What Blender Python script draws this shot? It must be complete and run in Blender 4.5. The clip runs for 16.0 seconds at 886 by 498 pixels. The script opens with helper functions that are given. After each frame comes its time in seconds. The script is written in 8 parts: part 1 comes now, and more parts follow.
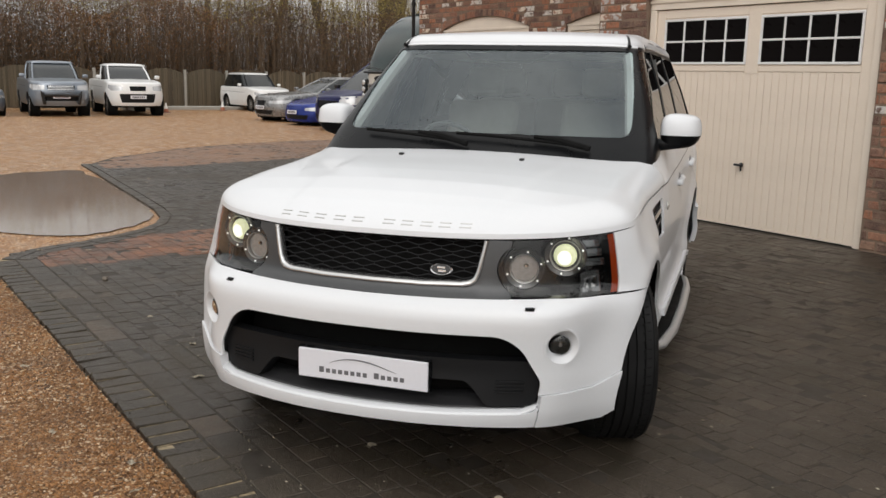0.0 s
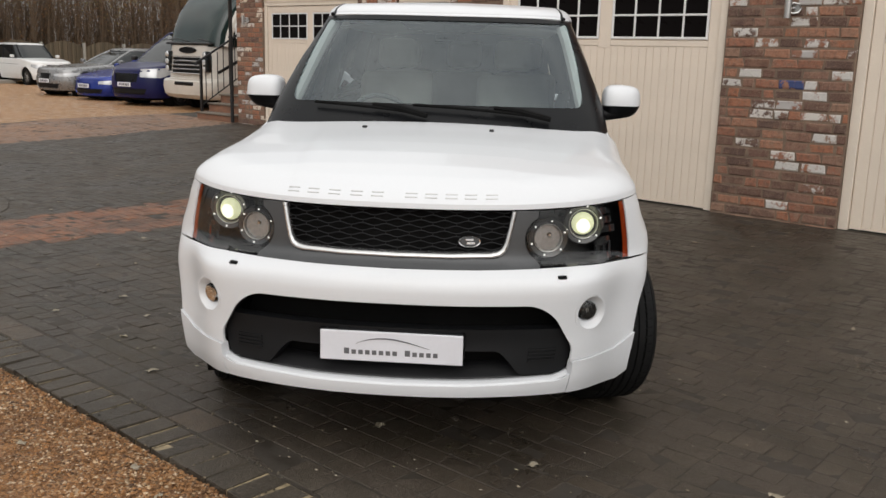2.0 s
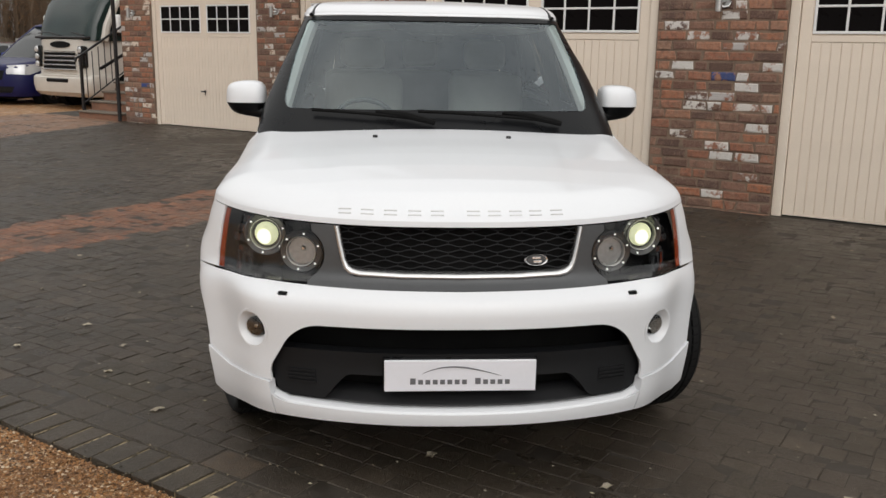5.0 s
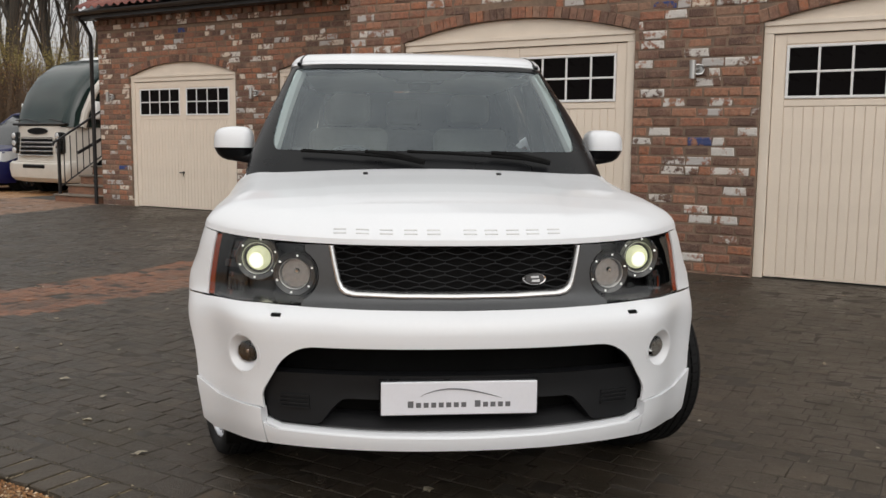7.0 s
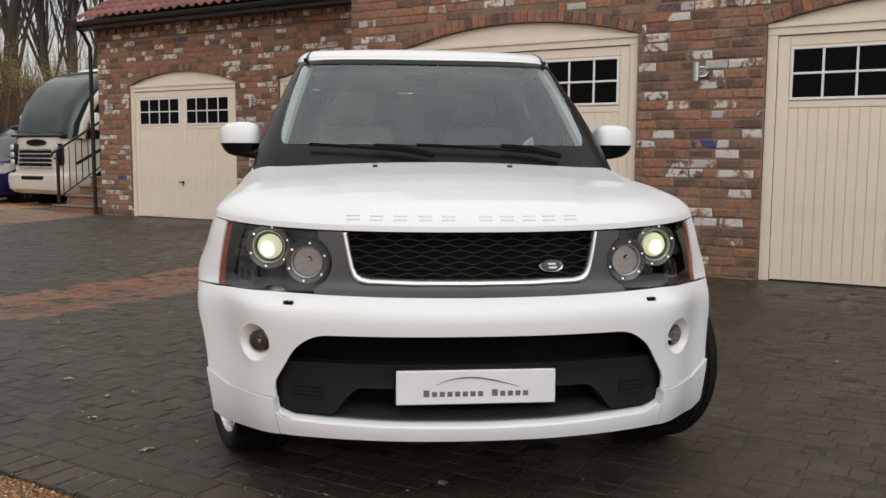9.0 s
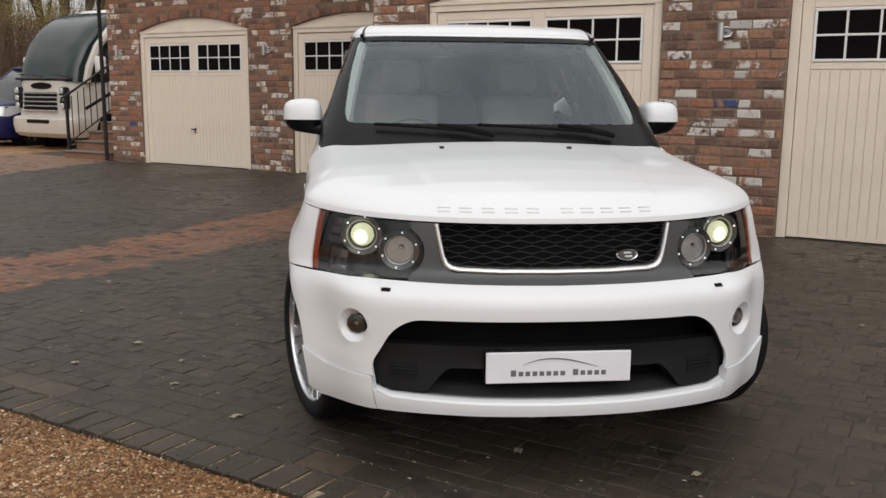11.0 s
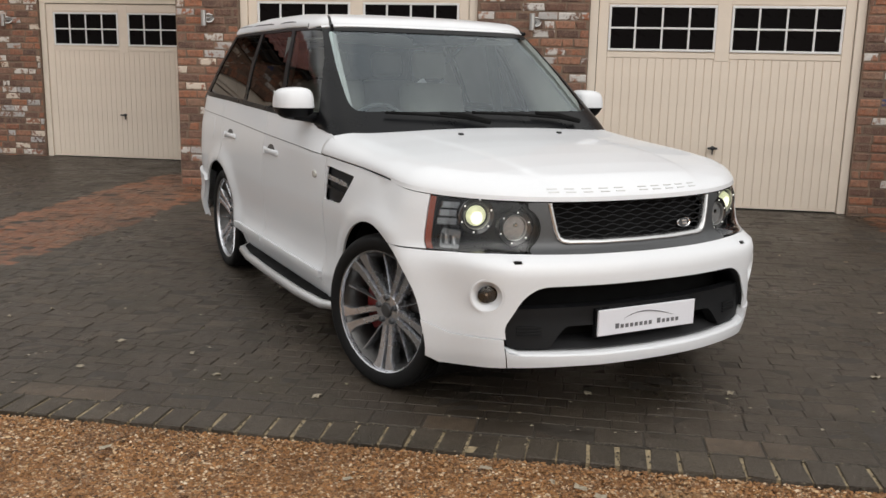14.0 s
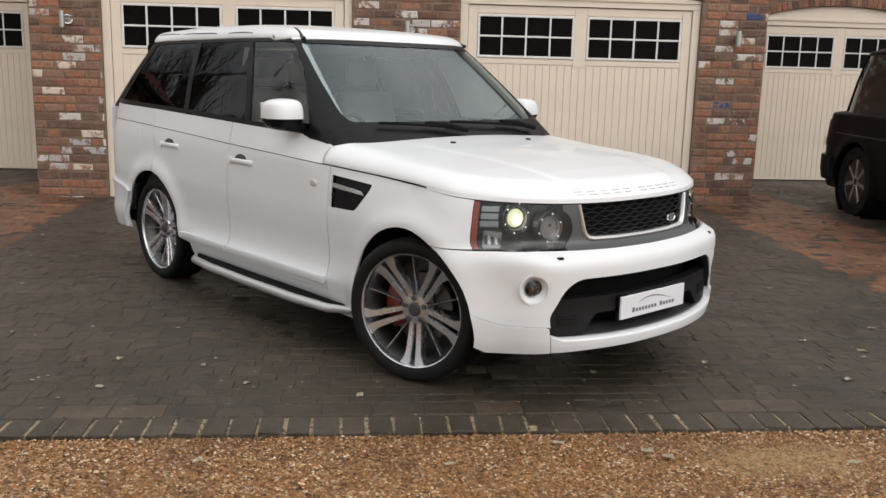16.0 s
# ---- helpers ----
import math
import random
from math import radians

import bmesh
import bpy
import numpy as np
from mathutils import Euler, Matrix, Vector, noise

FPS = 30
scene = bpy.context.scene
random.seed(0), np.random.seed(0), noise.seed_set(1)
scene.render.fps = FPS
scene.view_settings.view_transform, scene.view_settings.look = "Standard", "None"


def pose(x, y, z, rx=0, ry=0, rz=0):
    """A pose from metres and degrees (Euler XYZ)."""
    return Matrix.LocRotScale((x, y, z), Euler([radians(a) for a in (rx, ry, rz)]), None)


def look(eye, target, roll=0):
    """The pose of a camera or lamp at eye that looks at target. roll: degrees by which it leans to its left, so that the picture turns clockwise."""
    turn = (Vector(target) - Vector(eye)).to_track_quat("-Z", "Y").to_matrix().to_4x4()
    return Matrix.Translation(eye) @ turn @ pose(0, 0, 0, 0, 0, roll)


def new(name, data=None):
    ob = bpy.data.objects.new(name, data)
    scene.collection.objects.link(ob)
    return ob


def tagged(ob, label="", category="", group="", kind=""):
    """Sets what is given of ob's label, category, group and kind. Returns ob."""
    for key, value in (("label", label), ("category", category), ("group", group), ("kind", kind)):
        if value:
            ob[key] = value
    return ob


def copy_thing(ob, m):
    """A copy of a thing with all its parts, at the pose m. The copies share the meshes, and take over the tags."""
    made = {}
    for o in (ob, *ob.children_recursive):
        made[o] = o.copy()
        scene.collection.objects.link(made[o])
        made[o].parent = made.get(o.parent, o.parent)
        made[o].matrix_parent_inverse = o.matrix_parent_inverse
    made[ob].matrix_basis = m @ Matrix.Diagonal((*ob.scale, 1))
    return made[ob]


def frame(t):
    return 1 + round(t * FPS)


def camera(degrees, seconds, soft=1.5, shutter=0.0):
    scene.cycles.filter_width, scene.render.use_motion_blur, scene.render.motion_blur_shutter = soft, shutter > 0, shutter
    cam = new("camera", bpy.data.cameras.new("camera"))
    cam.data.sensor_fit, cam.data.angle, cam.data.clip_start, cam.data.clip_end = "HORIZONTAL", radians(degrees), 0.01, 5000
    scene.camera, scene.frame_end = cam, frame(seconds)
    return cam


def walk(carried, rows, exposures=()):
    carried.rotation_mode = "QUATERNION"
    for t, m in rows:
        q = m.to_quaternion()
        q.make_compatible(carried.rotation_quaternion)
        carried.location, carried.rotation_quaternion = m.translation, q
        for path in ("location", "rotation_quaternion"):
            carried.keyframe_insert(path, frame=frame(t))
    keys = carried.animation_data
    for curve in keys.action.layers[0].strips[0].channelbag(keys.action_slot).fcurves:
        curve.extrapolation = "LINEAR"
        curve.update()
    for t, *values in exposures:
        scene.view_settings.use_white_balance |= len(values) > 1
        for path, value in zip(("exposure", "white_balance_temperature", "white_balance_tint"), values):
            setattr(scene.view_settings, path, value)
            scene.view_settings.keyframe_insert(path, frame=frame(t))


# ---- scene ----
cam = camera(52.6, 16.0)
METRES, EYE, TILT, LEAN, TURN = 5.535, 1.5, 0.0, 0.0, 55.1
ROWS = [
    (0.0, 0.0, 0.0, 0.0, 0.23, -10.86, -1.18),
    (0.5, -0.0353, 0.0093, 0.0012, -1.3, -10.93, -1.19),
    (1.0, -0.0802, 0.0102, -0.001, -5.3, -10.91, -1.32),
    (1.5, -0.1186, 0.0134, -0.0027, -9.98, -11.34, -1.5),
    (2.0, -0.1559, 0.0238, -0.0057, -13.58, -12.18, -1.56),
    (2.5, -0.1882, 0.0352, -0.0011, -16.58, -12.88, -1.6),
    (3.0, -0.228, 0.0477, 0.0011, -19.47, -13.28, -1.61),
    (3.5, -0.247, 0.0633, 0.0049, -21.17, -13.37, -1.47),
    (4.0, -0.252, 0.0827, 0.0082, -21.54, -13.22, -1.22),
    (6.5, -0.2696, 0.098, -0.0248, -23.4, -9.22, -0.63),
    (7.0, -0.2735, 0.1009, -0.041, -23.79, -6.82, -0.54),
    (7.5, -0.2755, 0.1036, -0.0471, -24.04, -5.15, -0.49),
    (8.0, -0.2764, 0.1071, -0.0561, -24.12, -4.5, -0.44),
    (8.5, -0.277, 0.1116, -0.0629, -24.08, -5.01, -0.4),
    (11.0, -0.349, 0.1051, -0.0211, -24.49, -9.95, -0.55),
    (11.5, -0.3919, 0.1136, -0.0228, -25.91, -10.53, -0.68),
    (12.0, -0.4439, 0.1337, -0.0166, -28.56, -11.14, -0.83),
    (12.5, -0.5016, 0.1462, -0.0151, -31.93, -11.24, -0.91),
    (13.0, -0.5481, 0.1711, -0.0148, -38.02, -11.28, -1.1),
    (13.5, -0.5887, 0.2017, -0.0108, -43.03, -11.33, -1.23),
    (14.0, -0.6433, 0.2223, -0.0088, -45.65, -11.33, -1.2),
    (14.5, -0.6937, 0.2482, -0.0063, -49.22, -11.29, -1.27),
    (15.0, -0.7368, 0.2914, -0.0046, -52.79, -11.3, -1.33),
    (15.5, -0.7834, 0.3234, -0.0025, -55.83, -11.27, -1.35),
    (16.0, -0.8161, 0.3558, 0.0013, -60.14, -11.17, -1.41),
]
walk(cam, [(t, pose(0, 0, EYE, TILT, LEAN, TURN) @ pose(METRES * x, METRES * y, METRES * z, 90 + pitch, roll, yaw)) for t, x, y, z, yaw, pitch, roll in ROWS],
     exposures=[(0.0, 0.03), (4.0, 0.01), (8.5, -0.01), (12.5, 0.02), (14.0, 0.12), (16.0, 0.22)])

# ---- light ----
world = bpy.data.worlds.new("overcast_sky")
scene.world = world
world.use_nodes = True
wn, wl = world.node_tree.nodes, world.node_tree.links
sky = wn.new("ShaderNodeTexSky")
sky.sky_type, sky.sun_disc = "NISHITA", False
sky.sun_elevation, sky.sun_rotation = radians(38), radians(135)
sky.air_density, sky.dust_density, sky.ozone_density = 1.0, 4.0, 1.0
grey = wn.new("ShaderNodeHueSaturation")
grey.inputs["Saturation"].default_value = 0.22
wl.new(sky.outputs[0], grey.inputs["Color"])
veil = wn.new("ShaderNodeMix")      # even cloud cover over the clear sky
veil.data_type = "RGBA"
veil.inputs[0].default_value = 0.75
up = wn.new("ShaderNodeTexCoord")
split = wn.new("ShaderNodeSeparateXYZ")
wl.new(up.outputs["Generated"], split.inputs[0])
cloud = wn.new("ShaderNodeValToRGB")     # clouds: twice as bright overhead as near the horizon
cloud.color_ramp.elements[0].position, cloud.color_ramp.elements[0].color = 0.0, (0.29, 0.287, 0.282, 1)
cloud.color_ramp.elements[1].position, cloud.color_ramp.elements[1].color = 1.0, (1.01, 0.99, 0.955, 1)
wl.new(split.outputs["Z"], cloud.inputs[0])
billow = wn.new("ShaderNodeTexNoise")      # soft darker and lighter banks of cloud
billow.inputs["Scale"].default_value, billow.inputs["Detail"].default_value, billow.inputs["Roughness"].default_value = 2.3, 3.0, 0.5
wl.new(up.outputs["Generated"], billow.inputs["Vector"])
bank = wn.new("ShaderNodeValToRGB")
bank.color_ramp.elements[0].position, bank.color_ramp.elements[0].color = 0.34, (0.70, 0.73, 0.78, 1)
bank.color_ramp.elements[1].position, bank.color_ramp.elements[1].color = 0.66, (1.26, 1.25, 1.23, 1)
wl.new(billow.outputs["Fac"], bank.inputs[0])
banks = wn.new("ShaderNodeMix")
banks.data_type, banks.blend_type = "RGBA", "MULTIPLY"
banks.inputs[0].default_value = 1.0
wl.new(cloud.outputs[0], banks.inputs[6])
wl.new(bank.outputs[0], banks.inputs[7])
gain = wn.new("ShaderNodeVectorMath")
gain.operation = "SCALE"
gain.inputs["Scale"].default_value = 11.5
wl.new(banks.outputs[2], gain.inputs[0])
wl.new(gain.outputs[0], veil.inputs[7])
wl.new(grey.outputs[0], veil.inputs[6])
wl.new(veil.outputs[2], wn["Background"].inputs["Color"])
wn["Background"].inputs["Strength"].default_value = 0.14
sun = new("sun", bpy.data.lights.new("sun", "SUN"))
sun.data.energy, sun.data.angle, sun.data.color = 0.6, radians(60), (1.0, 0.97, 0.93)
sun.matrix_world = look((10, -9, 15), (-3, 3, 0))

# ---- materials ----


def nodes_of(name):
    m = bpy.data.materials.new(name)
    m.use_nodes = True
    nt = m.node_tree
    return m, nt, nt.nodes["Principled BSDF"]


def coords(nt, scale=1.0, world_space=True):
    mp = nt.nodes.new("ShaderNodeMapping")
    mp.inputs["Scale"].default_value = (scale,) * 3 if not isinstance(scale, tuple) else scale
    if world_space:
        g = nt.nodes.new("ShaderNodeNewGeometry")
        nt.links.new(g.outputs["Position"], mp.inputs["Vector"])
    else:
        g = nt.nodes.new("ShaderNodeTexCoord")
        nt.links.new(g.outputs["Object"], mp.inputs["Vector"])
    return mp.outputs[0]


def noise_tex(nt, vec, scale, detail=4.0, rough=0.55):
    n = nt.nodes.new("ShaderNodeTexNoise")
    n.inputs["Scale"].default_value, n.inputs["Detail"].default_value, n.inputs["Roughness"].default_value = scale, detail, rough
    nt.links.new(vec, n.inputs["Vector"])
    return n.outputs["Fac"]


def ramp(nt, fac, stops, interp="LINEAR"):
    r = nt.nodes.new("ShaderNodeValToRGB")
    r.color_ramp.interpolation = interp
    els = r.color_ramp.elements
    while len(els) < len(stops):
        els.new(0.5)
    for e, (p, c) in zip(els, stops):
        e.position = p
        e.color = (*c, 1) if len(c) == 3 else c
    nt.links.new(fac, r.inputs[0])
    return r.outputs[0]


def grey3(v):
    return (v, v, v)


def mix(nt, fac, a, b, blend="MIX"):
    m = nt.nodes.new("ShaderNodeMix")
    m.data_type, m.blend_type = "RGBA", blend
    for k, v in ((0, fac), (6, a), (7, b)):
        if isinstance(v, bpy.types.NodeSocket):
            nt.links.new(v, m.inputs[k])
        elif k == 0:
            m.inputs[0].default_value = v
        else:
            m.inputs[k].default_value = (*v, 1)
    return m.outputs[2]


def bump(nt, bsdf, height, strength, distance):
    b = nt.nodes.new("ShaderNodeBump")
    b.inputs["Strength"].default_value, b.inputs["Distance"].default_value = strength, distance
    nt.links.new(height, b.inputs["Height"])
    nt.links.new(b.outputs[0], bsdf.inputs["Normal"])
    return b


def plain(name, color, rough=0.5, metal=0.0, vary=0.12, scale=6.0, fine=80.0, bumpy=0.0, coat=0.0, world_space=False, spec=0.5):
    """Paint, plastic or metal with grain and soft stains."""
    m, nt, p = nodes_of(name)
    v = coords(nt, 1.0, world_space)
    a, b = noise_tex(nt, v, scale), noise_tex(nt, v, fine, 2.0)
    dark = tuple(c * (1 - vary) for c in color)
    light = tuple(min(1, c * (1 + vary * 0.6)) for c in color)
    c1 = ramp(nt, a, [(0.3, dark), (0.7, light)])
    c2 = mix(nt, 0.25, c1, ramp(nt, b, [(0.35, dark), (0.65, light)]))
    nt.links.new(c2, p.inputs["Base Color"])
    r = ramp(nt, a, [(0.3, grey3(max(0.02, rough * (1 - vary)))), (0.7, grey3(min(1, rough * (1 + vary))))])
    nt.links.new(r, p.inputs["Roughness"])
    p.inputs["Metallic"].default_value = metal
    p.inputs["Coat Weight"].default_value = coat
    p.inputs["Coat Roughness"].default_value = 0.04
    p.inputs["Specular IOR Level"].default_value = spec
    if bumpy:
        bump(nt, p, b, 0.5, bumpy)
    return m


def glass(name, color, rough=0.0, ior=1.45, sheen=(1.0, 1.0, 1.0)):
    """Thin clear or tinted sheet: tinted see-through with a mirror-like sheen."""
    m, nt, p = nodes_of(name)
    nt.nodes.remove(p)
    out = nt.nodes["Material Output"]
    tr, gl, mx = nt.nodes.new("ShaderNodeBsdfTransparent"), nt.nodes.new("ShaderNodeBsdfGlossy"), nt.nodes.new("ShaderNodeMixShader")
    fr = nt.nodes.new("ShaderNodeFresnel")
    fr.inputs["IOR"].default_value = ior
    tr.inputs["Color"].default_value = (*color, 1)
    gl.inputs["Roughness"].default_value = rough
    v = coords(nt, 1.0)
    n = noise_tex(nt, v, 9.0)
    nt.links.new(ramp(nt, n, [(0.3, tuple(0.88 * c for c in sheen)), (0.7, sheen)]), gl.inputs["Color"])
    nt.links.new(fr.outputs[0], mx.inputs[0])
    nt.links.new(tr.outputs[0], mx.inputs[1])
    nt.links.new(gl.outputs[0], mx.inputs[2])
    nt.links.new(mx.outputs[0], out.inputs["Surface"])
    return m


def random_of(nt, source):
    if source == "object":
        return nt.nodes.new("ShaderNodeObjectInfo").outputs["Random"]
    return nt.nodes.new("ShaderNodeNewGeometry").outputs["Random Per Island"]


def rehash(nt, value, k):
    """Another random number from a random number."""
    a = nt.nodes.new("ShaderNodeMath")
    a.operation = "MULTIPLY"
    a.inputs[1].default_value = k
    nt.links.new(value, a.inputs[0])
    b = nt.nodes.new("ShaderNodeMath")
    b.operation = "FRACT"
    nt.links.new(a.outputs[0], b.inputs[0])
    return b.outputs[0]


def brick_material(source, painted_from=0.76, name="", paint=None, burnt=False):
    """Reclaimed bricks: reds and browns, burnt ones, leftovers of white and blue paint."""
    m, nt, p = nodes_of("reclaimed_brick_" + source + name)
    rnd = random_of(nt, source)
    v = coords(nt)
    n1, n2 = noise_tex(nt, v, 22.0, 6.0, 0.65), noise_tex(nt, v, 140.0, 3.0, 0.6)
    body = ramp(nt, rnd, [(0.0, (0.12, 0.060, 0.043)), (0.11, (0.36, 0.138, 0.078)), (0.22, (0.30, 0.112, 0.062)), (0.33, (0.25, 0.125, 0.085)),
                          (0.45, (0.40, 0.18, 0.105)), (0.56, (0.15, 0.072, 0.052)), (0.67, (0.40, 0.145, 0.070)), (0.78, (0.31, 0.175, 0.115)), (0.86, (0.085, 0.045, 0.036))], "CONSTANT")
    if burnt:
        body = mix(nt, 0.75, body, (0.07, 0.036, 0.028))
    big = noise_tex(nt, v, 7.0, 5.0, 0.7)
    body = mix(nt, 0.12, body, (0.20, 0.115, 0.080))
    stain = mix(nt, ramp(nt, n1, [(0.44, grey3(0)), (0.66, grey3(0.75))]), body, (0.12, 0.068, 0.05))
    worn = mix(nt, ramp(nt, big, [(0.50, grey3(0)), (0.64, grey3(0.6))]), stain, (0.27, 0.15, 0.10))
    pale = mix(nt, ramp(nt, n2, [(0.52, grey3(0)), (0.72, grey3(0.7))]), worn, (0.40, 0.30, 0.23))
    smear = noise_tex(nt, v, 10.0, 6.0, 0.72)
    pale = mix(nt, ramp(nt, smear, [(0.54, grey3(0)), (0.64, grey3(0.55))]), pale, (0.25, 0.165, 0.115))
    r2 = rehash(nt, rnd, 7.31)
    painted = ramp(nt, r2, [(0.0, grey3(0.0)), (painted_from, grey3(1))], "CONSTANT")
    tone = ramp(nt, rehash(nt, rnd, 31.7), [(0.0, (0.66, 0.61, 0.56)), (0.35, (0.48, 0.45, 0.43)), (0.70, (0.68, 0.58, 0.48)), (0.985, (0.035, 0.06, 0.20))], "CONSTANT")
    if paint:
        tone = mix(nt, ramp(nt, noise_tex(nt, v, 45.0, 4.0, 0.6), [(0.35, grey3(0)), (0.7, grey3(0.5))]), paint, tuple(0.72 * c for c in paint))
    flake = ramp(nt, noise_tex(nt, v, 11.0, 5.0, 0.65), [(0.43, grey3(0)), (0.51, grey3(1))])
    paintmask = mix(nt, 1.0, painted, flake, "MULTIPLY")
    nt.links.new(mix(nt, paintmask, pale, tone), p.inputs["Base Color"])
    nt.links.new(ramp(nt, n1, [(0.3, grey3(0.72)), (0.7, grey3(0.95))]), p.inputs["Roughness"])
    bump(nt, p, mix(nt, 0.45, n1, n2), 1.0, 0.012)
    return m


def block_material(name, source, stops, rough=(0.27, 0.62), muddy=False):
    """Wet concrete block paving, each block in its own tone, with dry and wet patches."""
    m, nt, p = nodes_of(name)
    rnd = random_of(nt, source)
    v = coords(nt)
    n1, n2, n3 = noise_tex(nt, v, 0.9, 5.0, 0.6), noise_tex(nt, v, 90.0, 3.0, 0.6), noise_tex(nt, v, 7.0, 4.0, 0.6)
    body = ramp(nt, rnd, stops, "LINEAR")
    a = mix(nt, ramp(nt, n2, [(0.44, grey3(0)), (0.66, grey3(0.75))]), body, (0.13, 0.108, 0.084))
    n4 = noise_tex(nt, v, 26.0, 5.0, 0.7)
    a = mix(nt, ramp(nt, n4, [(0.44, grey3(0)), (0.62, grey3(0.7))]), a, (0.074, 0.059, 0.044))
    a = mix(nt, ramp(nt, noise_tex(nt, v, 2.3, 6.0, 0.7), [(0.46, grey3(0)), (0.62, grey3(0.6))]), a, (0.040, 0.033, 0.021))
    if muddy:      # dried gravel dust trodden over the far band by the yard
        where = nt.nodes.new("ShaderNodeSeparateXYZ")
        nt.links.new(v, where.inputs[0])
        span = nt.nodes.new("ShaderNodeMapRange")
        span.inputs["From Min"].default_value, span.inputs["From Max"].default_value = -12.0, -15.0
        nt.links.new(where.outputs["X"], span.inputs["Value"])
        dust = mix(nt, 1.0, span.outputs[0], ramp(nt, n1, [(0.25, grey3(0.7)), (0.6, grey3(0.95))]), "MULTIPLY")
        a = mix(nt, dust, a, (0.27, 0.160, 0.100))
    wet = ramp(nt, mix(nt, 0.35, n1, n3), [(0.38, grey3(0)), (0.62, grey3(1))])
    shine = mix(nt, wet, a, mix(nt, 1.0, a, (0.62, 0.61, 0.6), "MULTIPLY"))
    nt.links.new(shine, p.inputs["Base Color"])
    nt.links.new(mix(nt, wet, grey3(rough[1]), grey3(rough[0])), p.inputs["Roughness"])
    p.inputs["Specular IOR Level"].default_value = 0.34
    specks = noise_tex(nt, v, 210.0, 2.0, 0.5)
    bump(nt, p, mix(nt, 0.4, mix(nt, 0.5, n2, n4), specks), 1.0, 0.011)
    return m


def gravel_material(name, source=None):
    m, nt, p = nodes_of(name)
    v = coords(nt)
    n1, n3 = noise_tex(nt, v, 0.6, 5.0, 0.6), noise_tex(nt, v, 5.0, 4.0, 0.6)
    tones = [(0.0, (0.038, 0.020, 0.010)), (0.20, (0.16, 0.072, 0.026)), (0.42, (0.37, 0.170, 0.056)), (0.62, (0.46, 0.235, 0.088)), (0.78, (0.25, 0.13, 0.062)),
             (0.88, (0.66, 0.46, 0.26)), (1.0, (0.84, 0.70, 0.52))]
    if source:
        body = ramp(nt, random_of(nt, source), tones)
        n2 = noise_tex(nt, v, 300.0, 2.0)
    else:
        vor = nt.nodes.new("ShaderNodeTexVoronoi")
        vor.inputs["Scale"].default_value = 75.0
        nt.links.new(v, vor.inputs["Vector"])
        sep = nt.nodes.new("ShaderNodeSeparateColor")
        nt.links.new(vor.outputs["Color"], sep.inputs[0])
        body = ramp(nt, sep.outputs[0], tones)
        n2 = vor.outputs["Distance"]
    worn = mix(nt, ramp(nt, mix(nt, 0.4, n1, n3), [(0.45, grey3(0)), (0.68, grey3(0.5))]), body, (0.33, 0.155, 0.052))
    worn = mix(nt, ramp(nt, noise_tex(nt, v, 1.7, 8.0, 0.75), [(0.48, grey3(0)), (0.66, grey3(0.5))]), worn, (0.17, 0.078, 0.030))
    worn = mix(nt, ramp(nt, noise_tex(nt, v, 9.0, 6.0, 0.8), [(0.52, grey3(0)), (0.70, grey3(0.45))]), worn, (0.13, 0.062, 0.026))
    spot = nt.nodes.new("ShaderNodeVectorMath")      # trodden sandy patch beside the kerb
    spot.operation = "DISTANCE"
    squash = nt.nodes.new("ShaderNodeMapping")
    squash.inputs["Scale"].default_value = (1.0, 2.6, 0.0)
    nt.links.new(v, squash.inputs["Vector"])
    nt.links.new(squash.outputs[0], spot.inputs[0])
    spot.inputs[1].default_value = (-2.45, 0.72 * 2.6, 0.0)
    near = ramp(nt, mix(nt, 0.35, spot.outputs["Value"], noise_tex(nt, v, 5.0, 5.0, 0.7)), [(0.28, grey3(0.75)), (0.50, grey3(0.0))])
    worn = mix(nt, near, worn, (0.44, 0.29, 0.14))
    nt.links.new(worn, p.inputs["Base Color"])
    nt.links.new(ramp(nt, n3, [(0.35, grey3(0.28)), (0.65, grey3(0.7))]), p.inputs["Roughness"])
    b = bump(nt, p, n2, 0.8, 0.008)
    b.invert = source is None
    return m


M_BRICK, M_BRICK_I = brick_material("object"), brick_material("island")
M_BRICK_BARE, M_BRICK_BURNT = brick_material("object", 0.93, "_bare"), brick_material("object", 0.995, "_burnt", burnt=True)
M_BRICK_WHITE, M_BRICK_BLUE = brick_material("object", 0.001, "_whitewashed", paint=(0.66, 0.62, 0.58)), brick_material("object", 0.001, "_blue", paint=(0.055, 0.075, 0.19))
M_ARCHBRICK = brick_material("object", 0.975, "_arch")
M_MORTAR = plain("lime_mortar", (0.215, 0.148, 0.105), 0.92, vary=0.45, scale=9.0, bumpy=0.004, world_space=True)
DARK_STOPS = [(0.0, (0.031, 0.0228, 0.0165)), (0.35, (0.039, 0.0288, 0.0208)), (0.7, (0.048, 0.0352, 0.0252)), (0.92, (0.060, 0.045, 0.031)), (1.0, (0.083, 0.061, 0.042))]
RED_STOPS = [(0.0, (0.24, 0.083, 0.038)), (0.4, (0.31, 0.108, 0.046)), (0.8, (0.37, 0.142, 0.062)), (1.0, (0.25, 0.12, 0.070))]
M_BLOCK, M_BLOCK_I = block_material("charcoal_block", "object", DARK_STOPS), block_material("charcoal_block_joined", "island", DARK_STOPS)
M_RED_I = block_material("terracotta_block_joined", "island", RED_STOPS, muddy=True)
M_KERB = block_material("kerb_sett", "object", [(0.0, (0.040, 0.031, 0.022)), (0.6, (0.054, 0.042, 0.029)), (1.0, (0.072, 0.055, 0.038))])
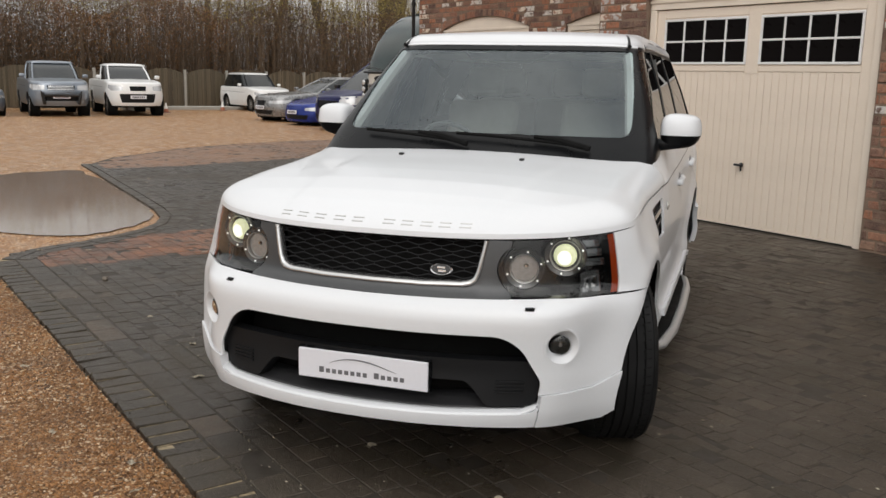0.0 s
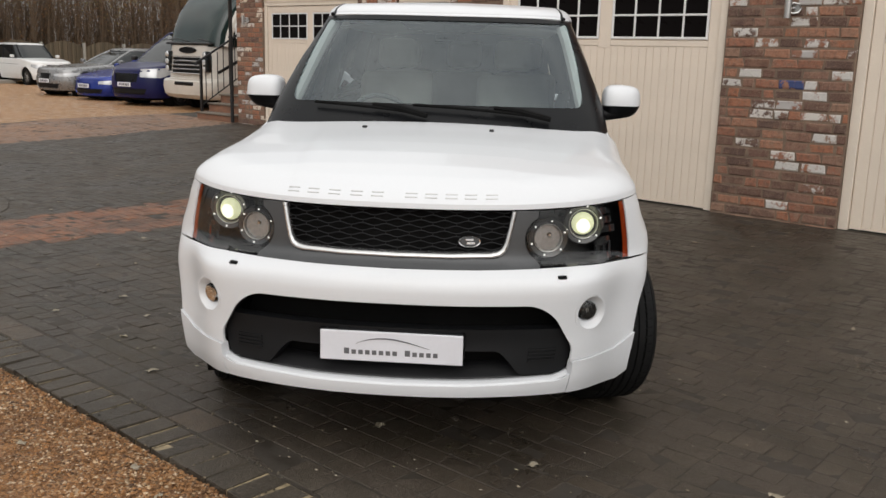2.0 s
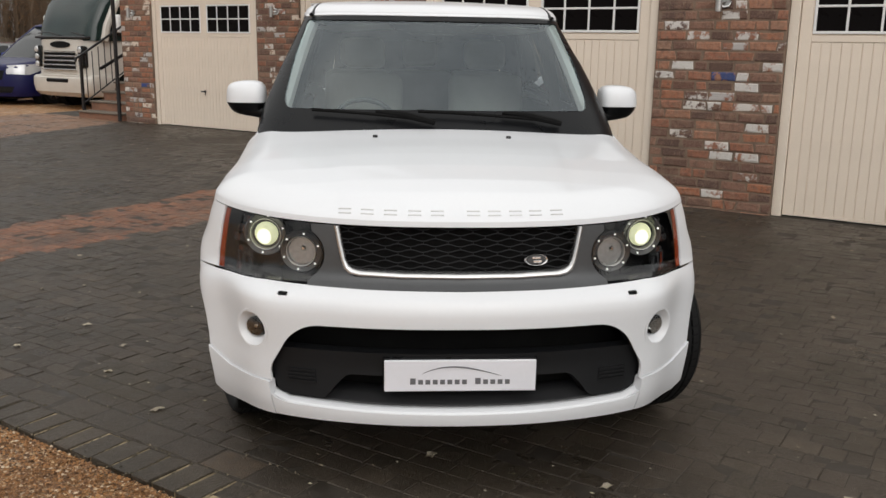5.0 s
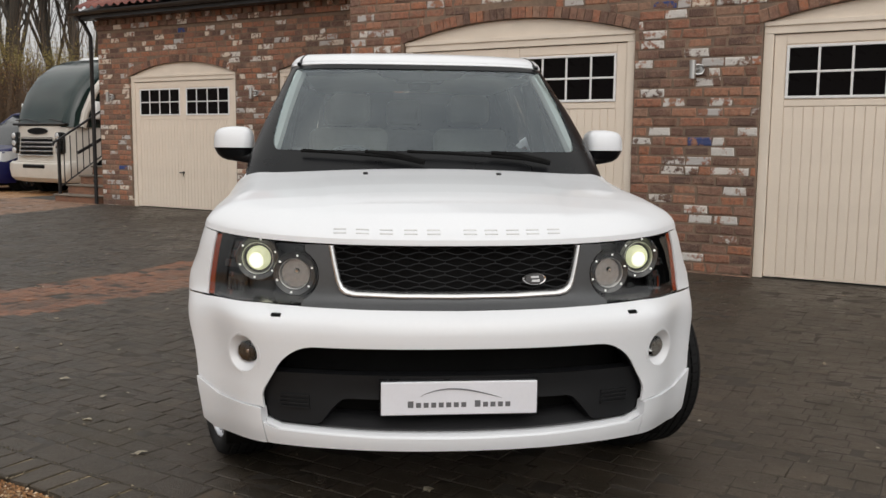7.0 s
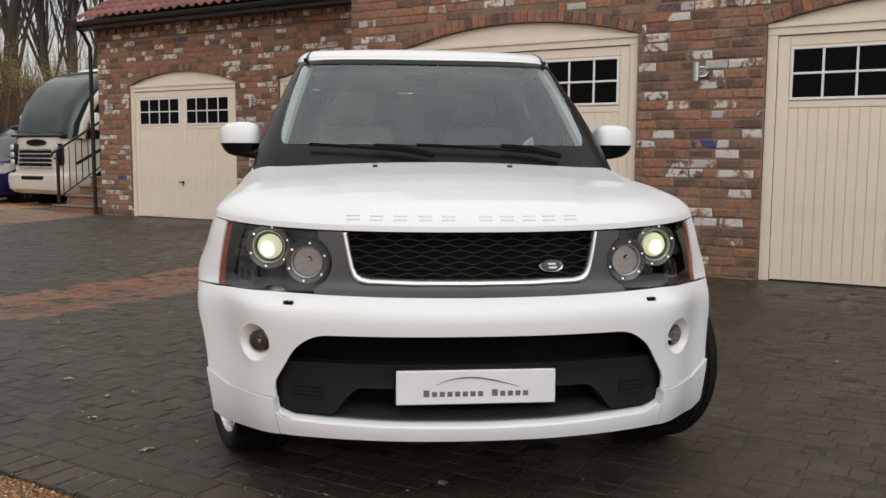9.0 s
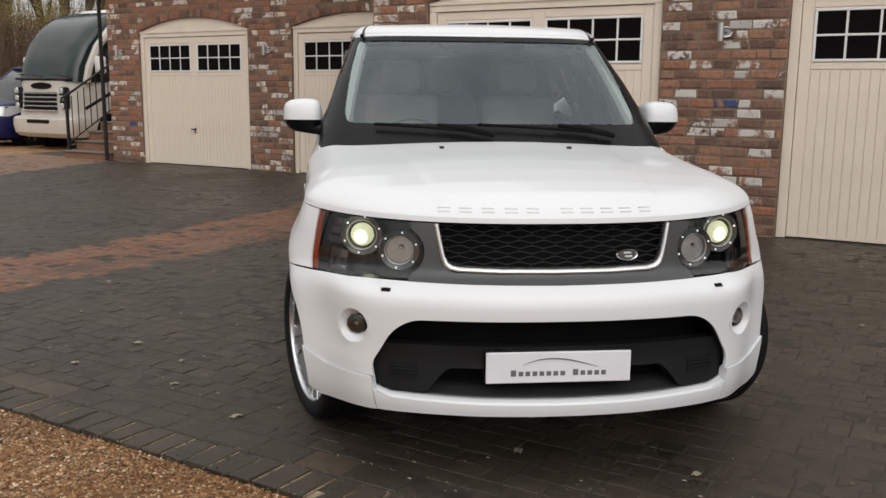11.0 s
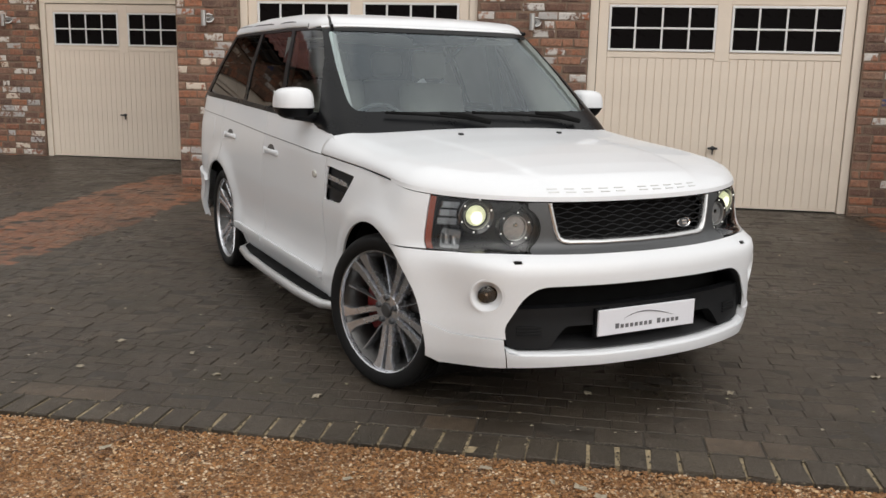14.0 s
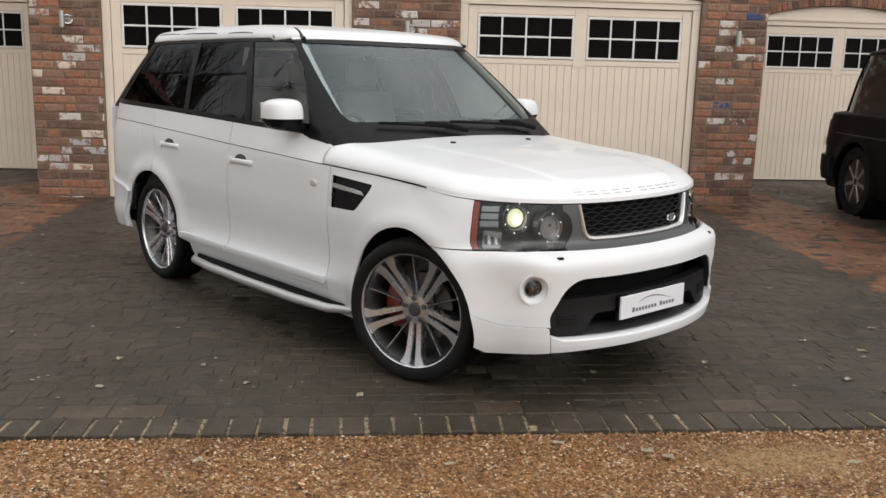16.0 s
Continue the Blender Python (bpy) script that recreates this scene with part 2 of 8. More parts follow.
M_TAN = block_material("buff_block", "object", [(0.0, (0.085, 0.060, 0.040)), (1.0, (0.125, 0.085, 0.055))])
M_JOINT = plain("joint_sand", (0.036, 0.028, 0.020), 0.8, vary=0.4, scale=8.0, world_space=True)
M_MOSS = plain("kerb_mortar", (0.27, 0.21, 0.125), 0.9, vary=0.65, scale=30.0, world_space=True)
M_GRAVEL, M_STONE = gravel_material("gravel_ground"), gravel_material("gravel_stones", "island")
M_CREAM = plain("cream_door_paint", (0.80, 0.69, 0.575), 0.42, vary=0.07, scale=2.5, bumpy=0.0006)
M_CREAM_R = plain("cream_frame_paint", (0.79, 0.69, 0.58), 0.45, vary=0.08, scale=3.0, bumpy=0.0006)
M_WHITEFRAME = plain("white_glazing_bar", (0.80, 0.79, 0.78), 0.4, vary=0.05)
M_BLACKPANE = plain("black_door_pane", (0.005, 0.004, 0.004), 0.3, vary=0.2, spec=0.06)
M_BLACK = plain("black_metal", (0.012, 0.012, 0.013), 0.42, vary=0.2)
M_STEEL = plain("brushed_steel", (0.55, 0.55, 0.54), 0.3, 1.0, vary=0.12)
M_WHITE = plain("white_car_paint", (0.702, 0.715, 0.736), 0.4, vary=0.025, scale=1.2, coat=0.45)
M_GLOSSBLACK = plain("gloss_black_trim", (0.006, 0.0065, 0.0075), 0.3, vary=0.15, spec=0.16)
M_TRIM = plain("dark_grey_trim", (0.009, 0.0095, 0.0105), 0.5, vary=0.15, bumpy=0.0004, spec=0.2)
M_GREYTRIM = plain("anthracite_paint", (0.085, 0.087, 0.09), 0.4, 0.5, vary=0.1)
M_SILVER = plain("satin_silver", (0.60, 0.60, 0.60), 0.26, 0.9, vary=0.06)
M_CHROME = plain("chrome", (0.78, 0.78, 0.78), 0.08, 1.0, vary=0.05)
M_ALLOY = plain("machined_alloy", (0.69, 0.70, 0.73), 0.27, 0.95, vary=0.08)
M_ALLOYDARK = plain("alloy_barrel", (0.10, 0.098, 0.096), 0.32, 0.9, vary=0.15)
M_TYRE = plain("tyre_rubber", (0.007, 0.007, 0.0072), 0.7, vary=0.25, bumpy=0.0008, spec=0.25)
M_LINER = plain("wheel_liner", (0.005, 0.005, 0.005), 0.9, vary=0.2, spec=0.15)
M_RED = plain("red_caliper", (0.17, 0.014, 0.012), 0.35, vary=0.1)
M_DISC = plain("brake_disc", (0.13, 0.12, 0.115), 0.5, 0.8, vary=0.15)
M_WINDSCREEN = glass("windscreen_glass", (0.78, 0.87, 0.88), ior=1.90, sheen=(0.86, 0.95, 1.0))
M_SIDEGLASS = glass("front_side_glass", (0.74, 0.79, 0.77), ior=1.45)
M_PRIVACY = glass("privacy_glass", (0.07, 0.066, 0.066), ior=1.27)
M_LENS = glass("lamp_lens", (0.93, 0.93, 0.92), ior=1.55)
M_AMBER = plain("amber_lens", (0.36, 0.055, 0.012), 0.15, vary=0.1, coat=0.6)
M_SEAT = plain("cream_leather", (0.54, 0.52, 0.46), 0.55, vary=0.12, bumpy=0.001)
M_DASH = plain("dark_dash", (0.09, 0.093, 0.09), 0.7, vary=0.2)
M_HEADLINER = plain("pale_headliner", (0.76, 0.75, 0.71), 0.9, vary=0.08)
M_PLATE = plain("white_plate", (0.74, 0.745, 0.79), 0.35, vary=0.04)
M_PLATEGREY = plain("plate_grey_print", (0.10, 0.10, 0.11), 0.4, vary=0.1)


def lamp_glow(name, color, strength):
    m, nt, p = nodes_of(name)
    n = noise_tex(nt, coords(nt, 1.0, False), 40.0)
    nt.links.new(ramp(nt, n, [(0.3, tuple(c * 0.75 for c in color)), (0.7, color)]), p.inputs["Emission Color"])
    p.inputs["Emission Strength"].default_value = strength
    p.inputs["Base Color"].default_value = (*color, 1)
    return m


M_LIT = lamp_glow("lit_bulb", (1.0, 1.0, 0.78), 1.35)
M_LED = lamp_glow("lit_led_dot", (1.0, 1.0, 0.96), 0.75)

# ---- mesh tools ----


def mesh_object(name, verts, faces, material, parent=None, label="", smooth=False):
    me = bpy.data.meshes.new(name)
    me.from_pydata([tuple(v) for v in verts], [], faces)
    me.materials.append(material)
    if smooth:
        me.polygons.foreach_set("use_smooth", [True] * len(me.polygons))
    me.update()
    ob = new(name, me)
    if parent is not None:
        ob.parent = parent
    if label:
        tagged(ob, label)
    return ob


def part(name, bm, material, parent, label="", smooth=False):
    """Links a bmesh as one mesh object under a thing or a part."""
    me = bpy.data.meshes.new(name)
    bm.normal_update()
    bm.to_mesh(me)
    bm.free()
    me.materials.append(material)
    if smooth:
        me.polygons.foreach_set("use_smooth", [True] * len(me.polygons))
        me.set_sharp_from_angle(angle=radians(38))
    ob = new(name, me)
    if parent is not None:
        ob.parent = parent
    if label:
        tagged(ob, label)
    return ob


def thing(name, m, label, category, group="", kind=""):
    ob = new(name)
    ob.matrix_world = m
    ob.empty_display_size = 0.1
    return tagged(ob, label, category, group, kind)


def box(lo, hi, bevel=0.0, seg=2, bm=None, m=None):
    own = bm if bm is not None else bmesh.new()
    c = [(a + b) / 2 for a, b in zip(lo, hi)]
    s = [max(1e-4, b - a) for a, b in zip(lo, hi)]
    mat = Matrix.Translation(c) @ Matrix.Diagonal((*s, 1))
    if m is not None:
        mat = m @ mat
    made = bmesh.ops.create_cube(own, size=1, matrix=mat)["verts"]
    if bevel:
        edges = list({e for v in made for e in v.link_edges})
        bmesh.ops.bevel(own, geom=edges, offset=bevel, segments=seg, affect="EDGES", profile=0.5)
    return own


def lathe(profile, n=32, axis="y", bm=None, m=None, closed=False, caps=True):
    """Turns a profile of (radius, along) about an axis."""
    own = bm if bm is not None else bmesh.new()
    rings = []
    for r, a in profile:
        ring = []
        for k in range(n):
            t = 2 * math.pi * k / n
            c, s = r * math.cos(t), r * math.sin(t)
            p = {"y": (c, a, s), "z": (c, s, a), "x": (a, c, s)}[axis]
            ring.append(own.verts.new(m @ Vector(p) if m is not None else p))
        rings.append(ring)
    pairs = list(zip(rings, rings[1:])) + ([(rings[-1], rings[0])] if closed else [])
    for a, b in pairs:
        for k in range(n):
            own.faces.new((a[k], a[(k + 1) % n], b[(k + 1) % n], b[k]))
    if caps and not closed:
        for ring, flip in ((rings[0], True), (rings[-1], False)):
            own.faces.new(ring[::-1] if flip else ring)
    bmesh.ops.recalc_face_normals(own, faces=own.faces[:])
    return own


def tube(points, radius, n=8, bm=None, cap=True):
    """A round bar along a line of points; radius may be a list."""
    own = bm if bm is not None else bmesh.new()
    pts = [Vector(p) for p in points]
    rad = radius if isinstance(radius, (list, tuple)) else [radius] * len(pts)
    rings = []
    up = None
    for i, p in enumerate(pts):
        d = (pts[min(i + 1, len(pts) - 1)] - pts[max(i - 1, 0)]).normalized()
        if up is None:
            up = Vector((0, 0, 1)) if abs(d.z) < 0.9 else Vector((1, 0, 0))
        a = d.cross(up)
        if a.length < 1e-5:
            a = d.orthogonal()
        a.normalize()
        b = d.cross(a).normalized()
        rings.append([own.verts.new(p + rad[i] * (math.cos(2 * math.pi * k / n) * a + math.sin(2 * math.pi * k / n) * b)) for k in range(n)])
    for r0, r1 in zip(rings, rings[1:]):
        for k in range(n):
            own.faces.new((r0[k], r0[(k + 1) % n], r1[(k + 1) % n], r1[k]))
    if cap:
        own.faces.new(rings[0][::-1])
        own.faces.new(rings[-1])
    return own


def prism(outline, y0, y1, bm=None, plane="xz"):
    """An outline pulled between two depths. plane xz: outline in x and z, pulled along y."""
    own = bm if bm is not None else bmesh.new()
    put = {"xz": lambda a, b, d: (a, d, b), "xy": lambda a, b, d: (a, b, d), "yz": lambda a, b, d: (d, a, b)}[plane]
    f = [own.verts.new(put(a, b, y0)) for a, b in outline]
    g = [own.verts.new(put(a, b, y1)) for a, b in outline]
    own.faces.new(f)
    own.faces.new(g[::-1])
    for k in range(len(outline)):
        j = (k + 1) % len(outline)
        own.faces.new((f[j], f[k], g[k], g[j]))
    bmesh.ops.recalc_face_normals(own, faces=own.faces[:])
    return own

# ---- ground, paving and garage block ----


def rise(y):
    """The paving climbs gently to the garage doors."""
    return 0.065 * min(max((y - 4.8) / 2.6, 0.0), 1.0)


PAVED = [(30.0, 1.16), (-7.7, 1.2), (-8.05, 1.5), (-8.5, 2.5), (-9.0, 2.85), (-9.9, 3.12), (-12.5, 3.35), (-15.2, 3.6), (-16.2, 4.2), (-17.4, 5.8), (-17.9, 8.0), (-18.3, 10.9),
         (-18.3, 12.0), (30.0, 12.0)]


def inside(poly, x, y):
    hit = False
    for k in range(len(poly)):
        (x0, y0), (x1, y1) = poly[k], poly[k - 1]
        if (y0 > y) != (y1 > y) and x < (x1 - x0) * (y - y0) / (y1 - y0) + x0:
            hit = not hit
    return hit


def build_ground():
    ground = new("ground")
    tagged(ground, "golden brown gravel yard reaching far off", "gravel", kind="structure")
    n = 60
    edge = [-900, -300, -120, -60] + [-45 + k * 1.5 for k in range(n)] + [60, 120, 300, 900]
    verts, faces = [], []
    for y in edge:
        for x in edge:
            near = abs(x + 5) < 40 and abs(y - 2) < 30
            z = -0.028 + (0.012 * noise.noise((x * 0.35, y * 0.35, 3.0)) if near else 0.0)
            verts.append((x, y, z))
    w = len(edge)
    for j in range(w - 1):
        for i in range(w - 1):
            faces.append((j * w + i, j * w + i + 1, (j + 1) * w + i + 1, (j + 1) * w + i))
    sheet = mesh_object("gravel_sheet", verts, faces, M_GRAVEL, ground, smooth=True)
    tagged(sheet, kind="structure")
    # loose stones by the kerb
    rng = np.random.default_rng(5)
    count = 215000
    x = rng.uniform(-9.4, 1.8, count)
    y = 1.0 - rng.random(count) ** 1.35 * 2.3
    keep = rng.random(count) < np.clip((y + 1.3) / 1.3, 0, 1) ** 1.5 * np.clip((x + 9.4) / 1.6, 0, 1) * np.clip((1.8 - x) / 2.0, 0, 1)
    x, y = x[keep], y[keep]
    base = np.array([(1, 0, 0), (0, 1, 0), (-1, 0, 0), (0, -1, 0), (0, 0, 0.8), (0.6, 0.6, 0.45), (-0.6, 0.55, 0.4)])
    tri = [(0, 5, 4), (5, 1, 4), (1, 6, 4), (6, 2, 4), (2, 3, 4), (3, 0, 4), (0, 1, 5), (1, 2, 6)]
    vs, fs = [], []
    for k in range(len(x)):
        s = 0.0032 + 0.0056 * rng.random() ** 2.4
        a = rng.uniform(0, 6.28)
        jit = base * rng.uniform(0.7, 1.3, (7, 1)) * (s * rng.uniform(0.8, 1.4), s, s * rng.uniform(0.6, 1.1))
        c, sn = math.cos(a), math.sin(a)
        pts = np.stack([jit[:, 0] * c - jit[:, 1] * sn + x[k], jit[:, 0] * sn + jit[:, 1] * c + y[k], jit[:, 2] - 0.022 + 0.012 * rng.random()], 1)
        o = len(vs)
        vs.extend(pts.tolist())
        fs.extend([(p + o, q + o, r + o) for p, q, r in tri])
    st = mesh_object("gravel_stones", vs, fs, M_STONE, ground)
    tagged(st, "loose gravel stones beside the kerb", kind="stuff")
    return ground


build_ground()
PAVEMENT = tagged(new("pavement"), "wet charcoal block paving with terracotta bands", "paving", kind="structure")


def paving_bed():
    bm = bmesh.new()
    top = [bm.verts.new((x, y, rise(y) - 0.0022)) for x, y in PAVED]
    bm.faces.new(top)
    for yy in (4.8, 7.4):
        bmesh.ops.bisect_plane(bm, geom=bm.verts[:] + bm.edges[:] + bm.faces[:], plane_co=(0, yy, 0), plane_no=(0, 1, 0))
    for v in bm.verts:
        v.co.z = rise(v.co.y) - 0.0022
    ext = bmesh.ops.extrude_face_region(bm, geom=bm.faces[:])
    for v in ext["geom"]:
        if isinstance(v, bmesh.types.BMVert):
            v.co.z -= 0.12
    bmesh.ops.recalc_face_normals(bm, faces=bm.faces[:])
    part("joint_bed", bm, M_JOINT, PAVEMENT)


paving_bed()


def block_verts(x0, x1, y0, y1, z, tilt, slope):
    """A block with worn, bevelled edges."""
    b = 0.003
    out = []
    for (x, y) in ((x0, y0), (x1, y0), (x1, y1), (x0, y1)):
        out.append((x, y, z - 0.03 + slope * (y - y0)))
    for (x, y, k) in ((x0 + b, y0 + b, 0), (x1 - b, y0 + b, 1), (x1 - b, y1 - b, 2), (x0 + b, y1 - b, 3)):
        out.append((x, y, z + tilt[k] + slope * (y - y0)))
    for (x, y) in ((x0, y0), (x1, y0), (x1, y1), (x0, y1)):
        out.append((x, y, z - 0.003 + slope * (y - y0)))
    return out


BLOCK_FACES = [(4, 5, 6, 7), (8, 9, 5, 4), (9, 10, 6, 5), (10, 11, 7, 6), (11, 8, 4, 7), (0, 1, 9, 8), (1, 2, 10, 9), (2, 3, 11, 10), (3, 0, 8, 11)]


def red_zone(x, y):
    if 1.36 < y and -8.36 - 0.03 * (4 - y) * 0 < x < -7.16 - 0.03 * (5 - y):
        return y < 8.6
    if 3.0 < y < 8.6 and -0.28 + 0.02 * (y - 7) < x < 0.95:
        return True
    if x < -14.35 and y > 3.4:
        return x < -14.35 - 0.35 * max(0.0, y - 7.0)
    return False


def build_paving():
    rng = np.random.default_rng(11)
    sets = {"dark": ([], []), "red": ([], [])}
    near = []
    y = 1.365
    row = 0
    while y < 10.9:
        d = (0.092, 0.105, 0.105, 0.122)[rng.integers(4)]
        x = -18.4 + rng.uniform(0, 0.2)
        while x < 6.0:
            ln = (0.092, 0.118, 0.145, 0.172)[rng.integers(4)]
            cx, cy = x + ln / 2, y + d / 2
            if inside(PAVED, cx, cy) and inside(PAVED, x, y) and inside(PAVED, x + ln, y) and not (cy > 7.52 and -7.68 < cx < 0.33) and not (cy > 10.12):
                g = 0.0015
                slope = (rise(y + d) - rise(y)) / d
                t = rng.normal(0, 0.0014, 4)
                v = block_verts(x + g, x + ln - g, y + g, y + d - g, rise(y) + rng.normal(0, 0.0012), t, slope)
                red = red_zone(cx, cy)
                if not red and -3.6 < cx < -1.2 and 1.3 < cy < 2.5 and len(near) < 280:
                    near.append((cx, cy, v))
                else:
                    vs, fs = sets["red" if red else "dark"]
                    o = len(vs)
                    vs.extend(v)
                    fs.extend([tuple(i + o for i in f) for f in BLOCK_FACES])
            x += ln
        y += d
        row += 1
    for key, m, lab in (("dark", M_BLOCK_I, "wet charcoal paving blocks"), ("red", M_RED_I, "terracotta paving blocks in bands")):
        tagged(mesh_object("paving_blocks", *sets[key], m, PAVEMENT), lab, kind="stuff")
    for cx, cy, v in near:
        mesh_object("paving_block", [(p[0] - cx, p[1] - cy, p[2]) for p in v], BLOCK_FACES, M_BLOCK, PAVEMENT).location = (cx, cy, 0)
    # border course behind the kerb, with a few buff blocks
    x = -8.0
    k = 0
    while x < 9.5:
        ln = (0.20, 0.225, 0.24)[rng.integers(3)]
        buff = rng.random() < 0.015 or -5.55 < x < -5.1 or -2.65 < x < -2.15
        v = block_verts(-ln / 2 + 0.004, ln / 2 - 0.004, -0.072, 0.072, rng.normal(0, 0.001), rng.normal(0, 0.001, 4), 0.0)
        mesh_object("border_block", v, BLOCK_FACES, M_TAN if buff else M_BLOCK, PAVEMENT).location = (x + ln / 2, 1.283, 0)
        x += ln


def build_kerb():
    kerb = tagged(new("kerb"), "row of grey stone setts edging the gravel", "kerb", kind="structure")
    rng = np.random.default_rng(3)
    bed = box((-7.75, 1.02, -0.1), (9.5, 1.2, -0.0055))
    part("mortar_bed", bed, M_MOSS, kerb)
    protos = []
    for k in range(7):
        v = []
        w, t = 0.0515 + rng.normal(0, 0.002), rng.normal(0, 0.0025, 4)
        v = block_verts(-w, w, -0.095, 0.09, 0.0, t, 0.0)
        v = [(a + rng.normal(0, 0.0015), b + rng.normal(0, 0.002), c) for a, b, c in v]
        ob = mesh_object("sett", v, BLOCK_FACES, M_KERB, kerb)
        protos.append(ob.data)
        ob.location = (-7.62 + 0.117 * k, 1.105, 0.0)
    x = -7.62 + 0.117 * 7
    while x < 9.4:
        ob = new("sett", protos[rng.integers(7)])
        ob.parent = kerb
        ob.location = (x, 1.105 + rng.normal(0, 0.003), rng.normal(0, 0.0015))
        ob.rotation_euler = (0, 0, rng.normal(0, 0.02))
        x += 0.117
    # rounded return at the end of the drive and the far edging
    line = [(-7.72, 1.16), (-7.98, 1.36), (-8.12, 1.62), (-8.22, 1.9), (-8.38, 2.2), (-8.6, 2.5), (-8.9, 2.75), (-9.3, 2.93), (-9.9, 3.04), (-11.2, 3.16), (-12.5, 3.27), (-13.9, 3.4), (-15.2, 3.5)]
    for (xa, ya), (xb, yb) in zip(line, line[1:]):
        ln = math.hypot(xb - xa, yb - ya)
        n = max(1, round(ln / 0.2))
        for k in range(n):
            f = (k + 0.5) / n
            for side in (0.0, 0.125):
                v = block_verts(-ln / n / 2 + 0.004, ln / n / 2 - 0.004, -0.055, 0.055, 0.0, rng.normal(0, 0.001, 4), 0.0)
                ob = mesh_object("sett", v, BLOCK_FACES, M_KERB, kerb)
                a = math.atan2(yb - ya, xb - xa)
                ob.location = (xa + (xb - xa) * f - side * math.sin(a) * -1, ya + (yb - ya) * f - side * math.cos(a), 0.004)
                ob.rotation_euler = (0, 0, a)
    return kerb


FACE, RECESS = 7.5, 0.06          # brick face of the middle block and how far the doors sit behind it
WING = 10.0                      # brick face of the wings
COURSE = 0.0905


class Opening:
    def __init__(self, x0, x1, spring, apex):
        self.x0, self.x1, self.spring, self.apex = x0, x1, spring, apex
        half, h = (x1 - x0) / 2, apex - spring
        self.r = (half * half + h * h) / (2 * h)
        self.cx, self.cz = (x0 + x1) / 2, apex - self.r

    def top(self, x):
        return self.cz + math.sqrt(max(0.0, self.r ** 2 - (x - self.cx) ** 2))


RING = 0.115
# bricks of the two piers that still carry paint, or are burnt dark: place along the wall and height
WHITEWASHED = [(-4.0, 2.48), (-4.01, 2.295), (-4.09, 2.2), (-3.77, 2.115), (-3.38, 2.02), (-4.17, 2.02), (-3.52, 1.94), (-3.66, 1.845), (-4.04, 1.75), (-3.915, 1.66), (-3.39, 1.66), (-3.2, 1.57),
               (-3.65, 1.48), (-4.05, 1.39), (-3.26, 1.39), (-4.16, 1.3), (-3.42, 1.3), (-3.52, 1.21), (-3.92, 1.115), (-3.77, 1.026), (-3.25, 1.03), (-3.26, 0.85), (-3.64, 0.575), (-3.37, 0.58),
               (-3.4, 0.4), (-3.645, 0.224), (-0.18, 2.116), (-0.08, 2.027), (0.1, 1.945), (-0.06, 1.843), (0.06, 1.754), (-0.31, 1.67), (-0.12, 1.484), (-0.18, 1.02), (0.05, 1.02), (0.08, 0.65),
               (0.19, 0.56), (-0.09, 0.39), (0.19, 0.385)]
BLUE_PAINTED = [(-3.657, 1.298), (0.197, 2.215), (-0.2, 1.205)]
BURNT = [(-3.908, 1.48), (-3.776, 1.39), (-4.03, 1.207), (-3.66, 1.662), (-3.254, 1.935), (-3.5, 2.115), (-3.42, 1.84), (-3.263, 1.21), (-4.157, 2.394), (-0.1, 1.3), (0.2, 1.12), (0.0, 0.56)]


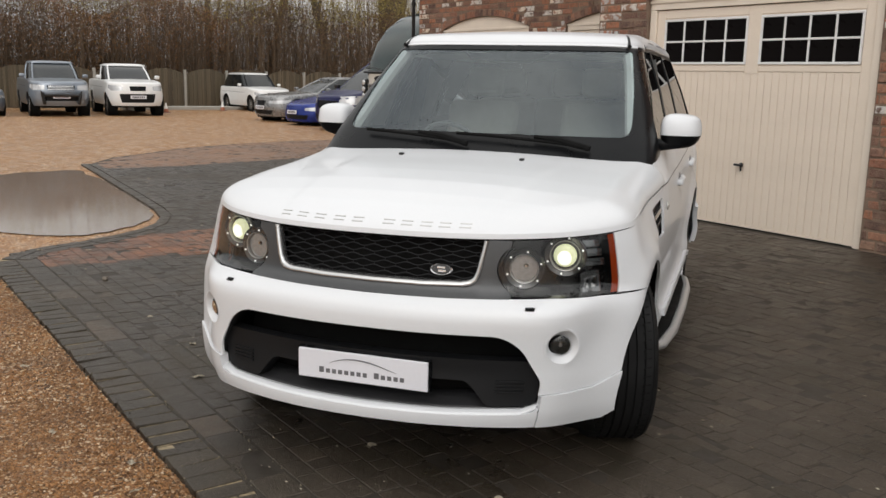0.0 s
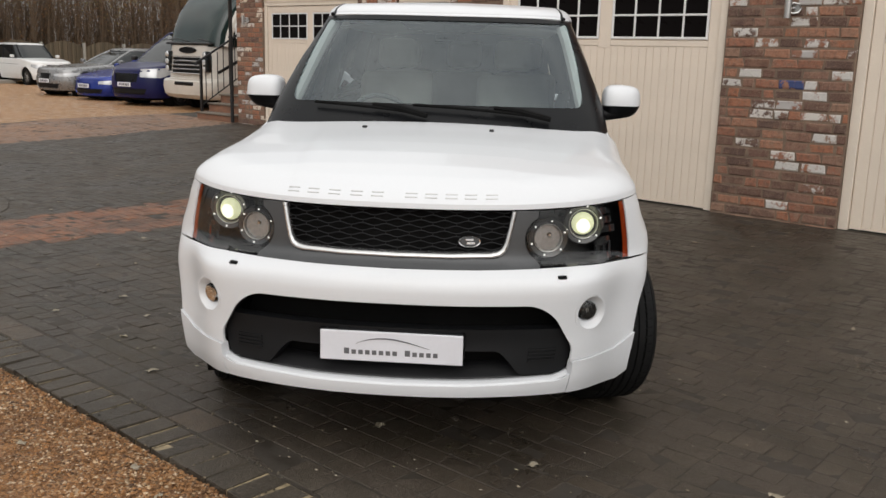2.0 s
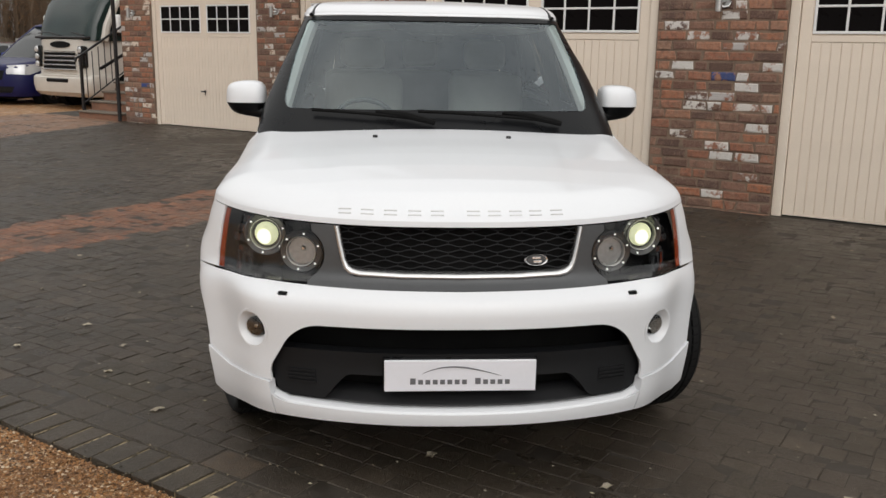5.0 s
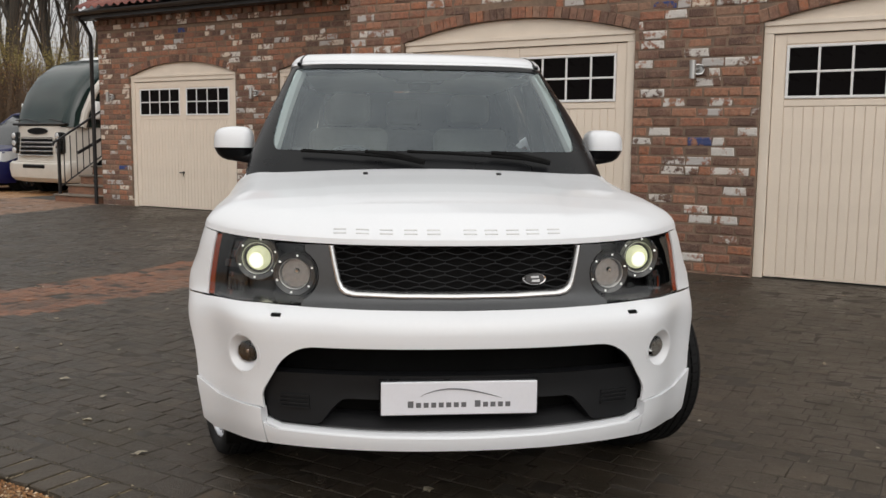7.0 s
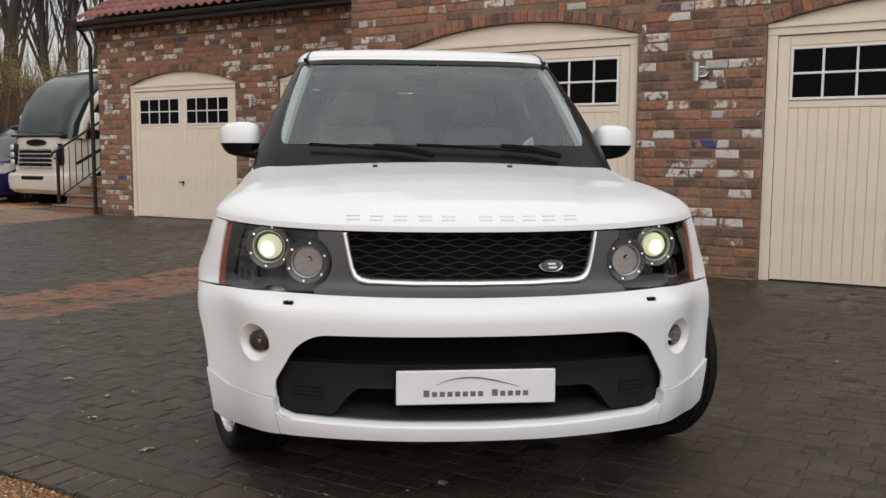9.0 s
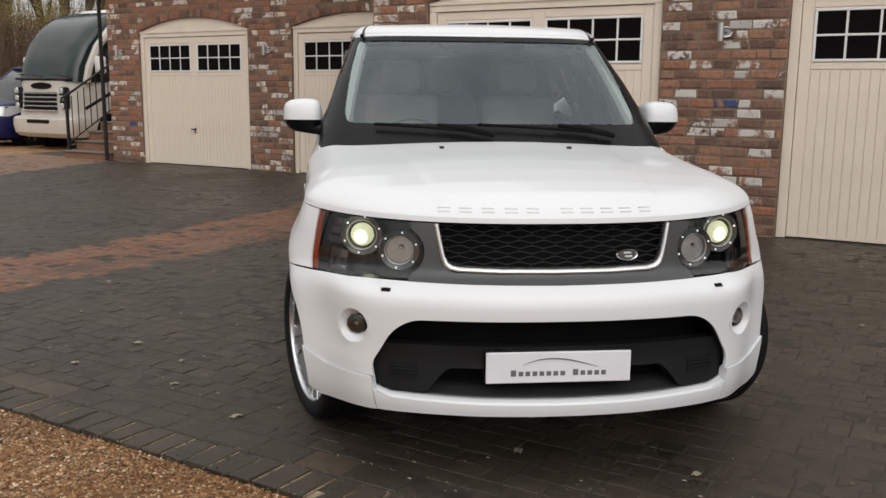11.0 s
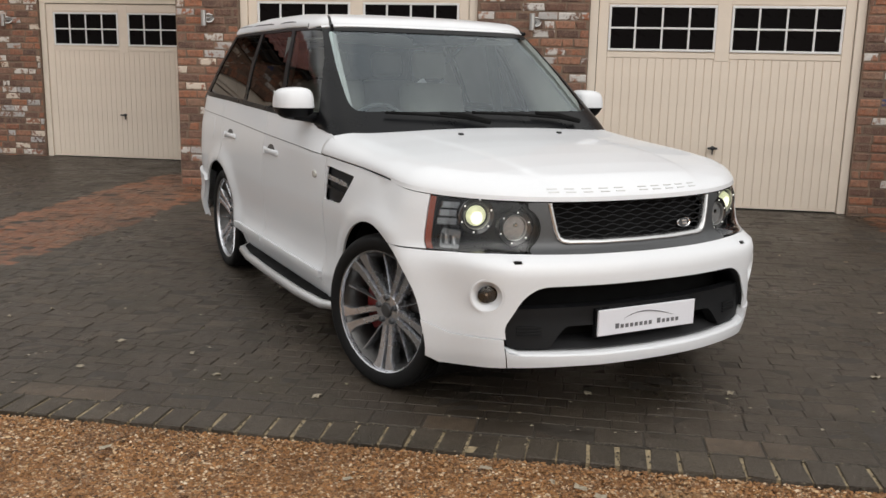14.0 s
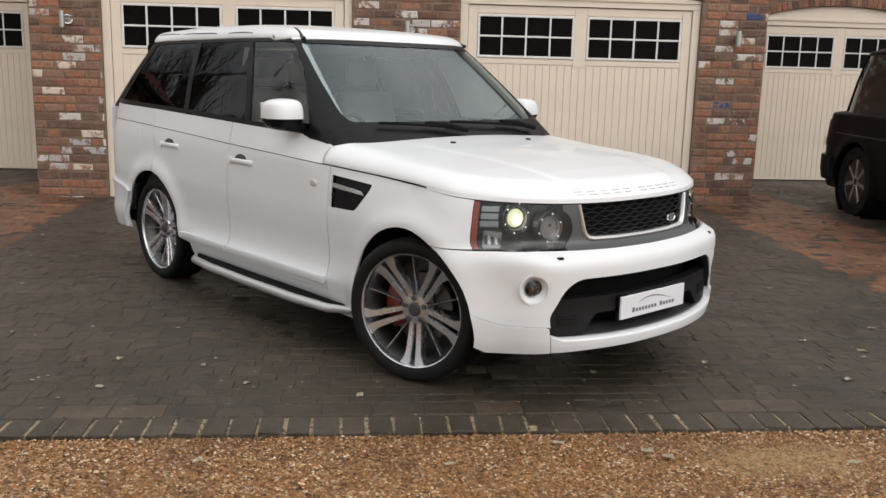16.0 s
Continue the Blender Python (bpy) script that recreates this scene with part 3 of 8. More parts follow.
def wall_with_doors(name, x0, x1, face, height, openings, label, near_zone, thick=0.28):
    wall = tagged(new(name), label, "wall", kind="structure")
    line = [(x0, -0.1)]
    for o in openings:
        line.append((o.x0, -0.1))
        for k in range(17):
            x = o.x0 + (o.x1 - o.x0) * k / 16
            line.append((x, o.top(x)))
        line.append((o.x1, -0.1))
    line += [(x1, -0.1), (x1, height), (x0, height)]
    part("mortar", prism(line, face + 0.0045, face + thick), M_MORTAR, wall)
    rng = np.random.default_rng(int(abs(x0) * 100))
    vs, fs = [], []
    singles = 0
    zone = rise(face) - 0.072
    row = 0
    z = zone
    while z + COURSE < height + 0.001:
        zt = z + COURSE - 0.015
        cuts = []
        for o in openings:
            zm = zt
            if z < o.spring:
                cuts.append((o.x0, o.x1))
            if zm > o.spring - 0.02:
                reach = (o.r + RING + 0.012) ** 2 - (min(z, zt) + 0.02 - o.cz) ** 2
                if reach > 0:
                    h = math.sqrt(reach)
                    h = min(h, (o.x1 - o.x0) / 2 + 0.03)
                    cuts.append((o.cx - h, o.cx + h))
        x = x0 - (0.12 if row % 2 else 0.0) - 0.24 * 0
        while x < x1:
            ln = rng.uniform(0.212, 0.25) if rng.random() > 0.2 else rng.uniform(0.11, 0.135)
            spans = [(max(x, x0), min(x + ln, x1))]
            for c0, c1 in cuts:
                spans = [s for a, b in spans for s in ((a, min(b, c0)), (max(a, c1), b)) if s[1] - s[0] > 0.03]
            for a, b in spans:
                g = 0.0075
                pr = face - 0.002 + float(np.clip(rng.normal(0, 0.003), -0.006, 0.004))
                jig = rng.normal(0, 0.0055, 8)
                v = [(a + g + jig[0], face + 0.05, z), (b - g + jig[1], face + 0.05, z), (b - g + jig[2], face + 0.05, zt), (a + g + jig[3], face + 0.05, zt)]
                e = 0.009
                v += [(a + g + e + jig[0], pr, z + e + jig[4]), (b - g - e + jig[1], pr, z + e + jig[5]), (b - g - e + jig[2], pr, zt - e + jig[6]), (a + g + e + jig[3], pr, zt - e + jig[7])]
                v += [(a + g + jig[0], pr + 0.006, z), (b - g + jig[1], pr + 0.006, z), (b - g + jig[2], pr + 0.006, zt), (a + g + jig[3], pr + 0.006, zt)]
                cx, cz = (a + b) / 2, (z + zt) / 2
                if near_zone and any(u < cx < w for u, w in near_zone) and cz < 2.56 and singles < 300:
                    singles += 1
                    coat = M_BRICK_BARE
                    for spots, m in ((WHITEWASHED, M_BRICK_WHITE), (BLUE_PAINTED, M_BRICK_BLUE), (BURNT, M_BRICK_BURNT)):
                        if any(a < px < b and abs(pz - cz) < COURSE / 2 for px, pz in spots):
                            coat = m
                    mesh_object("brick", [(p[0] - cx, p[1] - face, p[2] - cz) for p in v], BLOCK_FACES, coat, wall).location = (cx, face, cz)
                else:
                    o = len(vs)
                    vs.extend(v)
                    fs.extend([tuple(i + o for i in f) for f in BLOCK_FACES])
            x += ln
        z += COURSE
        row += 1
    tagged(mesh_object("brickwork", vs, fs, M_BRICK_I, wall), "courses of reclaimed red, brown and whitewashed bricks", kind="stuff")
    # brick arches
    for o in openings:
        half = math.asin((o.x1 - o.x0 + 0.04) / 2 / o.r)
        n = 34
        for k in range(n):
            a0, a1 = -half + 2 * half * k / n, -half + 2 * half * (k + 1) / n
            gap = 0.0045 / o.r
            v = []
            for yy, e in ((face + 0.05, 0.0), (face - 0.006 + rng.normal(0, 0.002), 0.005), (face - 0.001, 0.0)):
                for a, r in ((a0 + gap, o.r + 0.002 + e), (a1 - gap, o.r + 0.002 + e), (a1 - gap, o.r + RING - e), (a0 + gap, o.r + RING - e)):
                    v.append((o.cx + r * math.sin(a) - o.cx, yy - face, o.cz + r * math.cos(a) - o.apex))
            mesh_object("arch_brick", v, BLOCK_FACES, M_ARCHBRICK, wall).location = (o.cx, face, o.apex)
    return wall


def garage_door(name, o, face, base):
    """Cream up-and-over door: frame, arched head panel, boarded leaf, two glazed lights of eight panes."""
    door = thing(name, pose(o.cx, face, base), "cream boarded garage door with small black panes, closed", "garage door", kind="structure")
    W = (o.x1 - o.x0) / 2 - 0.003
    y = RECESS
    zs = o.spring - base
    fw = 0.085
    for s in (-1, 1):
        part("jamb", box((min(s * W, s * (W - fw)), y - 0.02, 0), (max(s * W, s * (W - fw)), y + 0.07, zs - 0.1), 0.004), M_CREAM_R, door)
    part("head", box((-W, y - 0.02, zs - 0.098), (W, y + 0.07, zs - 0.01), 0.004), M_CREAM_R, door)
    part("head_bead", box((-W, y - 0.035, zs - 0.03), (W, y - 0.018, zs + 0.012), 0.004), M_CREAM_R, door)
    arch = [(-W, zs - 0.008)] + [(x, o.top(o.cx + x) - base - 0.003) for x in [-W + 2 * W * k / 20 for k in range(21)]] + [(W, zs - 0.008)]
    part("arch_panel", prism(arch, y - 0.012, y + 0.05), M_CREAM_R, door)
    L, top = W - fw - 0.006, zs - 0.106
    part("leaf", box((-L, y + 0.012, 0.012), (L, y + 0.05, top), 0.003), M_CREAM, door)
    # stiles and rails standing proud of the boards
    st = 0.10
    win_b, win_t = 1.69 - rise(face) + 0.0, 2.14 - rise(face)
    for a, b, c, d in ((-L, -L + st, 0.012, top), (L - st, L, 0.012, top), (-0.07, 0.07, win_b - 0.1, top)):
        part("stile", box((a, y + 0.0, c), (b, y + 0.013, d), 0.003), M_CREAM, door)
    for a, b in ((win_t + 0.02, top), (win_b - 0.075, win_b - 0.022)):
        for s in (-1, 1):
            lo, hi = sorted((s * 0.071, s * (L - st - 0.001)))
            part("rail", box((lo, y + 0.0005, a), (hi, y + 0.0132, b), 0.003), M_CREAM, door)
    part("rail", box((-L + st + 0.001, y + 0.0005, 0.014), (L - st - 0.001, y + 0.0128, 0.035), 0.003), M_CREAM, door)
    n = 28
    w = (2 * (L - st) - 0.004) / n
    bm = box((-w / 2 + 0.0022, 0, 0), (w / 2 - 0.0022, 0.010, win_b - 0.078 - 0.037), 0.0045, 2)
    first = part("board", bm, M_CREAM, door)
    for k in range(n):
        ob = first if k == 0 else new("board", first.data)
        ob.parent = door
        ob.location = (-(L - st) + 0.002 + w * (k + 0.5), y + 0.004, 0.036)
    lw = L - st - 0.075 - 0.004
    for s in (-1, 1):
        cx = s * (0.073 + lw / 2)
        win = part("window_frame", window_bars(lw, win_t - win_b), M_WHITEFRAME, door, "white glazing bars")
        win.location = (cx, y - 0.006, win_b)
        fr = 0.022
        pw, ph = (lw - 2 * fr) / 4, (win_t - win_b - 2 * fr + 0.02) / 2
        pane = None
        for i in range(4):
            for j in range(2):
                if pane is None:
                    pane = part("pane", box((-pw / 2 + 0.001, 0, -ph / 2 + 0.001), (pw / 2 - 0.001, 0.004, ph / 2 - 0.001)), M_BLACKPANE, win)
                    ob = pane
                else:
                    ob = new("pane", pane.data)
                    ob.parent = win
                ob.location = (-lw / 2 + fr + pw * (i + 0.5), 0.013, fr - 0.01 + ph * (j + 0.5))
    h = lathe([(0.022, 0.0), (0.022, -0.012), (0.012, -0.016), (0.010, -0.04)], 16, "y")
    box((-0.055, -0.056, -0.011), (0.045, -0.038, 0.012), 0.006, 2, h)
    box((-0.006, -0.012, -0.065), (0.006, 0.0, -0.02), 0.002, 1, h)
    handle = part("handle", h, M_BLACK, door, "black turning handle")
    handle.location = (-0.02, y - 0.001, 0.70 - rise(face))
    return door


def window_bars(w, h):
    bm = bmesh.new()
    f, d = 0.024, 0.02
    box((-w / 2, 0, 0 - 0.008), (w / 2, d, f - 0.008), 0.003, 1, bm)
    box((-w / 2, 0, h - f + 0.008), (w / 2, d, h + 0.008), 0.003, 1, bm)
    for x in (-w / 2 + f / 2, w / 2 - f / 2):
        box((x - f / 2, 0.0005, f - 0.008), (x + f / 2, d - 0.0005, h - f + 0.008), 0.003, 1, bm)
    for k in (1, 2, 3):
        x = -w / 2 + w * k / 4
        box((x - 0.010, 0.002, f - 0.008), (x + 0.010, d - 0.002, h - f + 0.008), 0.003, 1, bm)
    box((-w / 2 + f, 0.0015, h / 2 - 0.010), (w / 2 - f, d - 0.0015, h / 2 + 0.010), 0.003, 1, bm)
    return bm


D1 = Opening(-14.52, -11.95, 2.37, 2.585)
D2 = Opening(-11.03, -8.47, 2.37, 2.56)
D3 = Opening(-6.97, -4.31, 2.35, 2.535)
D4 = Opening(-3.13, -0.41, 2.35, 2.54)
D5 = Opening(1.33, 3.9, 2.37, 2.56)
D6 = Opening(4.8, 7.37, 2.37, 2.56)


def pitched_roof(name, x0, x1, eave_y, eave_z, ridge_y, ridge_z, label):
    """Red roof of curved interlocking tiles in rows."""
    roof = tagged(new(name), label, "roof", kind="structure")
    rng = np.random.default_rng(9)
    slope = math.hypot(ridge_y - eave_y, ridge_z - eave_z)
    uy, uz = (ridge_y - eave_y) / slope, (ridge_z - eave_z) / slope
    deck = prism([(eave_y + 0.03, eave_z - 0.07), (ridge_y, ridge_z - 0.07), (2 * ridge_y - eave_y, eave_z - 0.07), (2 * ridge_y - eave_y, eave_z - 0.11), (ridge_y, ridge_z - 0.2), (eave_y + 0.03, eave_z - 0.11)], x0, x1, plane="yz")
    part("deck", deck, M_BLACK, roof)
    w, gauge = 0.20, 0.30
    prof = [(-0.1, 0.0), (-0.07, 0.006), (-0.045, 0.03), (-0.02, 0.045), (0.01, 0.042), (0.035, 0.02), (0.06, 0.004), (0.1, 0.0)]
    vs, fs = [], []
    for x, h in prof:
        for d in (0.0, 1.0):
            vs.append((x * w / 0.2, d * 0.36 * uy, d * 0.36 * uz + h + 0.028 * (1 - d)))
    for x, h in prof:
        vs.append((x * w / 0.2, 0.004, h + 0.010))
    nprof = len(prof)
    for k in range(nprof - 1):
        fs.append((2 * k, 2 * k + 2, 2 * k + 3, 2 * k + 1))
        fs.append((2 * nprof + k, 2 * nprof + k + 1, 2 * k + 2, 2 * k))
    tile_mesh = None
    jv, jf = [], []
    for r in range(int(slope / gauge)):
        for c in range(int((x1 - x0) / w)):
            px, py, pz = x0 + w * (c + 0.5), eave_y + r * gauge * uy, eave_z + r * gauge * uz + rng.normal(0, 0.003)
            if r < 7 and c < 40:
                if tile_mesh is None:
                    ob = mesh_object("roof_tile", vs, fs, M_TILE, roof, smooth=True)
                    tile_mesh = ob.data
                else:
                    ob = new("roof_tile", tile_mesh)
                    ob.parent = roof
                ob.location = (px, py, pz)
            else:
                o = len(jv)
                jv.extend([(a + px, b + py, d + pz) for a, b, d in vs])
                jf.extend([tuple(i + o for i in f) for f in fs])
    tagged(mesh_object("roof_tiles", jv, jf, M_TILE_I, roof, smooth=True), "upper rows of red roof tiles", kind="stuff")
    back = prism([(ridge_y, ridge_z + 0.02), (2 * ridge_y - eave_y, eave_z), (2 * ridge_y - eave_y, eave_z - 0.06), (ridge_y, ridge_z - 0.05)], x0, x1, plane="yz")
    part("back_slope", back, M_TILE_I, roof)
    part("ridge", lathe([(0.11, x0), (0.11, x1)], 12, "x", m=Matrix.Translation((0, ridge_y, ridge_z))), M_TILE_I, roof)
    return roof


def tile_material(source):
    m, nt, p = nodes_of("clay_tile_" + source)
    v = coords(nt)
    n1, n2 = noise_tex(nt, v, 6.0), noise_tex(nt, v, 70.0)
    body = ramp(nt, random_of(nt, source), [(0.0, (0.15, 0.045, 0.036)), (0.5, (0.20, 0.06, 0.046)), (1.0, (0.25, 0.085, 0.06))])
    a = mix(nt, ramp(nt, n1, [(0.45, grey3(0)), (0.75, grey3(0.55))]), body, (0.10, 0.05, 0.045))
    nt.links.new(a, p.inputs["Base Color"])
    nt.links.new(ramp(nt, n2, [(0.3, grey3(0.4)), (0.7, grey3(0.65))]), p.inputs["Roughness"])
    bump(nt, p, n2, 0.4, 0.003)
    return m


M_TILE, M_TILE_I = tile_material("object"), tile_material("island")


def build_house():
    label = "reclaimed red and brown brick wall with whitewashed bricks"
    wall_with_doors("wall_north", -7.71, 0.36, FACE, 4.5, [D3, D4], label, ((-4.4, -3.0), (-0.5, 0.4)))
    wall_with_doors("wall_west_wing", -15.33, -7.43, WING, 3.2, [D1, D2], label, None)
    wall_with_doors("wall_east_wing", 0.08, 8.3, WING, 3.2, [D5, D6], label, None)
    for k, (o, f) in enumerate(((D1, WING), (D2, WING), (D3, FACE), (D4, FACE), (D5, WING), (D6, WING))):
        garage_door("door_%d" % (k + 1), o, f, rise(f))
    # closing walls behind
    for name, lo, hi in (("wall_return_west", (-7.70, FACE + 0.281, -0.1), (-7.43, 14.0, 4.5)), ("wall_return_east", (0.08, FACE + 0.281, -0.1), (0.35, 14.0, 4.5)),
                         ("wall_gable_west", (-15.32, WING + 0.281, -0.1), (-15.04, 15.6, 3.2)), ("wall_gable_east", (8.01, WING + 0.281, -0.1), (8.29, 15.6, 3.2)),
                         ("wall_back", (-15.3, 15.61, -0.1), (8.3, 15.9, 3.2))):
        ob = part(name, box(lo, hi), M_MORTAR, None)
        tagged(ob, "plain rendered brick wall closing the garage", "wall", kind="structure")
    gable = prism([(10.0, 3.201), (15.9, 3.201), (12.95, 5.3)], -15.31, -15.05, plane="yz")
    tagged(part("wall_gable_top", gable, M_MORTAR, None), "gable top of the garage wing", "wall", kind="structure")
    # corbelled dentil courses under the wing eaves
    for name, x0, x1 in (("dentil_course_west", -15.33, -7.72), ("dentil_course_east", 0.37, 8.3)):
        dent = tagged(new(name), "corbelled brick dentil course under the eaves", "trim", kind="structure")
        n = int((x1 - x0) / 0.232)
        shared = {}
        for z, w, proud, step in ((3.2, 0.222, 0.03, 0.232), (3.29, 0.105, 0.06, 0.232), (3.38, 0.222, 0.075, 0.232)):
            key = (w, proud)
            for k in range(n):
                if key not in shared:
                    shared[key] = part("brick", box((0, -proud, 0), (w, 0.2, 0.078), 0.004, 1), M_BRICK, dent)
                    ob = shared[key]
                else:
                    ob = new("brick", shared[key].data)
                    ob.parent = dent
                ob.location = (x0 + step * k + 0.004, WING, z + 0.004)
        part("mortar", box((x0, WING - 0.018, 3.201), (x1, WING + 0.27, 3.47)), M_MORTAR, dent)
    for name, x0, x1 in (("roof_west", -15.55, -7.72), ("roof_east", 0.37, 8.5)):
        pitched_roof(name, x0, x1, WING - 0.32, 3.55, 12.95, 5.45, "red clay tiled roof of the garage wing")
    pitched_roof("roof_middle", -7.95, 0.6, FACE - 0.3, 4.62, 11.5, 7.0, "red clay tiled roof of the middle block")
    # gutters and downpipe
    for name, x0, x1, y, z in (("gutter_west", -15.62, -7.73, WING - 0.36, 3.5), ("gutter_east", 0.38, 8.5, WING - 0.36, 3.5)):
        prof = [(0.06 * math.cos(a), 0.06 * math.sin(a)) for a in [math.pi + math.pi * k / 10 for k in range(11)]] + [(0.053 * math.cos(a), 0.053 * math.sin(a) + 0.0) for a in [2 * math.pi - math.pi * k / 10 for k in range(11)]]
        g = tagged(new(name), "black half-round plastic gutter", "gutter")
        part("channel", prism([(y + a, z + b) for a, b in prof], x0, x1, plane="yz"), M_BLACK, g)
        part("fascia", box((x0 + 0.05, y + 0.062, z - 0.12), (x1, y + 0.085, z + 0.03)), M_BLACK, g)
        part("soffit", box((x0 + 0.05, y + 0.086, z - 0.12), (x1, WING - 0.08, z - 0.105)), M_BLACK, g)
    pipe = thing("downpipe", pose(-15.44, WING - 0.06, 0), "black downpipe at the corner of the garage wing", "downpipe")
    part("pipe", tube([(0, 0, 0.07), (0, 0, 3.1), (0, -0.12, 3.3), (0, -0.3, 3.48)], 0.036, 12), M_BLACK, pipe, smooth=True)
    for z in (0.5, 1.7, 2.9):
        part("bracket", lathe([(0.046, z - 0.02), (0.046, z + 0.02)], 12, "z"), M_BLACK, pipe)
    # wall lamps on the piers
    proto = None
    for x, f, z in ((-3.72, FACE, 1.955), (-7.34, FACE, 1.955), (0.0, FACE, 1.955), (-11.53, WING, 2.02), (-15.0, WING, 2.02)):
        if proto is None:
            proto = thing("wall_lamp", pose(x, f, z), "brushed steel up and down wall light on a brick pier", "wall lamp", "wall lamps on the piers")
            part("cylinder", lathe([(0.026, -0.085), (0.03, -0.083), (0.03, 0.083), (0.026, 0.085)], 20, "z", m=Matrix.Translation((0, -0.085, 0))), M_STEEL, proto, smooth=True)
            part("bracket", tube([(0, -0.075, 0.03), (0.04, -0.06, 0.045), (0.075, -0.03, 0.035), (0.085, -0.012, 0.0), (0.075, -0.03, -0.035), (0.04, -0.06, -0.045), (0, -0.075, -0.03)], 0.008, 8), M_STEEL, proto, smooth=True)
            part("wall_plate", lathe([(0.045, -0.001), (0.045, -0.014), (0.04, -0.018)], 20, "y", m=Matrix.Translation((0.04, 0, 0))), M_STEEL, proto, smooth=True)
            part("arm", tube([(0.04, -0.012, 0), (0.0, -0.06, 0)], 0.012, 10), M_STEEL, proto)
        else:
            copy_thing(proto, pose(x, f, z))


build_house()

# ---- the white car ----
from mathutils import geometry


def smooth_table(table):
    xs = np.array([a for a, _ in table], float)
    ys = np.array([b for _, b in table], float)
    t = np.linspace(xs[0], xs[-1], 160)
    v = np.interp(t, xs, ys)
    k = np.ones(9) / 9
    v = np.convolve(np.pad(v, 4, mode="edge"), k, "valid")
    return lambda q: np.interp(q, t, v)


class Shell:
    """The skin of a car round its sides: s runs round it from the middle of the nose (0), plus to the car's left; z is the height."""

    def __init__(self, width, nose, x0=0.0, n=2.4, tail=-3.93, xr=-3.2, nr=3.2, ref=0.6, arches=(), flare=0.026, square=0.065, push=0.0, lean=0.0):
        self.width, self.nose, self.x0, self.n, self.tail, self.xr, self.nr = smooth_table(width), smooth_table(nose), x0, n, tail, xr, nr
        self.arches, self.flare, self.square, self.push, self.lean = arches, flare, square, push, lean
        th = np.linspace(0, np.pi / 2, 120)
        cy, cx = np.sin(th) ** (2 / n), np.cos(th) ** (2 / n)
        wr, lr = float(self.width(ref)), float(self.nose(ref)) - x0
        sx = np.linspace(x0, xr, 80)[1:]
        thr = np.linspace(0, np.pi / 2, 60)[1:]
        ry, rx = np.cos(thr) ** (2 / nr), np.sin(thr) ** (2 / nr)
        self.cy = np.concatenate([cy, np.ones(len(sx)), ry])
        self.cf = np.concatenate([cx, np.zeros(len(sx) + len(thr))])
        self.xs = np.concatenate([np.full(len(th), x0), sx, np.full(len(thr), xr)])
        self.cr = np.concatenate([np.zeros(len(th) + len(sx)), rx])
        X = self.xs + lr * self.cf + (tail - xr) * self.cr
        Y = wr * self.cy
        self.s = np.concatenate([[0], np.cumsum(np.hypot(np.diff(X), np.diff(Y)))])
        self.X, self.Y = X, Y
        self.front = len(th)

    def at_y(self, y):
        return math.copysign(float(np.interp(abs(y), self.Y[:self.front], self.s[:self.front])), y)

    def at_x(self, x):
        return float(np.interp(-x, -self.X, self.s))

    def __call__(self, s, z):
        s, z = np.asarray(s, float), np.asarray(z, float)
        a = np.abs(s)
        cy, cf, xs, cr = (np.interp(a, self.s, q) for q in (self.cy, self.cf, self.xs, self.cr))
        x = xs + (self.nose(z) - self.x0) * cf + (self.tail - self.xr) * cr
        y = self.width(z) * cy
        x = x + self.push * np.interp(z, [0.28, 0.45, 0.70, 0.745], [0.45, 0.8, 1.0, 0.0]) * np.exp(-((cf - 0.75) / 0.14) ** 2)
        corner = np.interp(z, [0.50, 0.70, 0.90, 1.02], [1.0, 0.42, 0.42, 0.30])
        y = y + self.square * corner * np.exp(-((cf - 0.40) / 0.17) ** 2)
        for ax, az, r in self.arches:
            d = np.hypot(x - ax, z - az)
            y = y + self.flare * np.exp(-((d - r - 0.015) / 0.075) ** 2) * cy ** 6
        if self.lean:
            y = y + np.interp(z, [0.24, 0.30, 0.40, 0.45], [0.0, 0.018, 0.022, 0.0]) * np.clip((-0.50 - x) / 0.2, 0, 1) * np.clip((x + 2.36) / 0.2, 0, 1)
            y = y - 0.036 * np.clip((z - 0.77) / 0.20, 0, 1) ** 1.3 * np.clip((x + 0.85) / 0.6, 0, 1) * cy ** 3
        y = y - self.lean * np.clip((z - 1.015) / 0.12, 0, 1) * np.clip((x + 1.5) / 0.8, 0, 1)
        return np.stack([x, np.sign(s + 1e-12) * y, z], -1)


def rounded(points, r, n=5):
    """A closed outline with its corners rounded; r may be a list."""
    out = []
    m = len(points)
    for k in range(m):
        p0, p1, p2 = (np.array(points[(k + d) % m], float) for d in (-1, 0, 1))
        rr = r[k] if isinstance(r, (list, tuple)) else r
        a, b = p0 - p1, p2 - p1
        la, lb = np.linalg.norm(a), np.linalg.norm(b)
        rr = min(rr, la * 0.49, lb * 0.49)
        if rr < 1e-4:
            out.append(tuple(p1))
            continue
        q0, q2 = p1 + a / la * rr, p1 + b / lb * rr
        for i in range(n + 1):
            t = i / n
            out.append(tuple((1 - t) ** 2 * q0 + 2 * t * (1 - t) * p1 + t * t * q2))
    return out


def dense(points, step):
    out = []
    for k in range(len(points)):
        a, b = np.array(points[k], float), np.array(points[(k + 1) % len(points)], float)
        n = max(1, int(math.ceil(np.linalg.norm(b - a) / step)))
        out += [tuple(a + (b - a) * i / n) for i in range(n)]
    return out


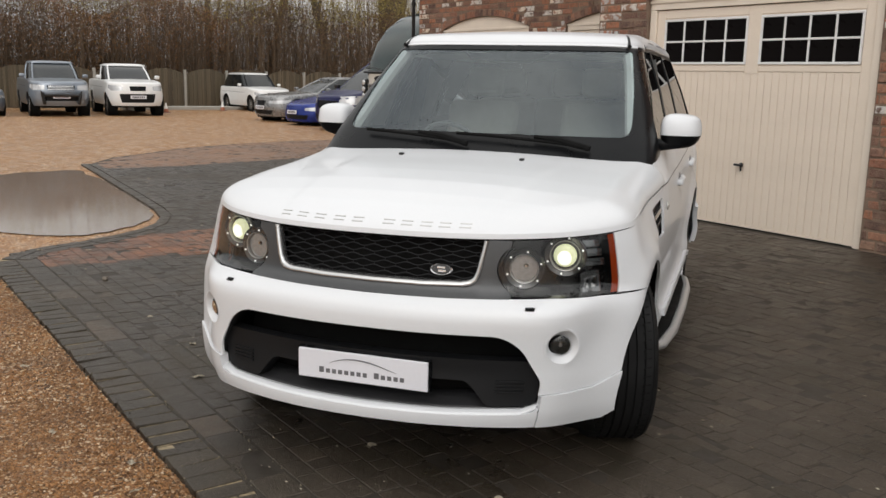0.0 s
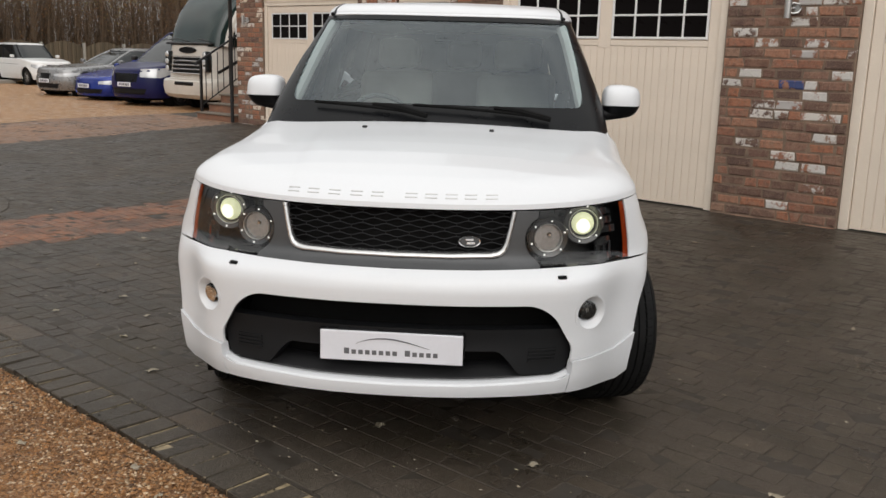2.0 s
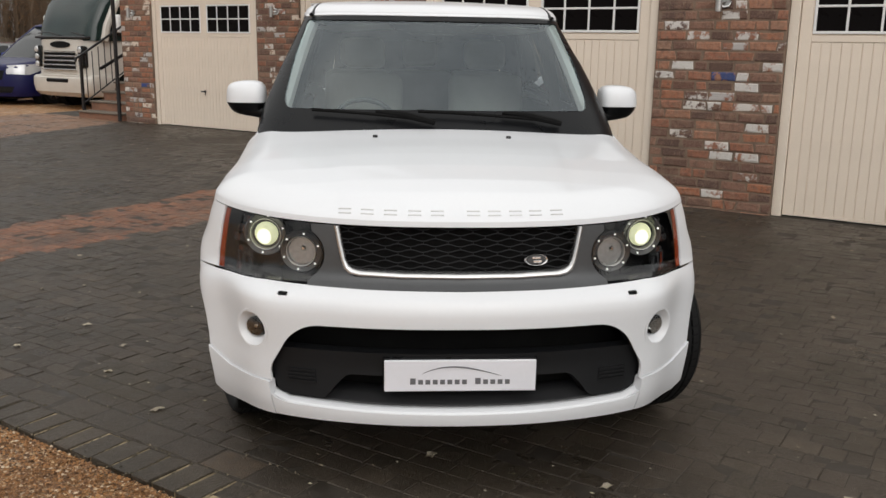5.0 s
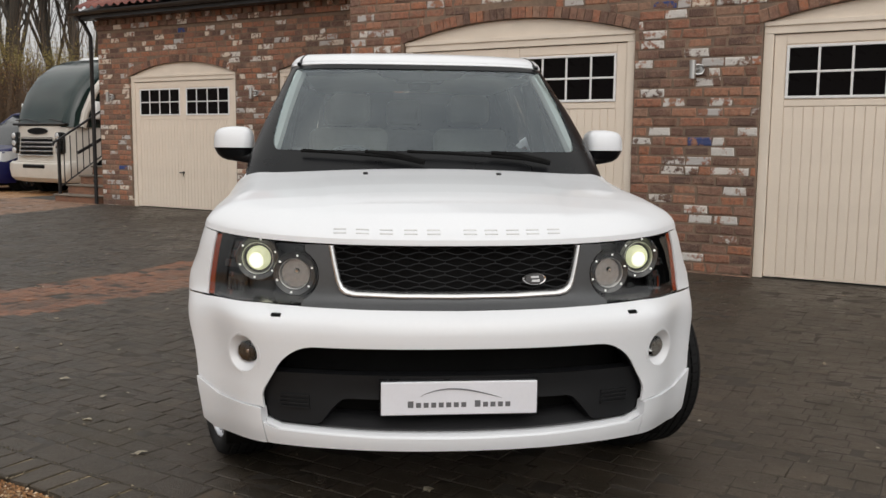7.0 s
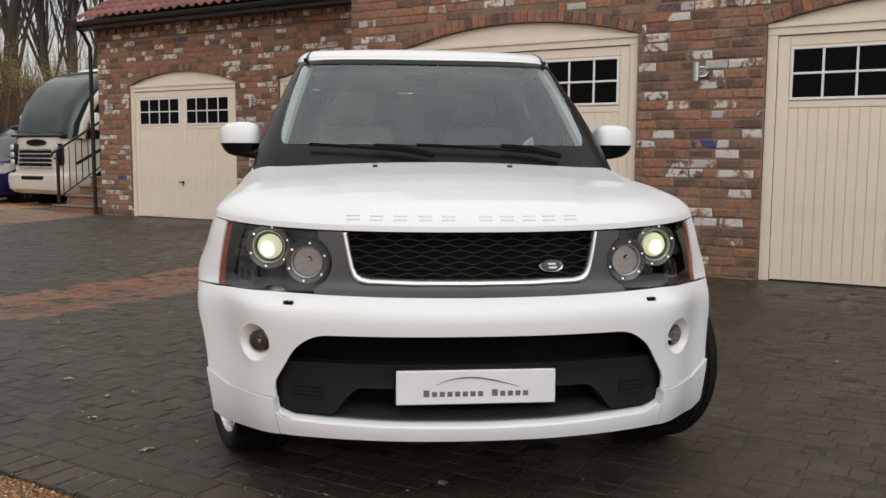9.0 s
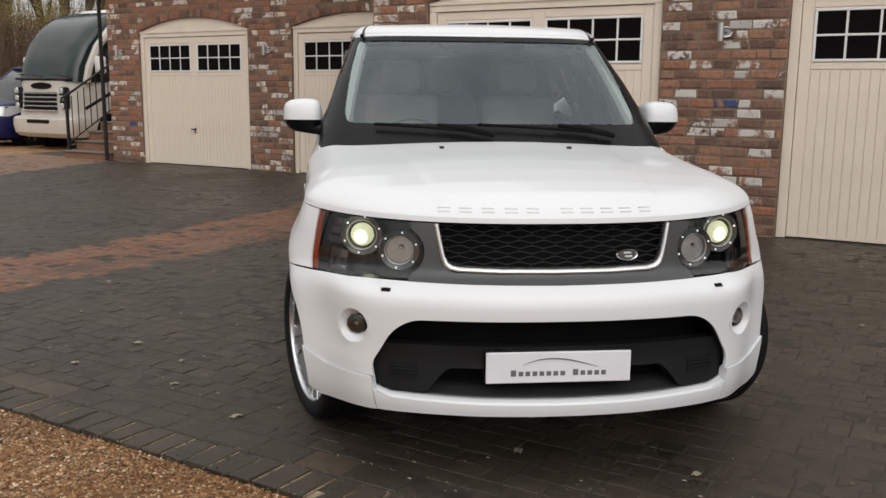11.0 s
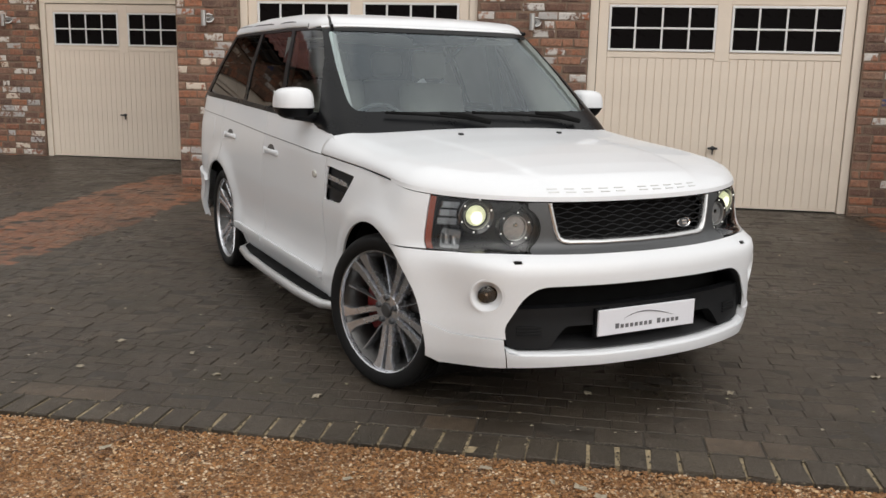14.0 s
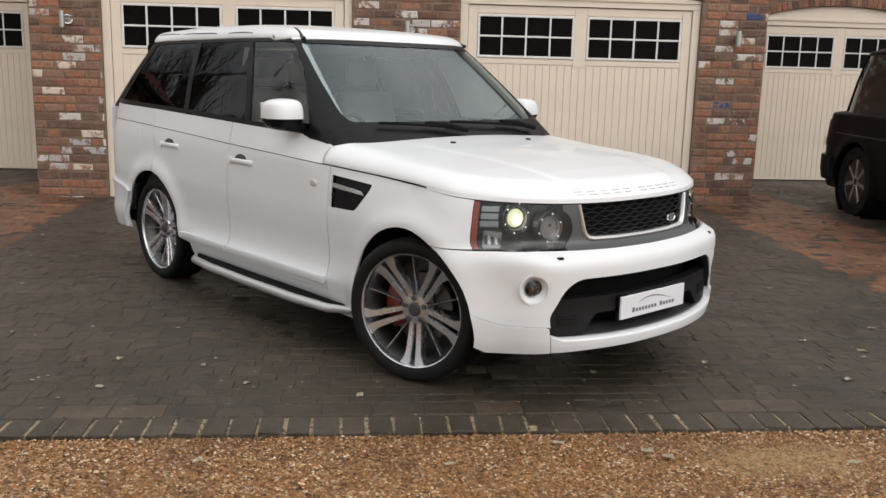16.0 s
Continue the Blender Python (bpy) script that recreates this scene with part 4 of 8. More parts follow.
def within(poly, P):
    poly = np.array(poly)
    a, b = poly, np.roll(poly, 1, 0)
    x, y = P[:, 0:1], P[:, 1:2]
    with np.errstate(divide="ignore", invalid="ignore"):
        c = ((a[:, 1] > y) != (b[:, 1] > y)) & (x < (b[:, 0] - a[:, 0]) * (y - a[:, 1]) / (b[:, 1] - a[:, 1]) + a[:, 0])
    return c.sum(1) % 2 == 1


def skin_normals(P, uv, flip):
    e = 2e-3
    u, v = uv[:, 0], uv[:, 1]
    du, dv = P(u + e, v) - P(u - e, v), P(u, v + e) - P(u, v - e)
    n = np.cross(du, dv)
    ln = np.linalg.norm(n, axis=1, keepdims=True)
    return (-n if flip else n) / np.maximum(ln, 1e-12)


def panel(name, P, outer, holes, material, parent, label="", step=0.03, thick=0.012, lift=0.0, flip=False, grid=None):
    """One pressed panel: the region of the skin P inside an outline and outside the holes, with its edges folded in."""
    loops = [dense(outer, step)] + [dense(h, step) for h in holes]
    pts, edges = [], []
    for lp in loops:
        o = len(pts)
        pts += lp
        edges += [(o + k, o + (k + 1) % len(lp)) for k in range(len(lp))]
    B = np.array(pts)
    lo, hi = B.min(0), B.max(0)
    gu, gv = (step, step) if grid is None else grid
    U, V = np.meshgrid(np.arange(lo[0] + gu / 2, hi[0], gu), np.arange(lo[1] + gv / 2, hi[1], gv))
    Q = np.stack([U.ravel(), V.ravel()], 1)
    if len(Q):
        ok = within(loops[0], Q)
        for h in loops[1:]:
            ok &= ~within(h, Q)
        Q = Q[ok]
    if len(Q):
        keep = np.ones(len(Q), bool)
        for i in range(0, len(Q), 400):
            d = np.hypot(Q[i:i + 400, None, 0] - B[None, :, 0], Q[i:i + 400, None, 1] - B[None, :, 1]).min(1)
            keep[i:i + 400] = d > 0.45 * min(gu, gv, step)
        Q = Q[keep]
    allp = np.concatenate([B, Q]) if len(Q) else B
    res = geometry.delaunay_2d_cdt([Vector(p) for p in allp.tolist()], edges, [], 0, 1e-6)
    uv = np.array([tuple(p) for p in res[0]])
    tri = [tuple(f) for f in res[2]]
    cen = np.array([uv[list(f)].mean(0) for f in tri])
    ok = within(loops[0], cen)
    for h in loops[1:]:
        ok &= ~within(h, cen)
    tri = [f for f, g in zip(tri, ok) if g]
    pos = P(uv[:, 0], uv[:, 1])
    nrm = skin_normals(P, uv, flip)
    pos = pos + nrm * lift
    if flip:
        tri = [f[::-1] for f in tri]
    count = {}
    for f in tri:
        for k in range(3):
            e = (f[k], f[(k + 1) % 3])
            count[e] = count.get(e, 0) + 1
    rim = [e for e in count if (e[1], e[0]) not in count]
    verts = pos.tolist()
    low = {}
    faces = list(tri)
    for a, b in rim:
        for q in (a, b):
            if q not in low:
                low[q] = len(verts)
                verts.append((pos[q] - nrm[q] * thick).tolist())
        faces.append((b, a, low[a], low[b]))
    me = bpy.data.meshes.new(name)
    me.from_pydata(verts, [], faces)
    me.materials.append(material)
    me.polygons.foreach_set("use_smooth", [i < len(tri) for i in range(len(faces))])
    loops_n = []
    for k, p in enumerate(me.polygons):
        for vi in p.vertices:
            loops_n.append(tuple(nrm[vi]) if k < len(tri) else (0.0, 0.0, 0.0))
    me.normals_split_custom_set(loops_n)
    ob = new(name, me)
    ob.parent = parent
    if label:
        tagged(ob, label)
    return ob


def sheet(name, grid, material, parent, label="", thick=0.0, weld=False):
    """A smooth sheet through a grid of places."""
    g = np.array(grid, float)
    r, c = g.shape[:2]
    verts = g.reshape(-1, 3).tolist()
    faces = [(j * c + i, j * c + i + 1, (j + 1) * c + i + 1, (j + 1) * c + i) for j in range(r - 1) for i in range(c - 1)]
    ob = mesh_object(name, verts, faces, material, parent, label, True)
    if weld:
        bm = bmesh.new()
        bm.from_mesh(ob.data)
        bmesh.ops.remove_doubles(bm, verts=bm.verts[:], dist=1e-5)
        bmesh.ops.dissolve_degenerate(bm, edges=bm.edges[:], dist=1e-6)
        bm.to_mesh(ob.data)
        bm.free()
    if thick:
        sol = ob.modifiers.new("thickness", "SOLIDIFY")
        sol.thickness, sol.offset = thick, -1
    return ob


CAR = thing("white_suv", pose(-3.223, 2.184, 0, 0, 0, -53.3), "white four-wheel-drive car, black trim, headlights on, on block paving", "car")
WB = -2.82
AXLE, ARCH = 0.37, 0.408
BODY = Shell(width=[(0.15, 0.86), (0.24, 0.895), (0.30, 0.918), (0.38, 0.938), (0.44, 0.944), (0.49, 0.934), (0.56, 0.933), (0.64, 0.942), (0.75, 0.950), (0.92, 0.944), (0.99, 0.938), (1.03, 0.932), (1.15, 0.905), (1.25, 0.885)],
             nose=[(0.15, 0.74), (0.24, 0.785), (0.30, 0.798), (0.36, 0.785), (0.45, 0.767), (0.55, 0.770), (0.64, 0.772), (0.68, 0.764), (0.705, 0.74), (0.73, 0.685), (0.75, 0.668), (0.85, 0.66), (0.93, 0.65), (1.0, 0.635)],
             arches=((0.0, AXLE, ARCH), (WB, AXLE, ARCH)), push=0.07, lean=0.05)


def shut(x):
    """Height of the crease below the bonnet and along the doors."""
    return float(np.interp(x, [-3.6, -2.5, -1.75, -0.67, 0.0, 0.39, 0.55, 0.65], [1.115, 1.075, 1.045, 1.010, 0.982, 0.948, 0.938, 0.930]))


def belt(x):
    return float(np.interp(x, [-3.7, -2.6, -1.75, -0.67, -0.3], [1.222, 1.20, 1.175, 1.142, 1.13]))


def on_side(points, sgn):
    """Outline given in x and z on the car's side, as s and z."""
    return [(sgn * BODY.at_x(x), z) for x, z in points]


def on_front(points):
    return [(BODY.at_y(y), z) for y, z in points]


def arch_points(cx, r, z_from, z_to, n=26):
    """Along a wheel arch, from in front of the wheel over the top to behind it."""
    a0 = math.asin((z_from - AXLE) / r)
    a1 = math.pi - math.asin((z_to - AXLE) / r)
    return [(cx + r * math.cos(a0 + (a1 - a0) * k / n), AXLE + r * math.sin(a0 + (a1 - a0) * k / n)) for k in range(n + 1)]


G = 0.003   # half of a panel gap
HL_OUT = 0.412


def body_sides():
    for sgn in (1, -1):
        fl = False
        # fender with its arch and side vent
        vent = rounded([(-0.665 + 0.018, 0.965), (-0.315, 0.945), (-0.335, 0.905), (-0.425, 0.80), (-0.648, 0.795)], [0.012, 0.012, 0.03, 0.03, 0.012])
        pts = [(HL_OUT - G, 0.722 + G)] + arch_points(0.0, ARCH, 0.718 + G, 0.30) + [(-0.53, 0.26), (-0.665 + G, 0.26), (-0.665 + G, shut(-0.665) - G)]
        pts += [(x, shut(x) - G) for x in (-0.3, 0.1, 0.3)] + [(HL_OUT - G, shut(HL_OUT) - G)]
        fender = panel("fender", BODY, on_side(pts, sgn), [on_side(vent, sgn)], M_WHITE, CAR, flip=fl)
        panel("side_vent", BODY, on_side(vent, sgn), [], M_GLOSSBLACK, fender, "black side vent with a silver blade", lift=-0.022, thick=0.01, flip=fl)
        panel("vent_blade", BODY, on_side(rounded([(-0.648, 0.925), (-0.40, 0.905), (-0.375, 0.885), (-0.648, 0.90)], 0.006), sgn), [], M_SILVER, fender, lift=-0.006, thick=0.012, flip=fl)
        panel("vent_blade", BODY, on_side(rounded([(-0.648, 0.872), (-0.42, 0.852), (-0.41, 0.84), (-0.648, 0.858)], 0.004), sgn), [], M_GLOSSBLACK, fender, lift=-0.010, thick=0.012, flip=fl)
        # doors: the part above the crease folds in a little, so each door is two sheets of one part
        front = [(-0.665 - G, 0.345), (-0.665 - G, 1.088), (-0.74, 1.112), (-0.86, belt(-0.86) - 0.012), (-1.0, belt(-1.0)), (-1.745 + G, belt(-1.745)), (-1.745 + G, 0.345)]
        d1 = panel("front_door", BODY, on_side(front, sgn), [], M_WHITE, CAR, flip=fl)
        up = [(WB + ARCH * math.cos(radians(a)), AXLE + ARCH * math.sin(radians(a))) for a in range(84, -6, -6)]
        rear = [(-1.745 - G, 0.345), (-1.745 - G, belt(-1.745)), (-2.86, belt(-2.86)), (-2.78, 0.93)] + up + [(-2.30, 0.345)]
        d2 = panel("rear_door", BODY, on_side(rear, sgn), [], M_WHITE, CAR, flip=fl)
        back = [(-2.86 - 2 * G, belt(-2.86)), (-3.74, belt(-3.74)), (-3.84, 1.0), (-3.86, 0.80), (-3.86, 0.40)] + [(-3.3, 0.32)]
        down = [(WB + ARCH * math.cos(radians(a)), AXLE + ARCH * math.sin(radians(a))) for a in range(188, 84, -6)]
        quarter = panel("rear_quarter", BODY, on_side(back + down + [(-2.786, 0.93)], sgn), [], M_WHITE, CAR, flip=fl)
        panel("fuel_flap", BODY, on_side(rounded([(-3.02, 0.93), (-3.19, 0.94), (-3.2, 1.08), (-3.03, 1.07)], 0.02), sgn), [], M_WHITE, quarter, lift=0.0025, thick=0.003, flip=fl)
        panel("tail_lamp", BODY, on_side(rounded([(-3.66, 0.82), (-3.84, 0.82), (-3.83, 1.13), (-3.70, 1.13)], 0.015), sgn), [], M_TAIL, quarter, "dark red tail lamp", lift=0.006, flip=fl)
        back_arch = [(WB + (ARCH + 0.01) * math.cos(radians(a)), AXLE + (ARCH + 0.01) * math.sin(radians(a))) for a in (186, 178, 170, 162, 154, 147)]
        panel("rear_bumper", BODY, on_side(back_arch + [(-3.3, 0.62), (-3.6, 0.655), (-3.85, 0.67), (-3.905, 0.60), (-3.905, 0.34), (-3.6, 0.30)], sgn), [], M_WHITE, CAR, lift=0.022, thick=0.03, flip=fl)
        panel("sill", BODY, on_side([(-0.53, 0.255), (-0.53, 0.20), (-2.30, 0.20), (-2.30, 0.34), (-0.67, 0.34), (-0.67, 0.256)], sgn), [], M_WHITE, CAR, flip=fl, lift=-0.006)
        # door handles, each with a grey patch for the shade in its finger recess
        for door, x0 in ((d1, -1.69), (d2, -2.66)):
            z0 = 0.95 if door is d1 else 0.975
            y0 = float(BODY(BODY.at_x(x0), z0)[1])
            m = Matrix.Translation((x0 + 0.13, sgn * y0, z0))
            bm = box((-0.13, -0.014, -0.016), (0.115, 0.030, 0.016), 0.012, 3, m=m)
            part("handle", bm, M_WHITE, door, smooth=True)
            cup = [(x0 + 0.03 + 0.075 * (1 - math.cos(a)) + 0.0, z0 + 0.045 * math.sin(a)) for a in [math.pi * k / 10 for k in range(11)]]
            panel("recess_shade", BODY, on_side(cup, sgn), [], M_GREYTRIM, door, lift=0.002, thick=0.002, flip=fl, step=0.02)
            panel("key_cover", BODY, on_side(rounded([(x0 - 0.03, z0 - 0.02), (x0 - 0.006, z0 - 0.02), (x0 - 0.006, z0 + 0.02), (x0 - 0.03, z0 + 0.02)], 0.006), sgn), [], M_WHITE, door, lift=0.016, thick=0.016, flip=fl, step=0.02)
        # shut-line crease: its shade painted on as a thin grey strip
        line = [(x, shut(x) + 0.002) for x in (-0.66, -1.2, -1.75, -2.4, -3.0, -3.7)]
        panel("waist_crease_shade", BODY, on_side(line + [(x, z - 0.004) for x, z in reversed(line)], sgn), [], M_GREYTRIM, CAR, lift=0.0012, thick=0.002, flip=fl, step=0.05)
        panel("window_seal", BODY, on_side([(-0.98, belt(-0.98) + 0.004), (-1.75, belt(-1.75) + 0.004), (-2.6, belt(-2.6) + 0.004), (-3.6, belt(-3.6) + 0.004), (-3.6, belt(-3.6) + 0.03), (-2.6, belt(-2.6) + 0.03), (-1.75, belt(-1.75) + 0.03), (-0.98, belt(-0.98) + 0.03)], sgn), [], M_GLOSSBLACK, CAR, lift=-0.004, flip=fl)
        for dr, xa, xb in ((d1, -0.672, -1.738), (d2, -1.752, -2.37)):
            n = 12
            up_edge = [(xa + (xb - xa) * k / n, 0.412) for k in range(n + 1)]
            low_edge = [(x, 0.384) for x, z in reversed(up_edge)]
            panel("door_moulding", BODY, on_side(up_edge + low_edge, sgn), [], M_WHITE, dr, lift=0.017, thick=0.020, flip=fl, step=0.028)
        # running board
        board = thing_part("running_board", CAR)
        xs = [-0.50, -0.62, -0.9, -1.4, -1.9, -2.15, -2.27]
        ys = [0.90, 0.975, 1.005, 1.012, 1.005, 0.975, 0.90]
        part("tube", tube([(x, sgn * y, 0.255) for x, y in zip(xs, ys)], [0.018, 0.025, 0.026, 0.026, 0.026, 0.025, 0.018], 12), M_STEP, board, "silver painted step edge", smooth=True)
        tread = [(x, sgn * (y - 0.018)) for x, y in zip(xs, ys)] + [(-2.27, sgn * 0.84), (-0.5, sgn * 0.84)]
        part("tread", prism(tread, 0.262, 0.281, plane="xy"), M_LINER, board, "black rubber tread")
        # small round side repeater
        y1 = float(BODY(BODY.at_x(-0.80), 0.905)[1])
        part("side_repeater", lathe([(0.026, 0.0), (0.022, 0.006), (0.008, 0.009)], 16, "y", m=Matrix.Translation((-0.80, sgn * y1, 0.905)) @ Matrix.Diagonal((1.25, sgn, 0.8, 1))), M_SILVERLENS, fender, smooth=True)


def thing_part(name, parent):
    ob = new(name)
    ob.parent = parent
    return ob


M_TAIL = plain("tail_lamp_red", (0.13, 0.012, 0.012), 0.15, vary=0.1, coat=0.5)
M_STEP = plain("step_silver", (0.50, 0.50, 0.50), 0.35, 0.5, vary=0.08)
M_SILVERLENS = plain("clear_repeater", (0.62, 0.61, 0.57), 0.2, 0.3, vary=0.08)

INTAKE = rounded([(-0.52, 0.600), (0.52, 0.600), (0.592, 0.555), (0.65, 0.44), (0.652, 0.362), (-0.652, 0.362), (-0.65, 0.44), (-0.592, 0.555)], [0.05, 0.05, 0.04, 0.02, 0.004, 0.004, 0.02, 0.04])
LAMP_ARC = [(0.518, 0.925), (0.516, 0.905)] + [(0.553 - 0.088 * math.cos(radians(a)), 0.820 + 0.088 * math.sin(radians(a))) for a in range(62, -63, -12)] + [(0.522, 0.732)]
GRILLE = rounded([(-0.434, 0.926), (0.434, 0.926), (0.393, 0.752), (-0.393, 0.752)], [0.004, 0.004, 0.05, 0.05], 8)


def seam(y):
    return float(np.interp(abs(y), [0, 0.62, 0.66, 0.80, 0.86, 0.95], [0.372, 0.372, 0.388, 0.394, 0.405, 0.43]))


def front_end():
    fog = [[(BODY.at_y(sg * 0.718) + 0.060 * math.cos(a), 0.562 + 0.062 * math.sin(a)) for a in [2 * math.pi * k / 28 for k in range(28)]] for sg in (1, -1)]
    jets = [rounded([(sg * 0.60 - 0.017, 0.694), (sg * 0.60 + 0.017, 0.694), (sg * 0.60 + 0.017, 0.705), (sg * 0.60 - 0.017, 0.705)], 0.005) for sg in (1, -1)]
    side = []
    for k in range(15):
        z = 0.718 + (0.435 - 0.718) * k / 14
        side.append((BODY.at_x(math.sqrt(max(0.0, ARCH ** 2 - (z - AXLE) ** 2))), z))
    top = [(BODY.at_x(HL_OUT), 0.718), (BODY.at_y(0.80), 0.722), (BODY.at_y(0.66), 0.726), (BODY.at_y(0.49), 0.722), (BODY.at_y(0.3), 0.718), (0.0, 0.716)]
    bottom = [(BODY.at_y(y), seam(y)) for y in (0.80, 0.70, 0.66)] + [(BODY.at_y(0.648), 0.384)]
    edge = [p for p in on_front(INTAKE) if p[0] > 0 and p[1] > 0.398]
    edge = sorted(edge, key=lambda p: math.atan2(p[1] - 0.36, p[0]))
    half = top[::-1] + side + bottom + edge
    outline = half + [(-q, z) for q, z in half[:0:-1]]
    bumper = panel("front_bumper", BODY, outline, fog + [on_front(j) for j in jets], M_WHITE, CAR, "white front bumper", thick=0.010)
    # ledge behind the top edge of the bumper
    ledge = [(-q, z) for q, z in top] + top[-2::-1]
    q = np.linspace(ledge[0][0], ledge[-1][0], 60)
    zt = np.interp(q, [a for a, _ in ledge], [b for _, b in ledge])
    A = BODY(q, zt)
    N = skin_normals(BODY, np.stack([q, zt], 1), False)
    sheet("bumper_ledge", [A - N * 0.004, A - N * 0.07 + (0, 0, 0.002)], M_WHITE, bumper, thick=0.003)
    # lower lip
    ends = [(BODY.at_x(math.sqrt(ARCH ** 2 - (z - AXLE) ** 2)), z) for z in (0.432, 0.40, 0.36, 0.32, 0.28)]
    yj = 0.656
    centre = [(0.0, 0.306), (BODY.at_y(0.3), 0.309), (BODY.at_y(0.60), 0.317), (BODY.at_y(0.64), 0.326), (BODY.at_y(yj - 0.002), 0.338), (BODY.at_y(yj - 0.002), 0.266), (BODY.at_y(0.4), 0.268)]
    lip = panel("front_lip", BODY, centre + [(0.0, 0.267)] + [(-q, z) for q, z in centre[:0:-1]], [], M_WHITE, CAR, "white lower bumper lip", lift=0.008, thick=0.035)
    wing = [(BODY.at_y(yj + 0.002), 0.264), (BODY.at_y(yj + 0.001), 0.335), (BODY.at_y(yj + 0.001), 0.360), (BODY.at_y(0.656), 0.380)] + [(BODY.at_y(y), seam(y) - G) for y in (0.664, 0.70, 0.80)] + ends + [(BODY.at_x(0.43), 0.256), (BODY.at_y(0.80), 0.256)]
    for sg in (1, -1):
        panel("lip_corner", BODY, [(sg * q, z) for q, z in wing][::sg], [], M_WHITE, CAR, lift=0.008, thick=0.036)
    # shelf above the lip, inside the intake; the shade farther in is painted dark
    shelf = []
    for d, h in ((0.0, 0.0), (0.012, 0.006), (0.028, 0.010), (0.044, 0.013), (0.060, 0.017), (0.10, 0.03), (0.14, 0.05)):
        row = []
        for k in range(25):
            y = -0.652 + 1.304 * k / 24
            p = BODY(BODY.at_y(y), 0.312)
            base = float(np.interp(abs(y), [0, 0.3, 0.6, 0.64, 0.652], [0.306, 0.309, 0.317, 0.326, 0.336]))
            row.append((p[0] - d + 0.006, p[1], base + h))
        shelf.append(row)
    sheet("lip_top", shelf[:4], M_WHITE, lip, thick=0.004)
    sheet("lip_shelf", shelf[3:], M_SHELF_SHADE, CAR, thick=0.004)
    # dark inset of the intake with a bar across and two corner ducts
    panel("intake_backing", BODY, on_front([(y * 1.03, z if z > 0.4 else z - 0.02) for y, z in INTAKE]), [], M_LINER, CAR, lift=-0.15, thick=0.004)
    loop = dense(on_front(INTAKE), 0.03)
    a = BODY(np.array([p[0] for p in loop]), np.array([p[1] for p in loop]))
    start = max(range(len(a)), key=lambda k: (a[k][1] < -0.6) * (1 - abs(a[k][2] - 0.372)))
    a = np.roll(a, -start, 0)
    if a[3][2] < 0.37:
        a = np.roll(a[::-1], 1, 0)
    a = a[[q[2] > 0.366 for q in a]]
    ring = [[(q[0] - 0.006, q[1], q[2]) for q in a], [(q[0] - 0.15, q[1], q[2]) for q in a]]
    sheet("intake_wall", ring, M_TRIM, CAR, thick=0.003)
    bar = rounded([(-0.645, 0.502), (0.645, 0.502), (0.66, 0.43), (0.645, 0.338), (0.475, 0.338), (0.425, 0.395), (0.39, 0.428), (-0.39, 0.428), (-0.425, 0.395), (-0.475, 0.338), (-0.645, 0.338), (-0.66, 0.43)], [0.01, 0.01] + [0.02] * 10)
    panel("intake_bar", BODY, on_front(bar), [], M_TRIM, CAR, "dark grey plastic bar across the intake", lift=-0.028, thick=0.05)
    for sg in (1, -1):
        for k in range(4):
            z = 0.388 + 0.013 * k
            panel("duct_slat", BODY, on_front([(sg * 0.50, z), (sg * 0.60, z), (sg * 0.60, z + 0.006), (sg * 0.50, z + 0.006)]), [], M_TRIM, CAR, lift=-0.021, thick=0.01, step=0.05)
    # fog lamps
    for sg in (1, -1):
        p = Vector(BODY(BODY.at_y(sg * 0.718), 0.562))
        n = Vector(skin_normals(BODY, np.array([[BODY.at_y(sg * 0.718), 0.562]]), False)[0])
        n = (n + Vector((0.22, 0, 0))).normalized()
        m = Matrix.Translation(p) @ n.to_track_quat("Z", "Y").to_matrix().to_4x4()
        aim = Matrix.Translation(p) @ (n + Vector((0.80, 0, 0))).normalized().to_track_quat("Z", "Y").to_matrix().to_4x4()
        lamp = part("fog_lamp", lathe([(0.073, -0.026), (0.072, 0.001), (0.066, 0.0005), (0.058, -0.010), (0.046, -0.026), (0.036, -0.034)], 32, "z", m=m, caps=False), M_WHITE, CAR, "round fog lamp in a white ring", smooth=True)
        part("lamp_back", lathe([(0.050, -0.052), (0.050, -0.042)], 24, "z", m=m), M_LINER, lamp)
        part("reflector", lathe([(0.037, -0.027), (0.029, -0.040), (0.016, -0.047)], 9, "z", m=aim), M_HOUSING, lamp)
        part("bulb_cap", lathe([(0.012, -0.047), (0.012, -0.031), (0.006, -0.026)], 16, "z", m=aim), M_CHROME, lamp, smooth=True)
        part("lens", lathe([(0.0375, -0.024), (0.028, -0.018), (0.010, -0.015)], 24, "z", m=aim), M_LENS, lamp, smooth=True)
        q = Vector(BODY(BODY.at_y(sg * 0.60), 0.70))
        part("washer_jet", box((-0.012, -0.016, -0.0048), (0.004, 0.016, 0.0048), 0.004, 2, m=Matrix.Translation(q + Vector((0.0, 0, 0.001))) @ pose(0, 0, 0, 0, 0, sg * -30).inverted()), M_GLOSSBLACK, bumper, "black headlight washer jet")
        sens = Vector(BODY(BODY.at_y(sg * 0.835), 0.545))
        part("parking_sensor", lathe([(0.009, -0.006), (0.009, -0.001), (0.007, -0.0005)], 16, "x", m=Matrix.Translation(sens) @ pose(0, 0, 0, 0, 0, sg * 55)), M_WHITE, bumper, smooth=True)
    # plate
    plate = part("dealer_plate", box((0.748, -0.26, 0.376), (0.760, 0.26, 0.488), 0.004), M_PLATE, CAR, "white plate with a grey swoosh and small grey bars")
